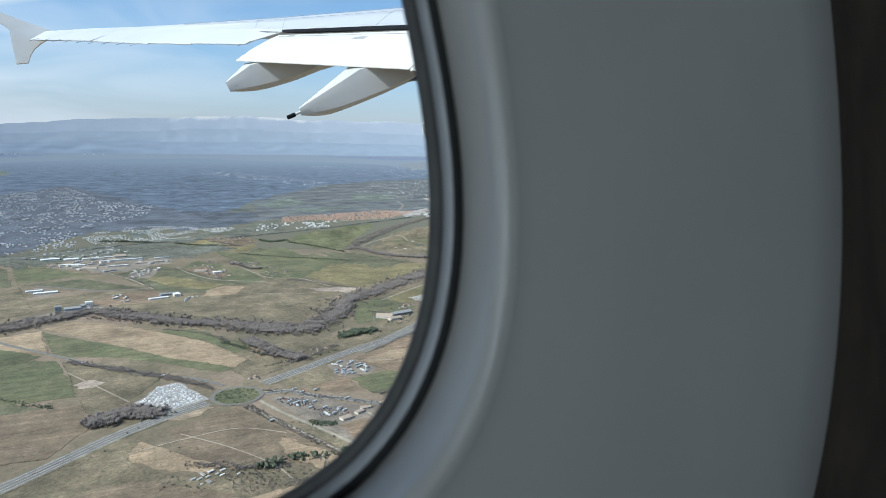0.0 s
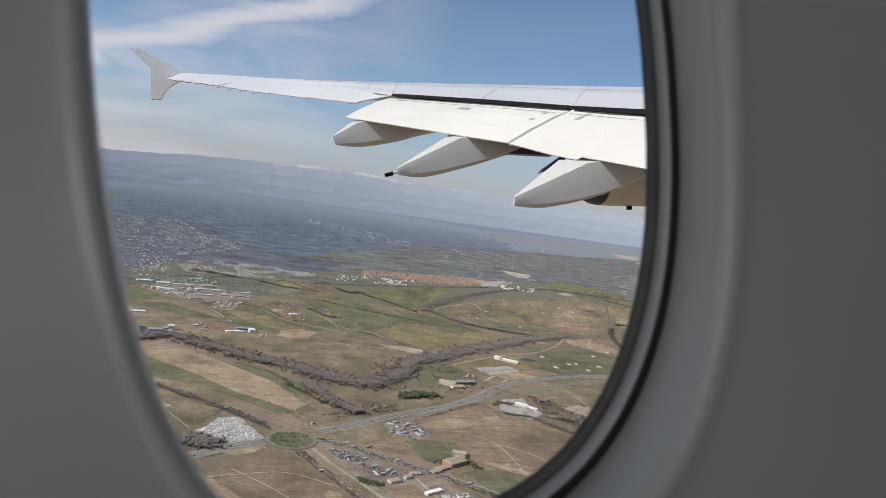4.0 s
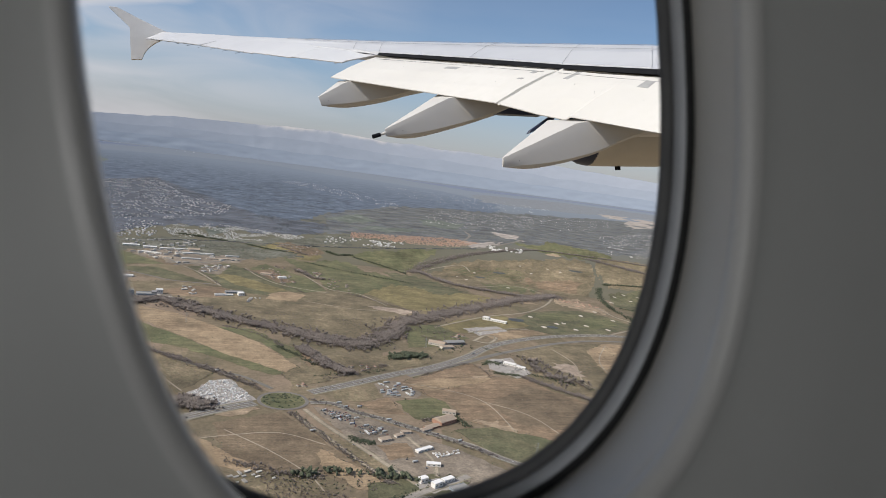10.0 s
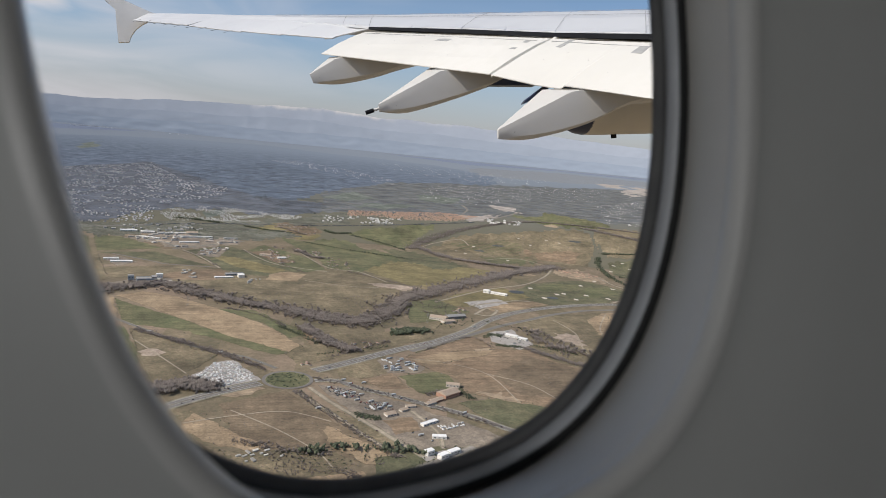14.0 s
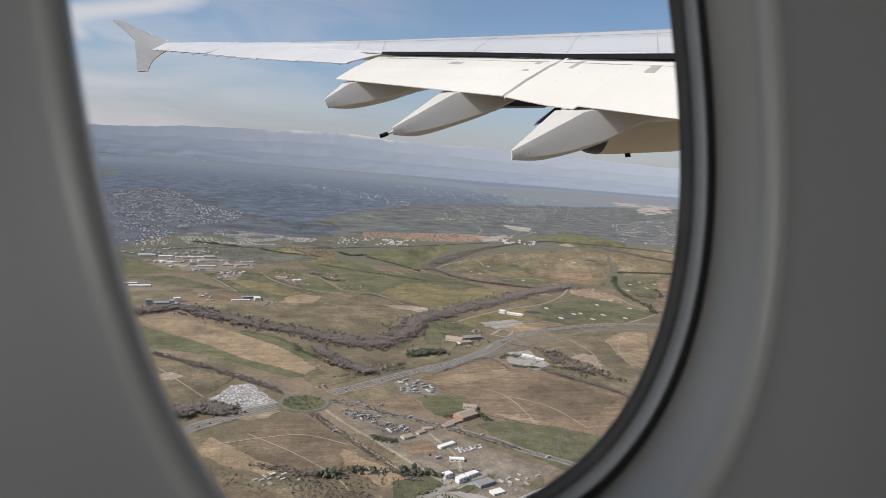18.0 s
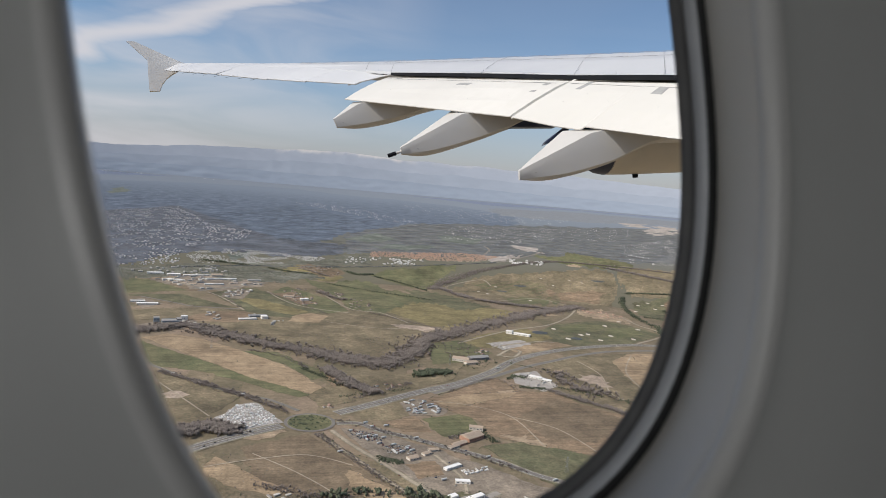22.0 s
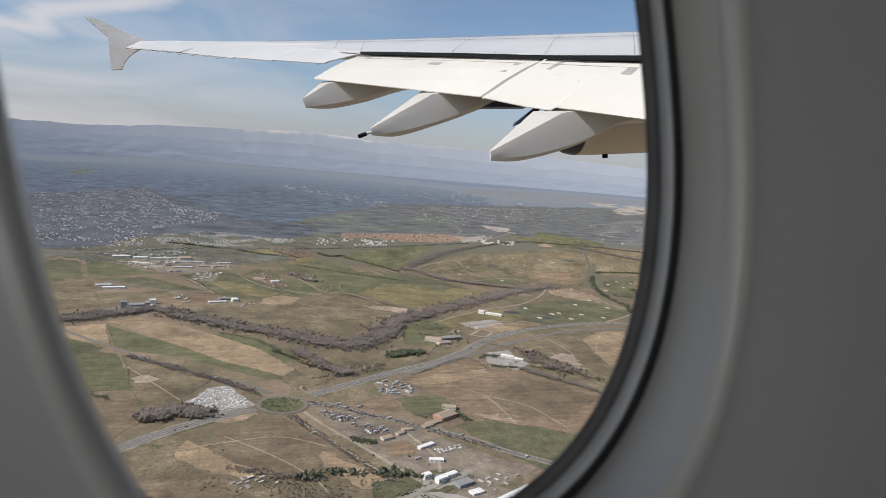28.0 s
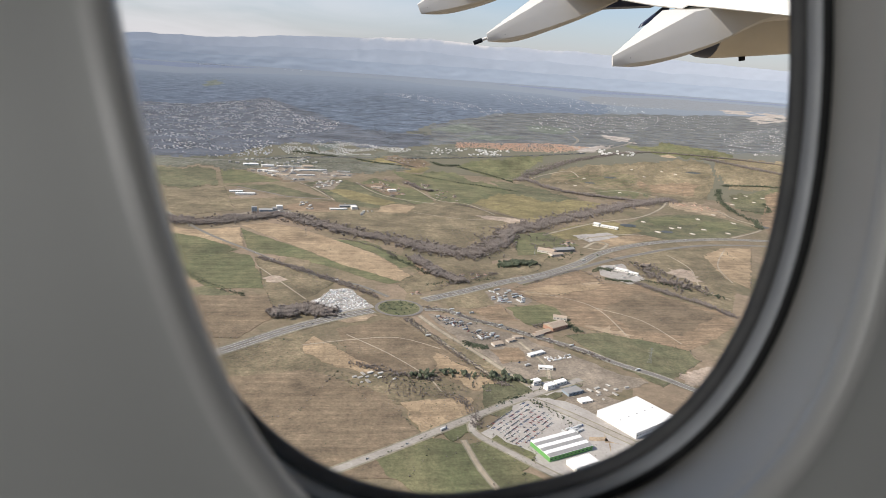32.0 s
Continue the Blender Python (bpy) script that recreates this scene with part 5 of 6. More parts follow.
# the open land: fields and meadows
field('olive', [(-392, 2343), (-41, 2578), (353, 2606), (1023, 2560), (635, 2146), (443, 1901), (205, 1911), (-8, 2065), (-192, 2261)], 'wide olive grassland on the river terrace')
field('green', [(-607, 3188), (-502, 3189), (-250, 2951), (-525, 2810)], 'green meadow below the industrial estate')
field('brown', [(-505, 3205), (-422, 3159), (-226, 2932), (-284, 2908)], 'narrow dark brown ploughed strip')
field('darkgreen', [(-518, 2773), (-316, 2840), (-82, 2577), (-236, 2595), (-445, 2750)], 'green meadow with a pale lane')
field('olive', [(-458, 2490), (-242, 2559), (-89, 2552), (-202, 2357), (-392, 2324)], 'olive pasture beside the works')
field('plough', [(-306, 2329), (-158, 2499), (-59, 2518), (3, 2443), (-70, 2327), (-198, 2322)], 'bare pinkish earth beside a long hall')
field('darkgreen', [(-207, 2897), (-44, 3069), (38, 2951), (248, 2543), (124, 2425), (13, 2445), (-65, 2560)], 'dark green meadow in long strips')
field('lime', [(-104, 2800), (-2, 2784), (192, 2548), (125, 2476), (1, 2580)], 'yellow-green grass strip')
field('green', [(48, 2969), (121, 3139), (308, 2813), (347, 2593), (255, 2523)], 'dark green crop plot')
field('plough', [(62, 2931), (142, 2991), (225, 2721), (159, 2688)], 'small brown ploughed plot')
field('tan', [(120, 2455), (191, 2526), (256, 2481), (211, 2351), (106, 2362)], 'pale straw-coloured plot')
far_patch('lime', [(70, 3730), (190, 3900), (440, 3500), (323, 3349), (210, 3570)], 'light green field between farm lanes')
far_patch('brown', [(190, 3980), (380, 4040), (470, 3620), (290, 3530)], 'grey fallow field')
far_patch('green', [(200, 3400), (322, 3330), (510, 3430), (760, 2923), (489, 2588), (356, 2630), (316, 2954)], 'green grass field')
field('lime', [(523, 3123), (686, 3090), (801, 2867), (1112, 2712), (963, 2524), (731, 2321), (628, 2354), (487, 2645)], 'large yellowish green grass field')
far_patch('green', [(600, 3640), (840, 4040), (1360, 4460), (1030, 3630), (849, 3266), (730, 3306)], 'green meadow below the main road')
far_patch('darkgreen', [(707, 3194), (827, 3174), (1030, 2790), (851, 2665), (712, 2949)], 'dark green meadow at the river bend')
far_patch('olive', [(913, 3240), (1120, 3560), (1560, 4070), (2630, 4650), (2180, 3580), (1720, 2903), (1481, 2838), (1150, 2825), (957, 2973)], 'rough grass of the upper golf course')
far_patch('green', [(1140, 3470), (1570, 3780), (1670, 3530), (1460, 3200), (1190, 3280)], 'mown green fairways')
far_patch('green', [(1198, 3113), (1510, 3120), (1368, 2887), (1168, 2870)], 'mown green fairway strip')
far_patch('plough', [(1580, 3360), (1950, 3400), (1690, 2990), (1466, 3002)], 'brown bare heath among the fairways')
far_patch('green', [(2350, 5270), (3050, 6010), (3300, 5470), (3100, 4910), (2440, 4680)], 'light green far meadow')
far_patch('sandy', [(2400, 4880), (2510, 4870), (2500, 4700), (2370, 4670)], 'bare earth strip on the meadow')
field('darkgreen', [(1023, 2279), (1189, 2449), (1355, 2528), (1513, 2553), (1583, 2388), (1598, 2294), (1355, 2130), (1143, 2066), (1043, 2129)], 'lower golf course with mown dark green fairways')
field('green', [(1166, 2384), (1300, 2473), (1434, 2470), (1342, 2341), (1172, 2290)], 'bright green fairway')
field('green', [(1432, 2418), (1551, 2412), (1521, 2299), (1336, 2203), (1292, 2257)], 'bright green fairway')
far_patch('sandy', [(1473, 2809), (1607, 2832), (1650, 2690), (1625, 2533), (1472, 2566), (1427, 2660)], 'pale earth court of the golf club')
far_patch('darkgreen', [(1920, 3090), (2270, 3310), (2520, 3300), (2050, 2740), (1805, 2607), (1750, 2739)], 'green practice ground with pale dots')
far_patch('plough', [(2190, 3140), (2510, 3230), (1686, 2182), (1588, 2219), (1736, 2502)], 'large brown ploughed field by the golf course')
field('lime', [(632, 2061), (786, 2224), (1012, 2371), (1070, 2200), (876, 2055), (752, 2028)], 'light grass beside the white hall')
field('tan', [(811, 2037), (1033, 2143), (1091, 2089), (850, 1965)], 'tan earth verge')
field('green', [(547, 2076), (676, 2130), (744, 1963), (609, 1848), (503, 1817)], 'green garden land by the country house')
field('tan', [(-335, 2079), (-270, 2137), (-157, 2072), (-45, 1949), (20, 1872), (90, 1767), (179, 1559), (147, 1532), (70, 1608), (-12, 1679), (-151, 1858)], 'pale straw-coloured stubble field beside the river trees')
field('green', [(-332, 2044), (-150, 1847), (-12, 1679), (70, 1608), (137, 1539), (92, 1532), (3, 1616), (-139, 1735), (-270, 1786)], 'green strip of young crops')
field('green', [(-44, 1942), (59, 1933), (137, 1801), (192, 1716), (141, 1661), (80, 1799)], 'narrow green strip of grass')
field('olive', [(-247, 1742), (-129, 1635), (-30, 1524), (-54, 1480), (-91, 1393), (-143, 1320), (-190, 1476)], 'dull olive pasture beside the small road')
field('sand', [(-194, 1561), (-155, 1559), (-164, 1519), (-190, 1521)], 'bare sandy patch in the pasture')
field('olive', [(121, 1534), (248, 1706), (407, 1722), (603, 1829), (522, 1666), (376, 1574), (223, 1492), (148, 1449)], 'olive land between river and motorway')
field('plough', [(177, 1699), (227, 1719), (227, 1621), (188, 1604)], 'small bare earth plot')
field('brown', [(-19, 1237), (109, 1298), (216, 1087), (276, 990), (164, 985), (114, 1029), (52, 1063), (11, 1079)], 'bare dark brown ploughed field south of the roundabout')
field('tan', [(-96, 1199), (-66, 1206), (15, 1104), (63, 1057), (45, 1040), (-10, 1058), (-72, 1118)], 'dry tan field edge')
field('olive', [(-10, 1046), (52, 1032), (134, 1048), (202, 992), (156, 917), (35, 941)], 'olive rough grass with bushes')
field('tan', [(170, 1125), (213, 1070), (283, 978), (217, 973), (164, 1063)], 'tan dry grass strip between lanes')
field('olive', [(137, 1298), (179, 1205), (236, 1148), (291, 1058), (338, 966), (288, 978), (236, 1087), (187, 1179)], 'dry grass verge between two lanes')
field('dust', [(178, 1327), (250, 1315), (310, 1246), (421, 1137), (486, 1051), (542, 1001), (441, 951), (336, 960), (280, 1076), (228, 1170)], 'dusty grey earth lot of a lorry yard')
field('plough', [(277, 1140), (340, 1151), (341, 1090), (290, 1076)], 'bare tan earth by the workshops')
field('olive', [(225, 1438), (335, 1511), (343, 1395), (285, 1362), (231, 1367)], 'olive plot beside the motorway')
field('plough', [(276, 1358), (353, 1396), (371, 1295), (308, 1301)], 'small tan ploughed plot')
field('green', [(364, 1375), (481, 1408), (486, 1336), (434, 1259), (386, 1274)], 'small green meadow beside the farm building')
field('plough', [(414, 1511), (467, 1549), (652, 1699), (689, 1572), (779, 1560), (804, 1473), (893, 1368), (881, 1281), (747, 1172), (690, 1139), (601, 1196), (549, 1226), (490, 1268), (494, 1361), (452, 1414)], 'large ploughed brown field with curved furrows')
field('tan', [(418, 1486), (518, 1543), (676, 1567), (635, 1524), (476, 1449)], 'paler dry strip of the ploughed field')
field('sandy', [(595, 1566), (666, 1585), (679, 1563), (616, 1549)], 'pale earth hump in the ploughed field')
field('brown', [(592, 1371), (754, 1504), (799, 1464), (876, 1356), (717, 1217), (612, 1250)], 'darker furrowed part of the ploughed field')
field('sandy', [(514, 1268), (576, 1275), (610, 1217), (566, 1188)], 'pale bare corner of the ploughed field')
field('darkgreen', [(455, 1214), (545, 1232), (614, 1196), (692, 1139), (692, 1092), (561, 983), (538, 1023), (495, 1117)], 'dull green crop field by the road')
field('green', [(-760, 1960), (-520, 2040), (-400, 1900), (-300, 1800), (-420, 1660), (-610, 1760)], 'green crop field crossed by a lane')
field('tan', [(-620, 1740), (-440, 1640), (-330, 1510), (-440, 1400), (-600, 1540)], 'straw-coloured stubble field')
field('darkgreen', [(-430, 1380), (-320, 1490), (-240, 1420), (-200, 1290), (-300, 1200)], 'dark green crop field near the motorway')
field('olive', [(-880, 1900), (-640, 1740), (-620, 1560), (-800, 1480), (-1000, 1640)], 'olive pasture with bushes')
field('brown', [(-790, 1460), (-620, 1530), (-460, 1380), (-560, 1200), (-720, 1260)], 'dark ploughed field')
field('green', [(-540, 1180), (-450, 1370), (-320, 1190), (-390, 1050), (-480, 1060)], 'young green crop beside the motorway')
field('darkgreen', [(-1240, 2300), (-900, 2320), (-780, 2100), (-900, 1930), (-1150, 1980)], 'dark green meadow by the river')
field('tan', [(-1480, 2640), (-1180, 2720), (-980, 2520), (-1120, 2380), (-1400, 2420)], 'pale straw-coloured field')
field('green', [(-1150, 2740), (-860, 2640), (-700, 2480), (-780, 2380), (-960, 2500)], 'green field behind the river trees')
field('plough', [(-1340, 1960), (-1160, 1960), (-1010, 1680), (-1160, 1560), (-1320, 1700)], 'bare brown ploughed field')
field('olive', [(-130, 1230), (-60, 1200), (-90, 1120), (-180, 1000), (-300, 1010), (-210, 1110)], 'dry olive verge along the motorway')
field('olive', [(851, 1846), (1036, 1941), (1261, 1985), (1196, 1773), (923, 1365), (869, 1467), (820, 1581)], 'rough olive scrubland by the motorway')
field('tan', [(1251, 1984), (1371, 1993), (1089, 1550), (1066, 1639), (1134, 1879)], 'pale tan bare slope')
field('sand', [(934, 1736), (996, 1708), (978, 1602), (922, 1638)], 'bare sandy patch in rough ground')
field('sandy', [(859, 1798), (905, 1774), (899, 1722), (852, 1740)], 'bare sandy patch in rough ground')
field('sand', [(473, 2366), (537, 2362), (658, 2314), (598, 2248), (503, 2299)], 'bare sandy clearing')
field('sandy', [(1191, 2784), (1258, 2739), (1308, 2630), (1211, 2630)], 'bare sandy river bank')
field('sandy', [(-17, 1278), (50, 1330), (69, 1312), (24, 1276)], 'reddish earth apron beside the roundabout')
field('concrete', [(-36, 1477), (8, 1487), (63, 1362), (-23, 1316), (-88, 1358)], 'pale concrete ground of the container yard')
field('dust', [(335, 1486), (396, 1514), (443, 1433), (414, 1394), (343, 1395)], 'grey yard ground of a fenced depot')
field('concrete', [(720, 1727), (807, 1763), (815, 1620), (749, 1567), (696, 1641)], 'pale yard ground among trees')
field('concrete', [(766, 2098), (916, 2156), (935, 2095), (795, 2006)], 'pale ground of a low walled court')
far_patch('dust', [(-483, 3146), (-310, 3400), (16, 3317), (13, 3109), (-226, 2932)], 'grey earth of an industrial estate')
far_patch('dust', [(-650, 3490), (-420, 3700), (-80, 3790), (-180, 3530), (-540, 3390)], 'grey earth of a far industrial street')
field('dust', [(-145, 2922), (-31, 3028), (-69, 2760), (-160, 2806)], 'grey yard with sheds')
field('dust', [(-482, 2661), (-445, 2724), (-351, 2613), (-405, 2518)], 'grey yard of two long halls')
field('dust', [(-378, 2249), (-290, 2343), (-199, 2330), (-237, 2200), (-356, 2172)], 'grey works yard')

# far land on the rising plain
far_patch('forest', [(-9110, 21040), (-4670, 19700), (-3920, 24640), (-2430, 28780), (1150, 33850), (3240, 27470), (5360, 25970), (6770, 22620), (6520, 16390), (4440, 11120), (2650, 8720), (2130, 9330), (1260, 7550), (760, 6580), (510, 5660), (400, 5320), (130, 5450), (-100, 5800), (-740, 7730), (-1700, 7470), (-3160, 7310)], 'far dark pine forest on rising ground, blue-grey with painted haze')
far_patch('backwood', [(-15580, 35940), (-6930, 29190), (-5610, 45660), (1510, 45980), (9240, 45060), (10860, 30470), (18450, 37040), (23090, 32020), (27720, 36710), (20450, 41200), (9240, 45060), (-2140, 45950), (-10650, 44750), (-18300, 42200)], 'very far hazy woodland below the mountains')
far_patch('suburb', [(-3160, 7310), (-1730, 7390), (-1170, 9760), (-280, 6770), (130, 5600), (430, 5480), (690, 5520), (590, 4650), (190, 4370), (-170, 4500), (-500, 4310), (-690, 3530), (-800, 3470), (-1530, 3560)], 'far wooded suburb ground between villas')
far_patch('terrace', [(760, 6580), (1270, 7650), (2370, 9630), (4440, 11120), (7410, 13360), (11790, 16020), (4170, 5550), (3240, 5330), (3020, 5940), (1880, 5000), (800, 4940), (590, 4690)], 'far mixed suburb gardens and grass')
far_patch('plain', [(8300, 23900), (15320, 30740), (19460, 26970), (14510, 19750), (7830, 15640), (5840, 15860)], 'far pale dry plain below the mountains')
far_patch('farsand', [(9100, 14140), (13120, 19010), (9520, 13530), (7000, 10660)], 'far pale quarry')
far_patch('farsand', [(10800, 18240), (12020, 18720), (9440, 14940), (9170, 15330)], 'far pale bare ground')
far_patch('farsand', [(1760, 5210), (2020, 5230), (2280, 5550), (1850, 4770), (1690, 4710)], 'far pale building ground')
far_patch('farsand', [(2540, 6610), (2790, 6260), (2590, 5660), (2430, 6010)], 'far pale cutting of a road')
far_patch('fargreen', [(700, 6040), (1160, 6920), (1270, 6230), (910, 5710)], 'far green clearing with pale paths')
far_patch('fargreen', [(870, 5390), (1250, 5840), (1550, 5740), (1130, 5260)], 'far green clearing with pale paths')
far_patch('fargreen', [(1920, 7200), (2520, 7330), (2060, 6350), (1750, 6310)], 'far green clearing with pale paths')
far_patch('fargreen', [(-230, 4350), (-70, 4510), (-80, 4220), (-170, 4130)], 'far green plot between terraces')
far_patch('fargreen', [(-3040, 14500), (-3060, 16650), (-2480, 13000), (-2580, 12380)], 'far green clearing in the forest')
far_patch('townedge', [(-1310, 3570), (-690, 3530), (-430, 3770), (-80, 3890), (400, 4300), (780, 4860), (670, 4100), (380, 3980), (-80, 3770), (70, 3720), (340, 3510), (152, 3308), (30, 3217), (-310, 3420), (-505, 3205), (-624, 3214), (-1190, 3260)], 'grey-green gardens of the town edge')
far_patch('darkgreen', [(-1180, 3230), (-611, 3151), (-532, 2821), (-636, 2628), (-1037, 2845)], 'dark green meadow near the town')
field('olive', [(-1015, 2786), (-631, 2606), (-507, 2738), (-395, 2296), (-531, 2210), (-851, 2345)], 'olive pasture beyond the river')
field('tan', [(-690, 2139), (-480, 2007), (-337, 2057), (-283, 1800), (-430, 1921), (-656, 2038)], 'dry straw-coloured field')
field('green', [(-533, 1903), (-391, 1812), (-260, 1745), (-190, 1476), (-312, 1469), (-496, 1697)], 'green meadow by the lane')
field('brown', [(-434, 1461), (-300, 1418), (-175, 1434), (-143, 1314), (-202, 1183), (-323, 1184)], 'dark brown ploughed field')
field('olive', [(-281, 1043), (-197, 1117), (-95, 1187), (-72, 1113), (-10, 1050), (-75, 889), (-200, 899)], 'olive rough grass below the motorway')
far_patch('olive', [(2790, 4820), (3790, 4910), (2620, 3330), (2040, 3290), (2340, 3850)], 'far rough grassland beyond the golf course')

# roads
road([(-357, 1013), (-288, 1065), (-202, 1142), (-108, 1232), (-22, 1296), (59, 1343)], 26, 'motorway', 'grey asphalt motorway with pale lane lines', 1)
road([(179, 1414), (274, 1475), (403, 1562), (530, 1637), (666, 1749), (771, 1862), (912, 1966), (1090, 2050), (1304, 2106), (1475, 2108), (1735, 2081), (2100, 2009)], 26, 'motorway', 'grey asphalt motorway curving away with pale lane lines', 1)
road([(438, 1551), (649, 1698), (783, 1796), (925, 1880), (1066, 1959), (1255, 2021), (1540, 2023), (1988, 1950)], 14, 'slip_road', 'narrow grey slip road beside the motorway', 0)
road([(173, 1352), (221, 1350), (263, 1303), (319, 1264), (376, 1215), (459, 1146), (514, 1078), (571, 1026), (631, 949)], 15, 'main_road', 'grey two-lane road with pale edges', 1)
road([(158, 1314), (193, 1232), (236, 1150), (276, 1070), (316, 988)], 7, 'lane', 'pale grey country lane', 0)
road([(126, 1298), (187, 1179), (234, 1076), (281, 990)], 5, 'lane', 'pale grey country lane', 0)
road([(-654, 2314), (-431, 1984), (-263, 1787), (-128, 1631), (-34, 1548), (33, 1508), (97, 1432)], 8, 'lane', 'grey tree-lined country lane', 0)
road([(-460, 2756), (-311, 2639), (-240, 2582), (-71, 2558)], 8, 'lane', 'pale concrete lane across meadows', 0)
road([(-217, 2907), (-134, 2750), (-56, 2540)], 7, 'lane', 'pale farm lane across meadows', 0)
road([(31, 2977), (85, 2802), (175, 2645), (346, 2548)], 5, 'lane', 'pale farm lane across meadows', 0)
road([(259, 3036), (357, 2642), (475, 2573), (553, 2385)], 5, 'lane', 'pale farm lane across meadows', 0)
road([(-451, 3197), (-325, 3105), (-244, 2954)], 11, 'lane', 'pale access street of the estate', 0)
road([(-258, 2919), (-106, 3074), (30, 3217)], 11, 'lane', 'pale access street of the estate', 0)
road([(-1310, 3570), (-680, 3480), (-410, 3640), (-80, 3790), (370, 3930), (910, 4180), (1730, 4700), (2080, 5110), (2650, 5880)], 16, 'main_road', 'far grey main road below the town', 0)
road([(2140, 6190), (2040, 5740), (1820, 5250)], 14, 'lane', 'pale far road', 0)
road([(920, 3280), (1060, 3480), (1280, 3690), (1260, 3460)], 7, 'path', 'pale golf course path', 0)
road([(1473, 2823), (1327, 2612), (1149, 2430), (928, 2306), (660, 2088)], 7, 'path', 'pale track along the river trees', 0)
road([(1619, 2646), (1603, 2474), (1625, 2376), (1584, 2273), (1382, 2134)], 7, 'path', 'pale winding golf course path', 0)
road([(766, 2038), (843, 2080), (973, 2133), (1038, 2128)], 7, 'lane', 'pale lane to the white hall', 0)
road([(748, 1930), (817, 2009), (851, 1993), (798, 1917), (758, 1931)], 7, 'lane', 'loop of a slip road', 0)
road([(-80, 1153), (13, 1181), (104, 1192), (182, 1141)], 3, 'track', 'pale dirt track through the field', 0)
road([(3, 1206), (81, 1118), (141, 1028), (162, 967)], 3, 'track', 'pale dirt track through the field', 0)
road([(582, 1381), (663, 1302), (694, 1173)], 3, 'track', 'faint farm track across ploughland', 0)
road([(410, 1494), (496, 1466), (582, 1381), (591, 1202)], 3, 'track', 'faint farm track across ploughland', 0)
road([(1004, 1877), (1005, 1726), (941, 1542), (976, 1455)], 4, 'track', 'pale dirt track on rough ground', 0)
road([(1254, 1963), (1116, 1765), (1064, 1598)], 4, 'track', 'pale dirt track on rough ground', 0)
road([(-233, 1657), (-152, 1516), (-89, 1404)], 4, 'track', 'pale dirt track in the pasture', 0)
road([(346, 1177), (370, 1078), (361, 1013)], 5, 'track', 'pale dirt track through the yard', 0)
road([(243, 2368), (398, 2294), (501, 2289)], 4, 'track', 'pale dirt track on grassland', 0)
road([(946, 2984), (1115, 2966), (1373, 3078), (1464, 2929)], 5, 'path', 'pale golf course path', 0)
roundabout(117, 1360, 54)

# trees
belt([(-636, 2152), (-473, 2100), (-355, 2165), (-242, 2240), (-149, 2172), (-59, 2091), (60, 1999), (157, 1936), (248, 1850), (328, 1831)], 99, 3000, 'bare', 'belt of bare grey-brown riverside trees')
belt([(221, 1901), (342, 1815), (445, 1908), (517, 2056), (624, 2185), (895, 2414), (1181, 2658), (1489, 2853)], 106, 4050, 'bare', 'belt of bare purple-brown riverside trees')
belt([(850, 3233), (1110, 3660), (1520, 4240), (2260, 4940), (2770, 4910), (3160, 4660), (3380, 4440), (4110, 4150)], 96, 1650, 'bare', 'far belt of bare trees round the golf course')
belt([(910, 3290), (983, 3011), (1141, 2876), (1336, 2785)], 54, 630, 'bare', 'bare trees along the river bend')
belt([(2720, 4720), (2830, 4160), (2950, 3850)], 144, 750, 'bare', 'far grey woodland')
belt([(-234, 1728), (-101, 1606), (18, 1492), (64, 1431)], 22, 495, 'bare', 'row of bare roadside trees')
belt([(-135, 1308), (-94, 1339), (-36, 1319)], 48, 630, 'bare', 'thicket of bare grey trees')
belt([(775, 1569), (817, 1499), (876, 1426), (906, 1342)], 26, 450, 'bare', 'bare scrub along a ditch')
belt([(-1500, 2260), (-1260, 2340), (-1060, 2370), (-860, 2260), (-720, 2160), (-620, 2150)], 95, 2600, 'bare', 'belt of bare grey-brown riverside trees')
belt([(-620, 1750), (-450, 1650), (-320, 1500), (-230, 1425)], 12, 160, 'pine', 'dark green trees along a field edge')
belt([(-800, 1470), (-610, 1550), (-450, 1390), (-310, 1195)], 14, 260, 'bare', 'bare trees along a field edge')
town([(-560, 1330), (-470, 1400), (-400, 1330), (-480, 1250)], 16, 'villa', 1.3, 'small group of farm houses with tiled roofs')
town([(-900, 1960), (-800, 2040), (-730, 1980), (-840, 1900)], 18, 'villa', 1.35, 'small group of farm houses with tiled roofs')
belt([(207, 1532), (286, 1554), (388, 1592)], 19, 54, 'pine', 'dark trees round the houses by the motorway')
belt([(128, 1024), (208, 1033), (304, 1004)], 35, 33, 'pine', 'dark bushes among rough ground')
belt([(16, 1073), (96, 1033), (167, 1011)], 22, 90, 'bare', 'bare bushes along a track')
belt([(766, 1646), (832, 1582), (895, 1521), (960, 1471)], 29, 63, 'pine', 'scattered dark trees by a lane')
belt([(756, 1847), (824, 1783), (899, 1722)], 16, 45, 'pine', 'dark trees round a roadside yard')
belt([(871, 1741), (859, 1584), (928, 1518)], 96, 135, 'bare', 'scattered grey scrub')
belt([(184, 1752), (238, 1622), (286, 1554)], 42, 495, 'bare', 'bare trees between the plots')
belt([(226, 1512), (286, 1554), (389, 1635)], 19, 180, 'bare', 'bare trees beside the motorway')
belt([(124, 1761), (159, 1712), (209, 1620)], 14, 135, 'pine', 'dark hedge trees')
belt([(432, 1704), (480, 1725), (524, 1734)], 32, 165, 'pine', 'clump of dark green pines')
belt([(703, 1607), (728, 1594), (757, 1591)], 18, 90, 'pine', 'dark green trees round a compound')
belt([(691, 1681), (724, 1705), (739, 1685)], 19, 75, 'pine', 'dark green trees of a yard')
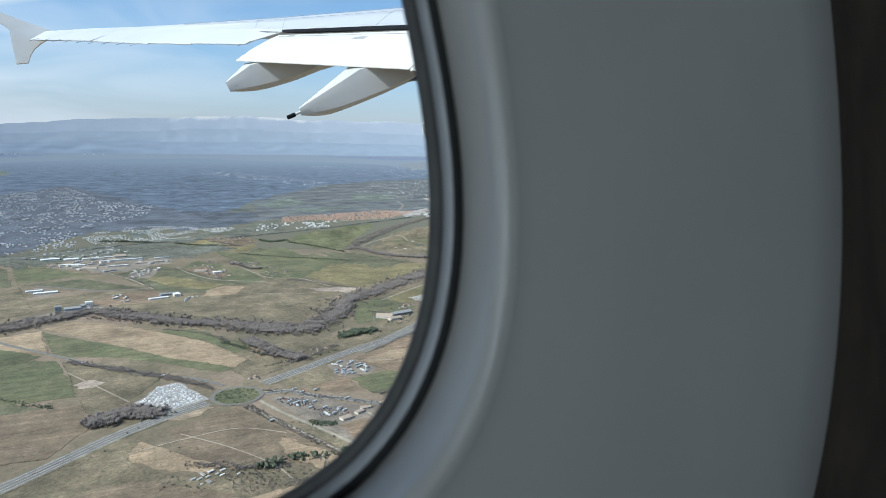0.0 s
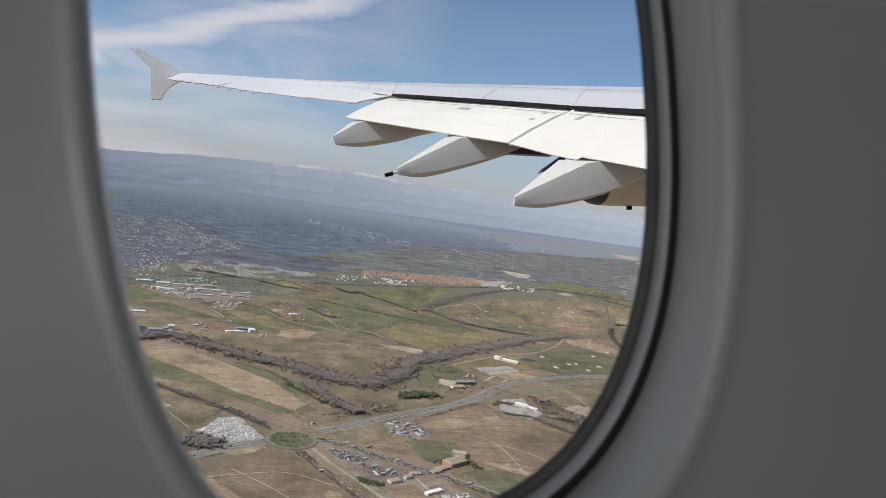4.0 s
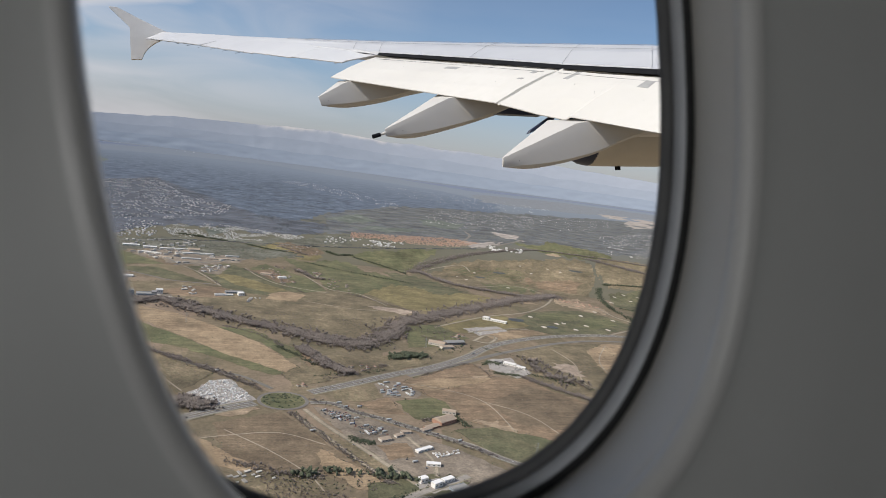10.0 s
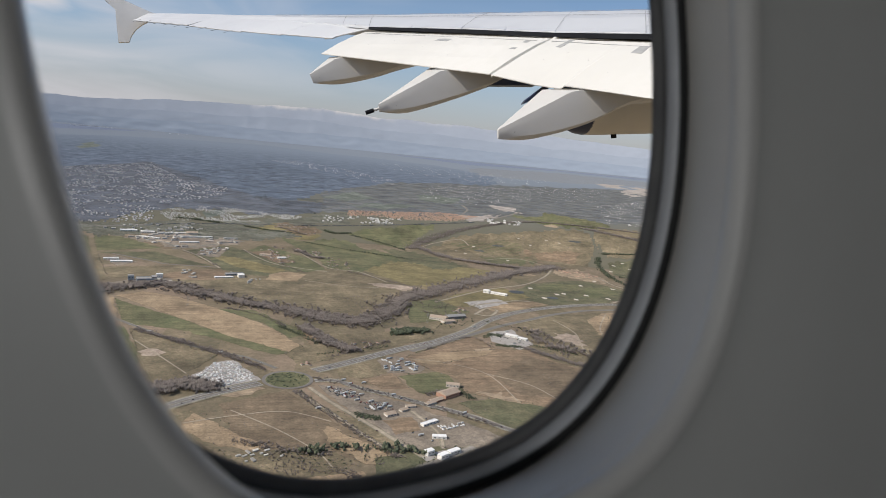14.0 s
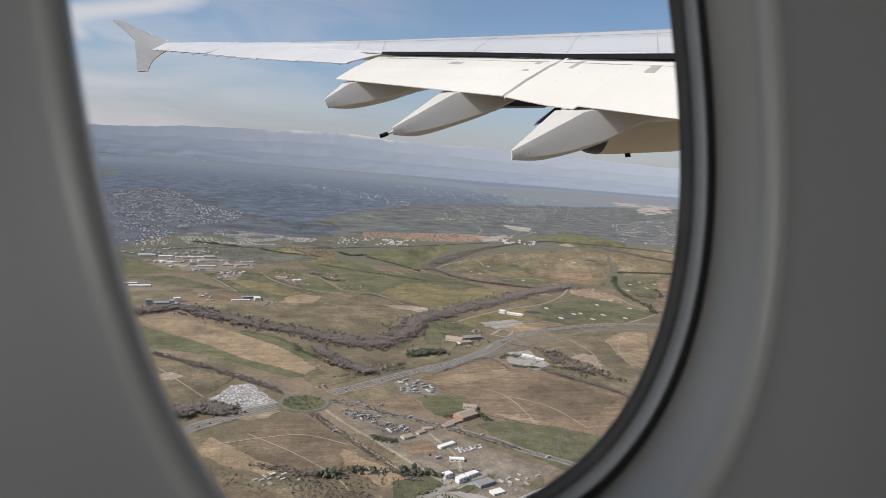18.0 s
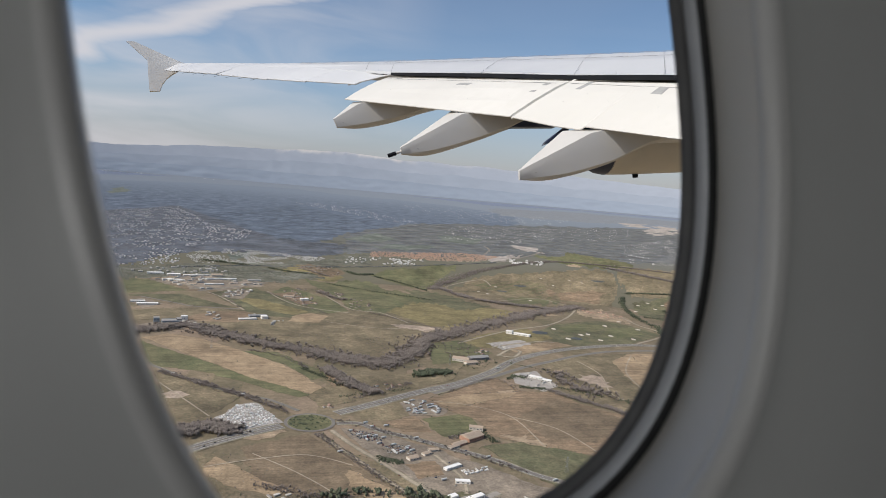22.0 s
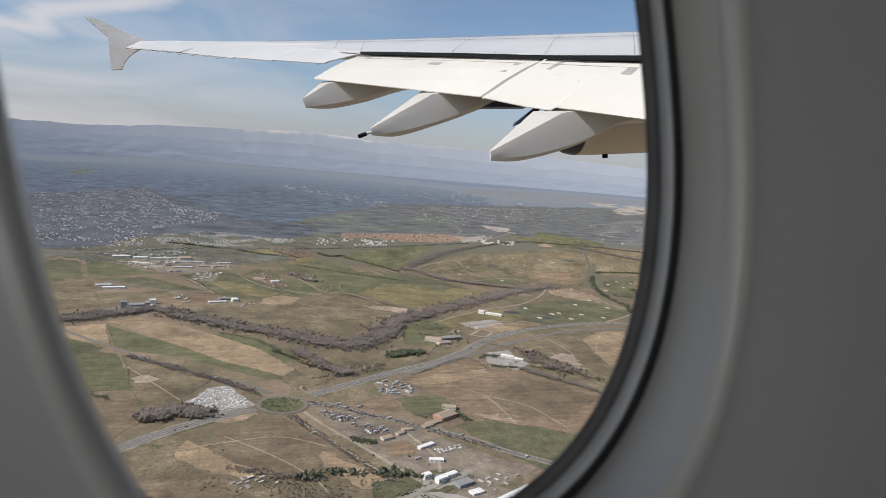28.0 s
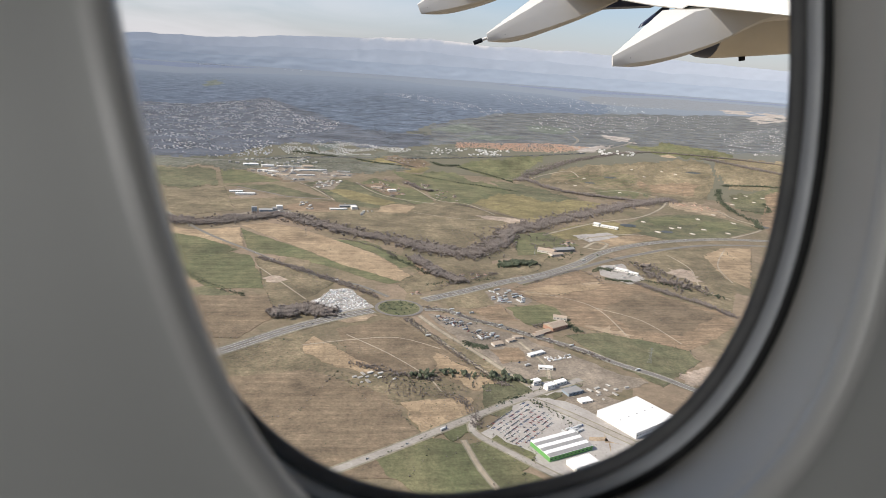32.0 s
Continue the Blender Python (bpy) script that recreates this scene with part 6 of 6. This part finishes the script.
belt([(481, 1287), (483, 1262), (490, 1238)], 14, 60, 'pine', 'dark trees beside the farm')
belt([(404, 1261), (424, 1268), (440, 1277)], 13, 45, 'bare', 'bare bushes by the farm')
belt([(239, 1170), (253, 1157), (268, 1147)], 18, 90, 'pine', 'dark garden trees')
belt([(610, 3600), (720, 3410), (814, 3169)], 14, 120, 'pine', 'row of dark far trees')
belt([(480, 3750), (520, 3640), (610, 3680)], 42, 135, 'pine', 'clump of dark far trees')
belt([(1970, 3240), (1772, 2876), (1682, 2602), (1662, 2434), (1598, 2294)], 35, 300, 'pine', 'dark row of golf course trees')
belt([(2080, 3380), (2300, 3410), (2590, 3390)], 38, 255, 'pine', 'dark far trees behind the golf course')
belt([(1980, 2850), (1867, 2644), (1751, 2665)], 13, 75, 'pine', 'dark trees round the practice ground')
belt([(40, 3740), (160, 3630), (340, 3550)], 22, 165, 'pine', 'dark trees along a far lane')
belt([(230, 3760), (310, 3620), (350, 3540)], 16, 90, 'bare', 'bare far hedge')
belt([(259, 3036), (310, 2881), (354, 2828)], 42, 120, 'bare', 'bare bushes of a hamlet')
belt([(-410, 3620), (-80, 3790), (370, 3900), (900, 4150), (1720, 4660)], 26, 630, 'pine', 'dark trees along the far main road')
belt([(-330, 3940), (-210, 3890), (-80, 3810)], 38, 180, 'pine', 'dark trees between terraces')
wood([(60, 1027), (115, 1049), (206, 1025), (276, 990), (192, 931), (76, 955)], 195, 'bare', 'bare bushes and small trees on rough grass', 0.55)
wood([(78, 1036), (206, 1025), (257, 991), (160, 950)], 34, 'pine', 'dark bushes on rough grass', 0.5)
wood([(221, 2108), (500, 2178), (452, 2038), (209, 1964)], 78, 'bare', 'bare bushes on the grassland', 0.6)
wood([(5, 2310), (371, 2400), (288, 2046), (77, 2081)], 65, 'bare', 'scattered bushes of the river terrace', 0.6)
wood([(1080, 3450), (2630, 4560), (2110, 3460), (1497, 2869), (1043, 3016)], 429, 'bare', 'scattered bare golf course trees', 0.8)
wood([(1080, 3450), (2630, 4560), (2110, 3460), (1497, 2869), (1043, 3016)], 117, 'pine', 'scattered dark golf course trees', 0.8)
wood([(1027, 2262), (1485, 2514), (1582, 2310), (1152, 2083)], 91, 'pine', 'scattered golf course trees near the motorway', 0.6)
wood([(898, 1864), (1242, 1961), (921, 1392), (835, 1536)], 182, 'bare', 'scrub dots on rough ground', 0.35)
wood([(552, 2055), (688, 2116), (712, 1938), (585, 1827)], 117, 'bare', 'bare garden trees by the country house', 0.8)
wood([(585, 1827), (732, 1941), (717, 1843), (612, 1743)], 52, 'pine', 'dark garden trees by the country house', 0.8)
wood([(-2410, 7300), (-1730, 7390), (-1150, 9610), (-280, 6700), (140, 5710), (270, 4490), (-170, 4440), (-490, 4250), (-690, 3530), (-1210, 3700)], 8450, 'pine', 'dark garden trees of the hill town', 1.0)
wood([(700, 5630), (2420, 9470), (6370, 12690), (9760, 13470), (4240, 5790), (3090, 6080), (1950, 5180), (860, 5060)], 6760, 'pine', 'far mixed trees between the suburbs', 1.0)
wood([(-560, 3400), (-330, 3620), (110, 3780), (350, 3730), (43, 3330), (-461, 3227)], 182, 'pine', 'dark trees of the town edge', 0.8)
wood([(1680, 4210), (2700, 4500), (3310, 4490), (2720, 3670), (2250, 3660)], 338, 'bare', 'scattered bare trees beyond the golf course', 0.8)
belt([(31, 2948), (134, 2754), (254, 2512)], 11, 105, 'bare', 'bare hedge along a farm lane')
belt([(-206, 2883), (-123, 2741), (-61, 2561)], 11, 90, 'bare', 'bare hedge along a farm lane')
belt([(439, 2563), (550, 2424), (653, 2295)], 19, 165, 'bare', 'bare bushes above the clearing')
belt([(317, 3274), (518, 3090), (772, 2912)], 10, 90, 'pine', 'dark hedge between two fields')
belt([(132, 1772), (74, 1880), (-21, 1953)], 10, 105, 'bare', 'bare bushes at a field edge')
belt([(477, 1558), (641, 1677), (677, 1572)], 8, 75, 'bare', 'low bushes at the edge of the ploughland')
belt([(178, 1369), (250, 1315), (373, 1215), (497, 1093)], 6, 180, 'bare', 'low bushes along the main road')
belt([(131, 1289), (202, 1134), (276, 990)], 8, 225, 'bare', 'low bushes between the lanes')
wood([(68, 3037), (420, 3180), (440, 2575), (168, 2499)], 78, 'pine', 'dark bushes of farm gardens', 0.6)
wood([(-650, 3490), (370, 3930), (340, 3510), (-456, 3195)], 195, 'pine', 'dark garden trees of the town edge', 0.8)
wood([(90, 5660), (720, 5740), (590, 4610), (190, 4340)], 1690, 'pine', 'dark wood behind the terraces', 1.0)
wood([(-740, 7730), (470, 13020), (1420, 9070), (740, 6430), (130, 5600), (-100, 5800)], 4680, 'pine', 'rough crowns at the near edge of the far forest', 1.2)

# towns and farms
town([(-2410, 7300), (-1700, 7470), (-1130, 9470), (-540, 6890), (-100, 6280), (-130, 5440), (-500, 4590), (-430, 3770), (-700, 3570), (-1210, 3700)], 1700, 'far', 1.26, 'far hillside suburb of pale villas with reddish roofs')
town([(-500, 4310), (-290, 4620), (-30, 4610), (410, 4370), (280, 4030), (-80, 3890), (-350, 3820)], 820, 'white', 0.74, 'far rows of white terraced houses', 0.12)
town([(510, 14230), (1280, 14990), (1940, 12540), (2300, 10000), (1950, 8500), (1560, 9990), (970, 12500)], 190, 'far', 1.22, 'far white houses at the forest edge')
town([(800, 4980), (1080, 5030), (1630, 5280), (1920, 5130), (1570, 4650), (1150, 4560), (970, 4660), (740, 4590)], 760, 'orange', 1.15, 'far housing estate with orange tile roofs', 0.3)
town([(2770, 9450), (5120, 11120), (3680, 7770), (2300, 6320), (1880, 7020)], 240, 'far', 1.08, 'far scattered suburb houses')
town([(4100, 19810), (6620, 19050), (8310, 16600), (5570, 12110), (3490, 11570), (2980, 13140)], 130, 'far', 1.49, 'far pale houses on the plain')
town([(4490, 7590), (8230, 11240), (3830, 5130), (3260, 5270)], 220, 'far', 1.08, 'far pale houses among trees')
town([(5340, 11590), (8170, 13390), (5080, 8440), (3710, 7650)], 110, 'far', 1.08, 'far scattered farm houses')
town([(740, 4550), (1150, 4560), (1000, 4260), (680, 4160)], 40, 'white', 1.62, 'far pale houses by the main road')
town([(1910, 4940), (2230, 4920), (2090, 4650), (1820, 4630)], 16, 'white', 2.43, 'far white halls by the road')
town([(-650, 3450), (-410, 3640), (-80, 3770), (-180, 3490), (-528, 3341)], 60, 'shed', 2.29, 'far pale sheds along the main road', 0.12)
town([(-467, 3189), (-305, 3383), (16, 3299), (5, 3138), (-228, 2961), (-342, 3049)], 95, 'shed', 2.03, 'courtyards and sheds of an industrial estate', 0.42)
town([(-135, 2955), (-30, 3012), (-80, 2769), (-156, 2820)], 24, 'shed', 1.49, 'pale sheds beside a lane', 0.42)
town([(261, 3068), (370, 2974), (328, 2820), (256, 2890)], 16, 'villa', 1.22, 'brown hamlet on the grassland')
town([(43, 3122), (197, 3090), (236, 2713), (176, 2669)], 22, 'villa', 1.22, 'far farm houses along a lane')
town([(410, 3095), (517, 2911), (449, 2634), (360, 2666)], 10, 'villa', 1.08, 'small farm houses on grassland')
town([(170, 3920), (410, 3950), (430, 3560), (220, 3570)], 22, 'villa', 1.22, 'far farm houses by the main road')
town([(-196, 2488), (-39, 2513), (3, 2443), (-164, 2340)], 14, 'shed', 1.22, 'pale sheds beside a long hall')
town([(580, 4540), (730, 4480), (670, 4100), (490, 4050)], 20, 'white', 1.35, 'far white houses below the estate')
town([(43, 2356), (102, 2371), (104, 2280), (47, 2267)], 14, 'shed', 1.08, 'farm sheds on the plain')
town([(-376, 2258), (-288, 2325), (-195, 2295), (-237, 2200), (-356, 2172)], 34, 'shed', 1.22, 'pale sheds of silo works')
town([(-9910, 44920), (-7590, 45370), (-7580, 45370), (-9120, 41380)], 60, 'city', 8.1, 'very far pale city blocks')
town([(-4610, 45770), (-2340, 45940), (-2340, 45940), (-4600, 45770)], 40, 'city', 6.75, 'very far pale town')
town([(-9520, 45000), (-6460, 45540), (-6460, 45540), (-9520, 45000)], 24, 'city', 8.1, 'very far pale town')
town([(771, 2084), (912, 2147), (927, 2102), (798, 2014)], 20, 'shed', 0.74, 'rows of low pale sheds', 0.5)
town([(120, 1526), (171, 1497), (173, 1447), (130, 1464)], 12, 'villa', 0.94, 'small houses behind the roundabout')
town([(274, 1588), (362, 1652), (370, 1614), (285, 1545)], 9, 'villa', 1.01, 'small houses beside the motorway')
town([(729, 1728), (809, 1747), (812, 1640), (745, 1615)], 12, 'shed', 0.94, 'small houses and sheds of a compound')
town([(1468, 2782), (1584, 2799), (1644, 2664), (1503, 2596)], 22, 'orange', 0.94, 'tan buildings of the golf club')
town([(740, 1963), (787, 2041), (708, 1986), (599, 1878), (603, 1829)], 7, 'villa', 1.22, 'houses near the slip road')
town([(61, 1043), (95, 1011), (26, 992), (8, 1030)], 14, 'shed', 0.74, 'small sheds on rough ground')

# single buildings
building(-493, 3359, 74, 29, 6.75, 12, 'white', 'long white hall far off')
building(-406, 3329, 60, 30, 8, 12, 'white', 'white hall at the town edge')
building(-382, 3179, 94, 13, 5.25, -18, 'white', 'long white wall of sheds')
building(-302, 3346, 126, 13, 5.25, 12, 'white', 'long white wall of sheds')
building(-191, 3254, 158, 15, 6.0, 12, 'white', 'long white wall of sheds')
building(-84, 3149, 116, 13, 5.25, 12, 'tile', 'long tan row of sheds')
building(-204, 3095, 84, 13, 5.25, 12, 'white', 'long white row of sheds')
building(-310, 3079, 63, 13, 5.25, -18, 'tile', 'long tan row of sheds')
building(-211, 3354, 51, 30, 9, 12, 'tile', 'tan block of the estate')
building(-31, 3259, 63, 13, 5.25, 12, 'white', 'white row of estate sheds')
building(-445, 2639, 52, 18, 4.5, 10, 'white', 'long pale farm hall')
building(-403, 2595, 74, 22, 4.5, 10, 'white', 'long pale farm hall')
building(-327, 2297, 18, 18, 16, 10, 'blue', 'blue-grey silo tower of the works')
building(-277, 2275, 60, 33, 13, 12, 'blue', 'blue-grey tall works hall')
building(-255, 2280, 15, 21, 18, 12, 'grey', 'tall grey silo block')
building(-245, 2337, 21, 18, 15, 12, 'white', 'white tower of the silo works')
building(-3, 2431, 65, 22, 5.25, 14, 'blue', 'long blue-grey hall of a farm')
building(-38, 2373, 63, 15, 4.5, 14, 'white', 'long pale hall of a farm')
building(19, 2398, 21, 24, 10, 14, 'white', 'white end block of a long hall')
building(183, 2796, 36, 21, 6, 12, 'white', 'pale farm house on grassland')
building(118, 2854, 45, 18, 6, -10, 'tile', 'tan farm house beside a lane')
building(952, 2230, 65, 16, 6.75, -37, 'white', 'long white building beside the motorway')
building(914, 2258, 24, 21, 11, -37, 'white', 'white block beside the long hall')
building(605, 1866, 51, 27, 8, -30, 'tile', 'country house with a tiled roof')
building(667, 1886, 66, 24, 8, 15, 'grey', 'dark grey hall with sloping roof')
building(626, 1832, 39, 21, 7, 15, 'tile', 'tan country house wing')
building(446, 1256, 46, 28, 8, 30.5, 'brick', 'red-brick farm hall with a low grey roof')
building(472, 1306, 30, 15, 7, -20, 'tile', 'farm house with a tiled roof')
building(410, 1226, 36, 14, 4, 29.6, 'brick', 'low brick farm annex with a flat roof')
building(394, 1212, 24, 12, 4, 29.6, 'tile', 'low farm shed with a tiled roof')
building(365, 1118, 39, 10, 4, 28, 'white', 'long open timber shed')
building(366, 1056, 26, 10, 5, -10, 'white', 'white hut on bare ground')
building(298, 1162, 21, 14, 5, 20, 'tile', 'small tan workshop among trees')
building(348, 1198, 20, 10, 4, 10, 'tile', 'small tan house by the road')
building(330, 1182, 18, 10, 4, 30, 'tile', 'low tan workshop on bare earth')
building(776, 1689, 36, 15, 5, -40, 'white', 'pale depot building among trees')
building(798, 1659, 27, 14, 5, -40, 'white', 'low pale shed of a depot')
building(748, 1708, 21, 14, 5, -40, 'grey', 'grey house of a depot')

# yards, vehicles and pylons
yard([(-36, 1470), (6, 1480), (57, 1365), (-23, 1325), (-81, 1358)], 300, 'white', 'white stacked containers and blocks')
yard([(189, 1317), (243, 1300), (257, 1246), (204, 1266)], 170, 'truck', 'lot of parked lorries and vans')
yard([(240, 1246), (304, 1218), (311, 1185), (254, 1191)], 110, 'truck', 'lot of parked vehicles')
yard([(339, 1486), (391, 1506), (435, 1432), (416, 1405), (347, 1403)], 36, 'trailer', 'pale trailers in a fenced depot')
yard([(378, 1106), (438, 1119), (431, 1099), (383, 1087)], 26, 'white', 'stacks of timber')
vehicle(244, 1275, 24, 'truck')
vehicle(260, 1266, 24, 'truck')
vehicle(327, 1261, 24, 'truck')
vehicle(235, 1351, 24, 'truck')
vehicle(247, 1328, 24, 'truck')
vehicle(165, 1202, 24, 'truck')
vehicle(-84, 1242, 24, 'car')
vehicle(-66, 1258, 24, 'car')
vehicle(-1, 1311, 24, 'car')
vehicle(216, 1434, 24, 'car')
vehicle(311, 1493, 24, 'car')
vehicle(377, 1543, 24, 'car')
vehicle(492, 1615, 24, 'car')
vehicle(591, 1677, 24, 'car')
vehicle(695, 1780, 24, 'truck')
vehicle(825, 1900, 24, 'car')
vehicle(982, 2005, 24, 'car')
vehicle(1143, 2066, 24, 'car')
vehicle(414, 1192, 24, 'car')
vehicle(451, 1159, 24, 'truck')
vehicle(477, 1130, 24, 'car')
vehicle(502, 1090, 24, 'car')
vehicle(527, 1068, 24, 'car')
vehicle(258, 1093, 24, 'car')
vehicle(234, 1140, 24, 'car')
vehicle(208, 1141, 24, 'car')
vehicle(322, 1079, 24, 'car')
vehicle(335, 1068, 24, 'truck')
vehicle(350, 1045, 24, 'car')
vehicle(364, 1138, 24, 'car')
vehicle(380, 1132, 24, 'car')
vehicle(-187, 1695, 24, 'car')
vehicle(-129, 1635, 24, 'car')
vehicle(-73, 1583, 24, 'car')
vehicle(-8, 1526, 24, 'car')
vehicle(-210, 1716, 24, 'car')
vehicle(1278, 2102, 24, 'car')
vehicle(-231, 1744, 24, 'car')
vehicle(-198, 1703, 24, 'truck')
vehicle(-172, 1677, 24, 'car')
vehicle(-111, 1614, 24, 'car')
vehicle(-98, 1602, 24, 'car')
vehicle(-57, 1567, 24, 'car')
vehicle(-40, 1556, 24, 'car')
vehicle(-23, 1541, 24, 'truck')
vehicle(8, 1519, 24, 'car')
vehicle(28, 1504, 24, 'car')
vehicle(65, 1468, 24, 'car')
vehicle(-251, 1767, 24, 'car')
vehicle(-145, 1647, 24, 'car')
vehicle(-87, 1595, 24, 'car')
vehicle(277, 1332, 24, 'truck')
vehicle(299, 1285, 24, 'car')
vehicle(338, 1240, 24, 'car')
vehicle(484, 1120, 24, 'car')
vehicle(542, 1049, 24, 'truck')
vehicle(-158, 1664, 24, 'car')
pylon(581, 1083)
pylon(557, 1823)
pylon(-129, 1973)
bunker(1143, 2359)
bunker(1252, 2277)
bunker(1214, 2261)
bunker(1421, 2447)
bunker(1546, 2391)
bunker(1255, 2181)
bunker(1125, 2193)
bunker(1413, 2207)
bunker(1342, 2257)
bunker(1110, 3230)
bunker(1141, 3174)
bunker(1070, 3230)
bunker(1248, 3162)
bunker(1315, 3014)
bunker(1280, 3430)
bunker(1710, 3600)
bunker(1950, 3870)
bunker(1990, 3770)
bunker(1760, 3900)
bunker(1920, 2990)
bunker(2030, 3080)
bunker(1960, 2900)
bunker(1797, 2815)
bunker(2090, 3030)
bunker(1960, 2790)
bunker(1885, 2590)
bunker(1548, 2550)
pond(1049, 2284, 27)
pond(2170, 3890, 42)
pond(1260, 3280, 24)
pond(1164, 2199, 19)
pond(1642, 2340, 22)
pond(1460, 3510, 32)

# the works and fields close below the path
field('brown', [(-253, 1006), (-61, 1050), (69, 963), (122, 794), (85, 730), (-138, 746)], 'dark brown field with tractor lines')
field('tan', [(90, 933), (208, 950), (205, 899), (160, 862), (125, 808)], 'ochre ploughed field corner')
field('green', [(144, 851), (203, 893), (208, 853), (158, 818)], 'small green plot beside the road')
field('darkgreen', [(234, 992), (355, 1024), (414, 990), (256, 878), (219, 896)], 'green meadow beside the access road')
field('concrete', [(198, 834), (301, 949), (365, 934), (477, 798), (421, 734), (304, 726), (229, 771)], 'pale concrete yard of the car park')
field('green', [(136, 776), (226, 834), (272, 781), (230, 714), (157, 718)], 'green verge between access roads')
field('green', [(43, 779), (114, 834), (189, 811), (266, 725), (206, 670), (109, 677)], 'green verge between access roads')
field('sand', [(608, 1019), (701, 1067), (698, 1019), (605, 971)], 'pale sandy bare ground')
field('concrete', [(310, 992), (376, 1011), (400, 979), (339, 954)], 'pale concrete pad of a small works')
field('dust', [(365, 938), (419, 966), (528, 896), (480, 800)], 'grey earth round the warehouse')
field('sandy', [(362, 816), (394, 838), (413, 800), (384, 784)], 'tan bare earth beside the market hall')
road([(-83, 706), (-3, 757), (67, 800), (214, 896), (301, 949), (419, 1014)], 13, 'access_road', 'pale grey access road to the works', 0)
road([(301, 949), (355, 896), (419, 819), (480, 752)], 11, 'access_road', 'pale grey access road behind the car park', 0)
road([(214, 896), (192, 848), (240, 784), (296, 720)], 10, 'access_road', 'pale grey access road before the car park', 0)
road([(174, 822), (186, 749), (203, 696)], 6, 'lane', 'dirt track beside a ditch', 0)
belt([(226, 910), (304, 963), (390, 1011)], 5, 46, 'pine', 'row of small street trees')
belt([(310, 930), (346, 878), (341, 834)], 4, 20, 'pine', 'small trees of the car park')
belt([(162, 960), (186, 944), (203, 907), (203, 861)], 14, 110, 'bare', 'bare bushes along a ditch')
town([(419, 979), (480, 995), (523, 955), (419, 926)], 26, 'shed', 0.7, 'low process buildings of the works')
building(330, 995, 16, 10, 9, 24.5, 'white', 'white cubic process building')
building(350, 979, 19, 10, 9, 29.2, 'white', 'white cubic building of a plant')
building(374, 995, 24, 10, 7, 26.2, 'white', 'long white hall of a plant')
building(387, 966, 32, 19, 5, 22.0, 'blue', 'grey-blue control building of the works')
building(398, 934, 23, 14, 4, 18.5, 'white', 'white annex of the works')
building(462, 875, 99, 77, 10, 28.2, 'hall', 'very large warehouse with a bright white flat roof')
building(314, 798, 78, 45, 8, 21.3, 'stripe', 'green and white striped market hall')
building(331, 755, 41, 22, 7, 22.3, 'white', 'white hall with a flat roof')
car_park(274, 866, 43, -62, -91, -88)
yard([(318, 835), (368, 862), (371, 845), (326, 816)], 26, 'trailer', 'row of parked white trailers')
vehicle(149, 850, 35.0, 'truck')
vehicle(91, 813, 39.0, 'car')
vehicle(245, 918, 40.0, 'car')
vehicle(382, 994, 23.0, 'car')
vehicle(34, 778, 35.0, 'car')
pylon(-146, 880)

plant("hedgerow", HEDGE[0], "bare", "bare brown hedgerows between the fields", "hedge")
plant("hedgerow", HEDGE[1], "pine", "dark green hedgerows between the fields", "hedge")

# scrub strewn over the open land
for kind, count, lab in (("bare", 9000, "grey-brown scrub strewn over dry grassland"), ("pine", 2600, "dark green bushes strewn over dry grassland")):
    spots = []
    while len(spots) < count:
        r, a = 800 + 2900 * RND.random() ** 1.1, radians(RND.uniform(-38, 48))
        x, y = r * math.sin(a), r * math.cos(a)
        if noise.noise((x * .006, y * .004, 8)) + .5 * noise.noise((x * .03, y * .02, 2)) > RND.uniform(.05, .5):
            spots.append((x, y, RND.uniform(.8, 2.6)))
    plant("scrub", spots, kind, lab, "scrub")
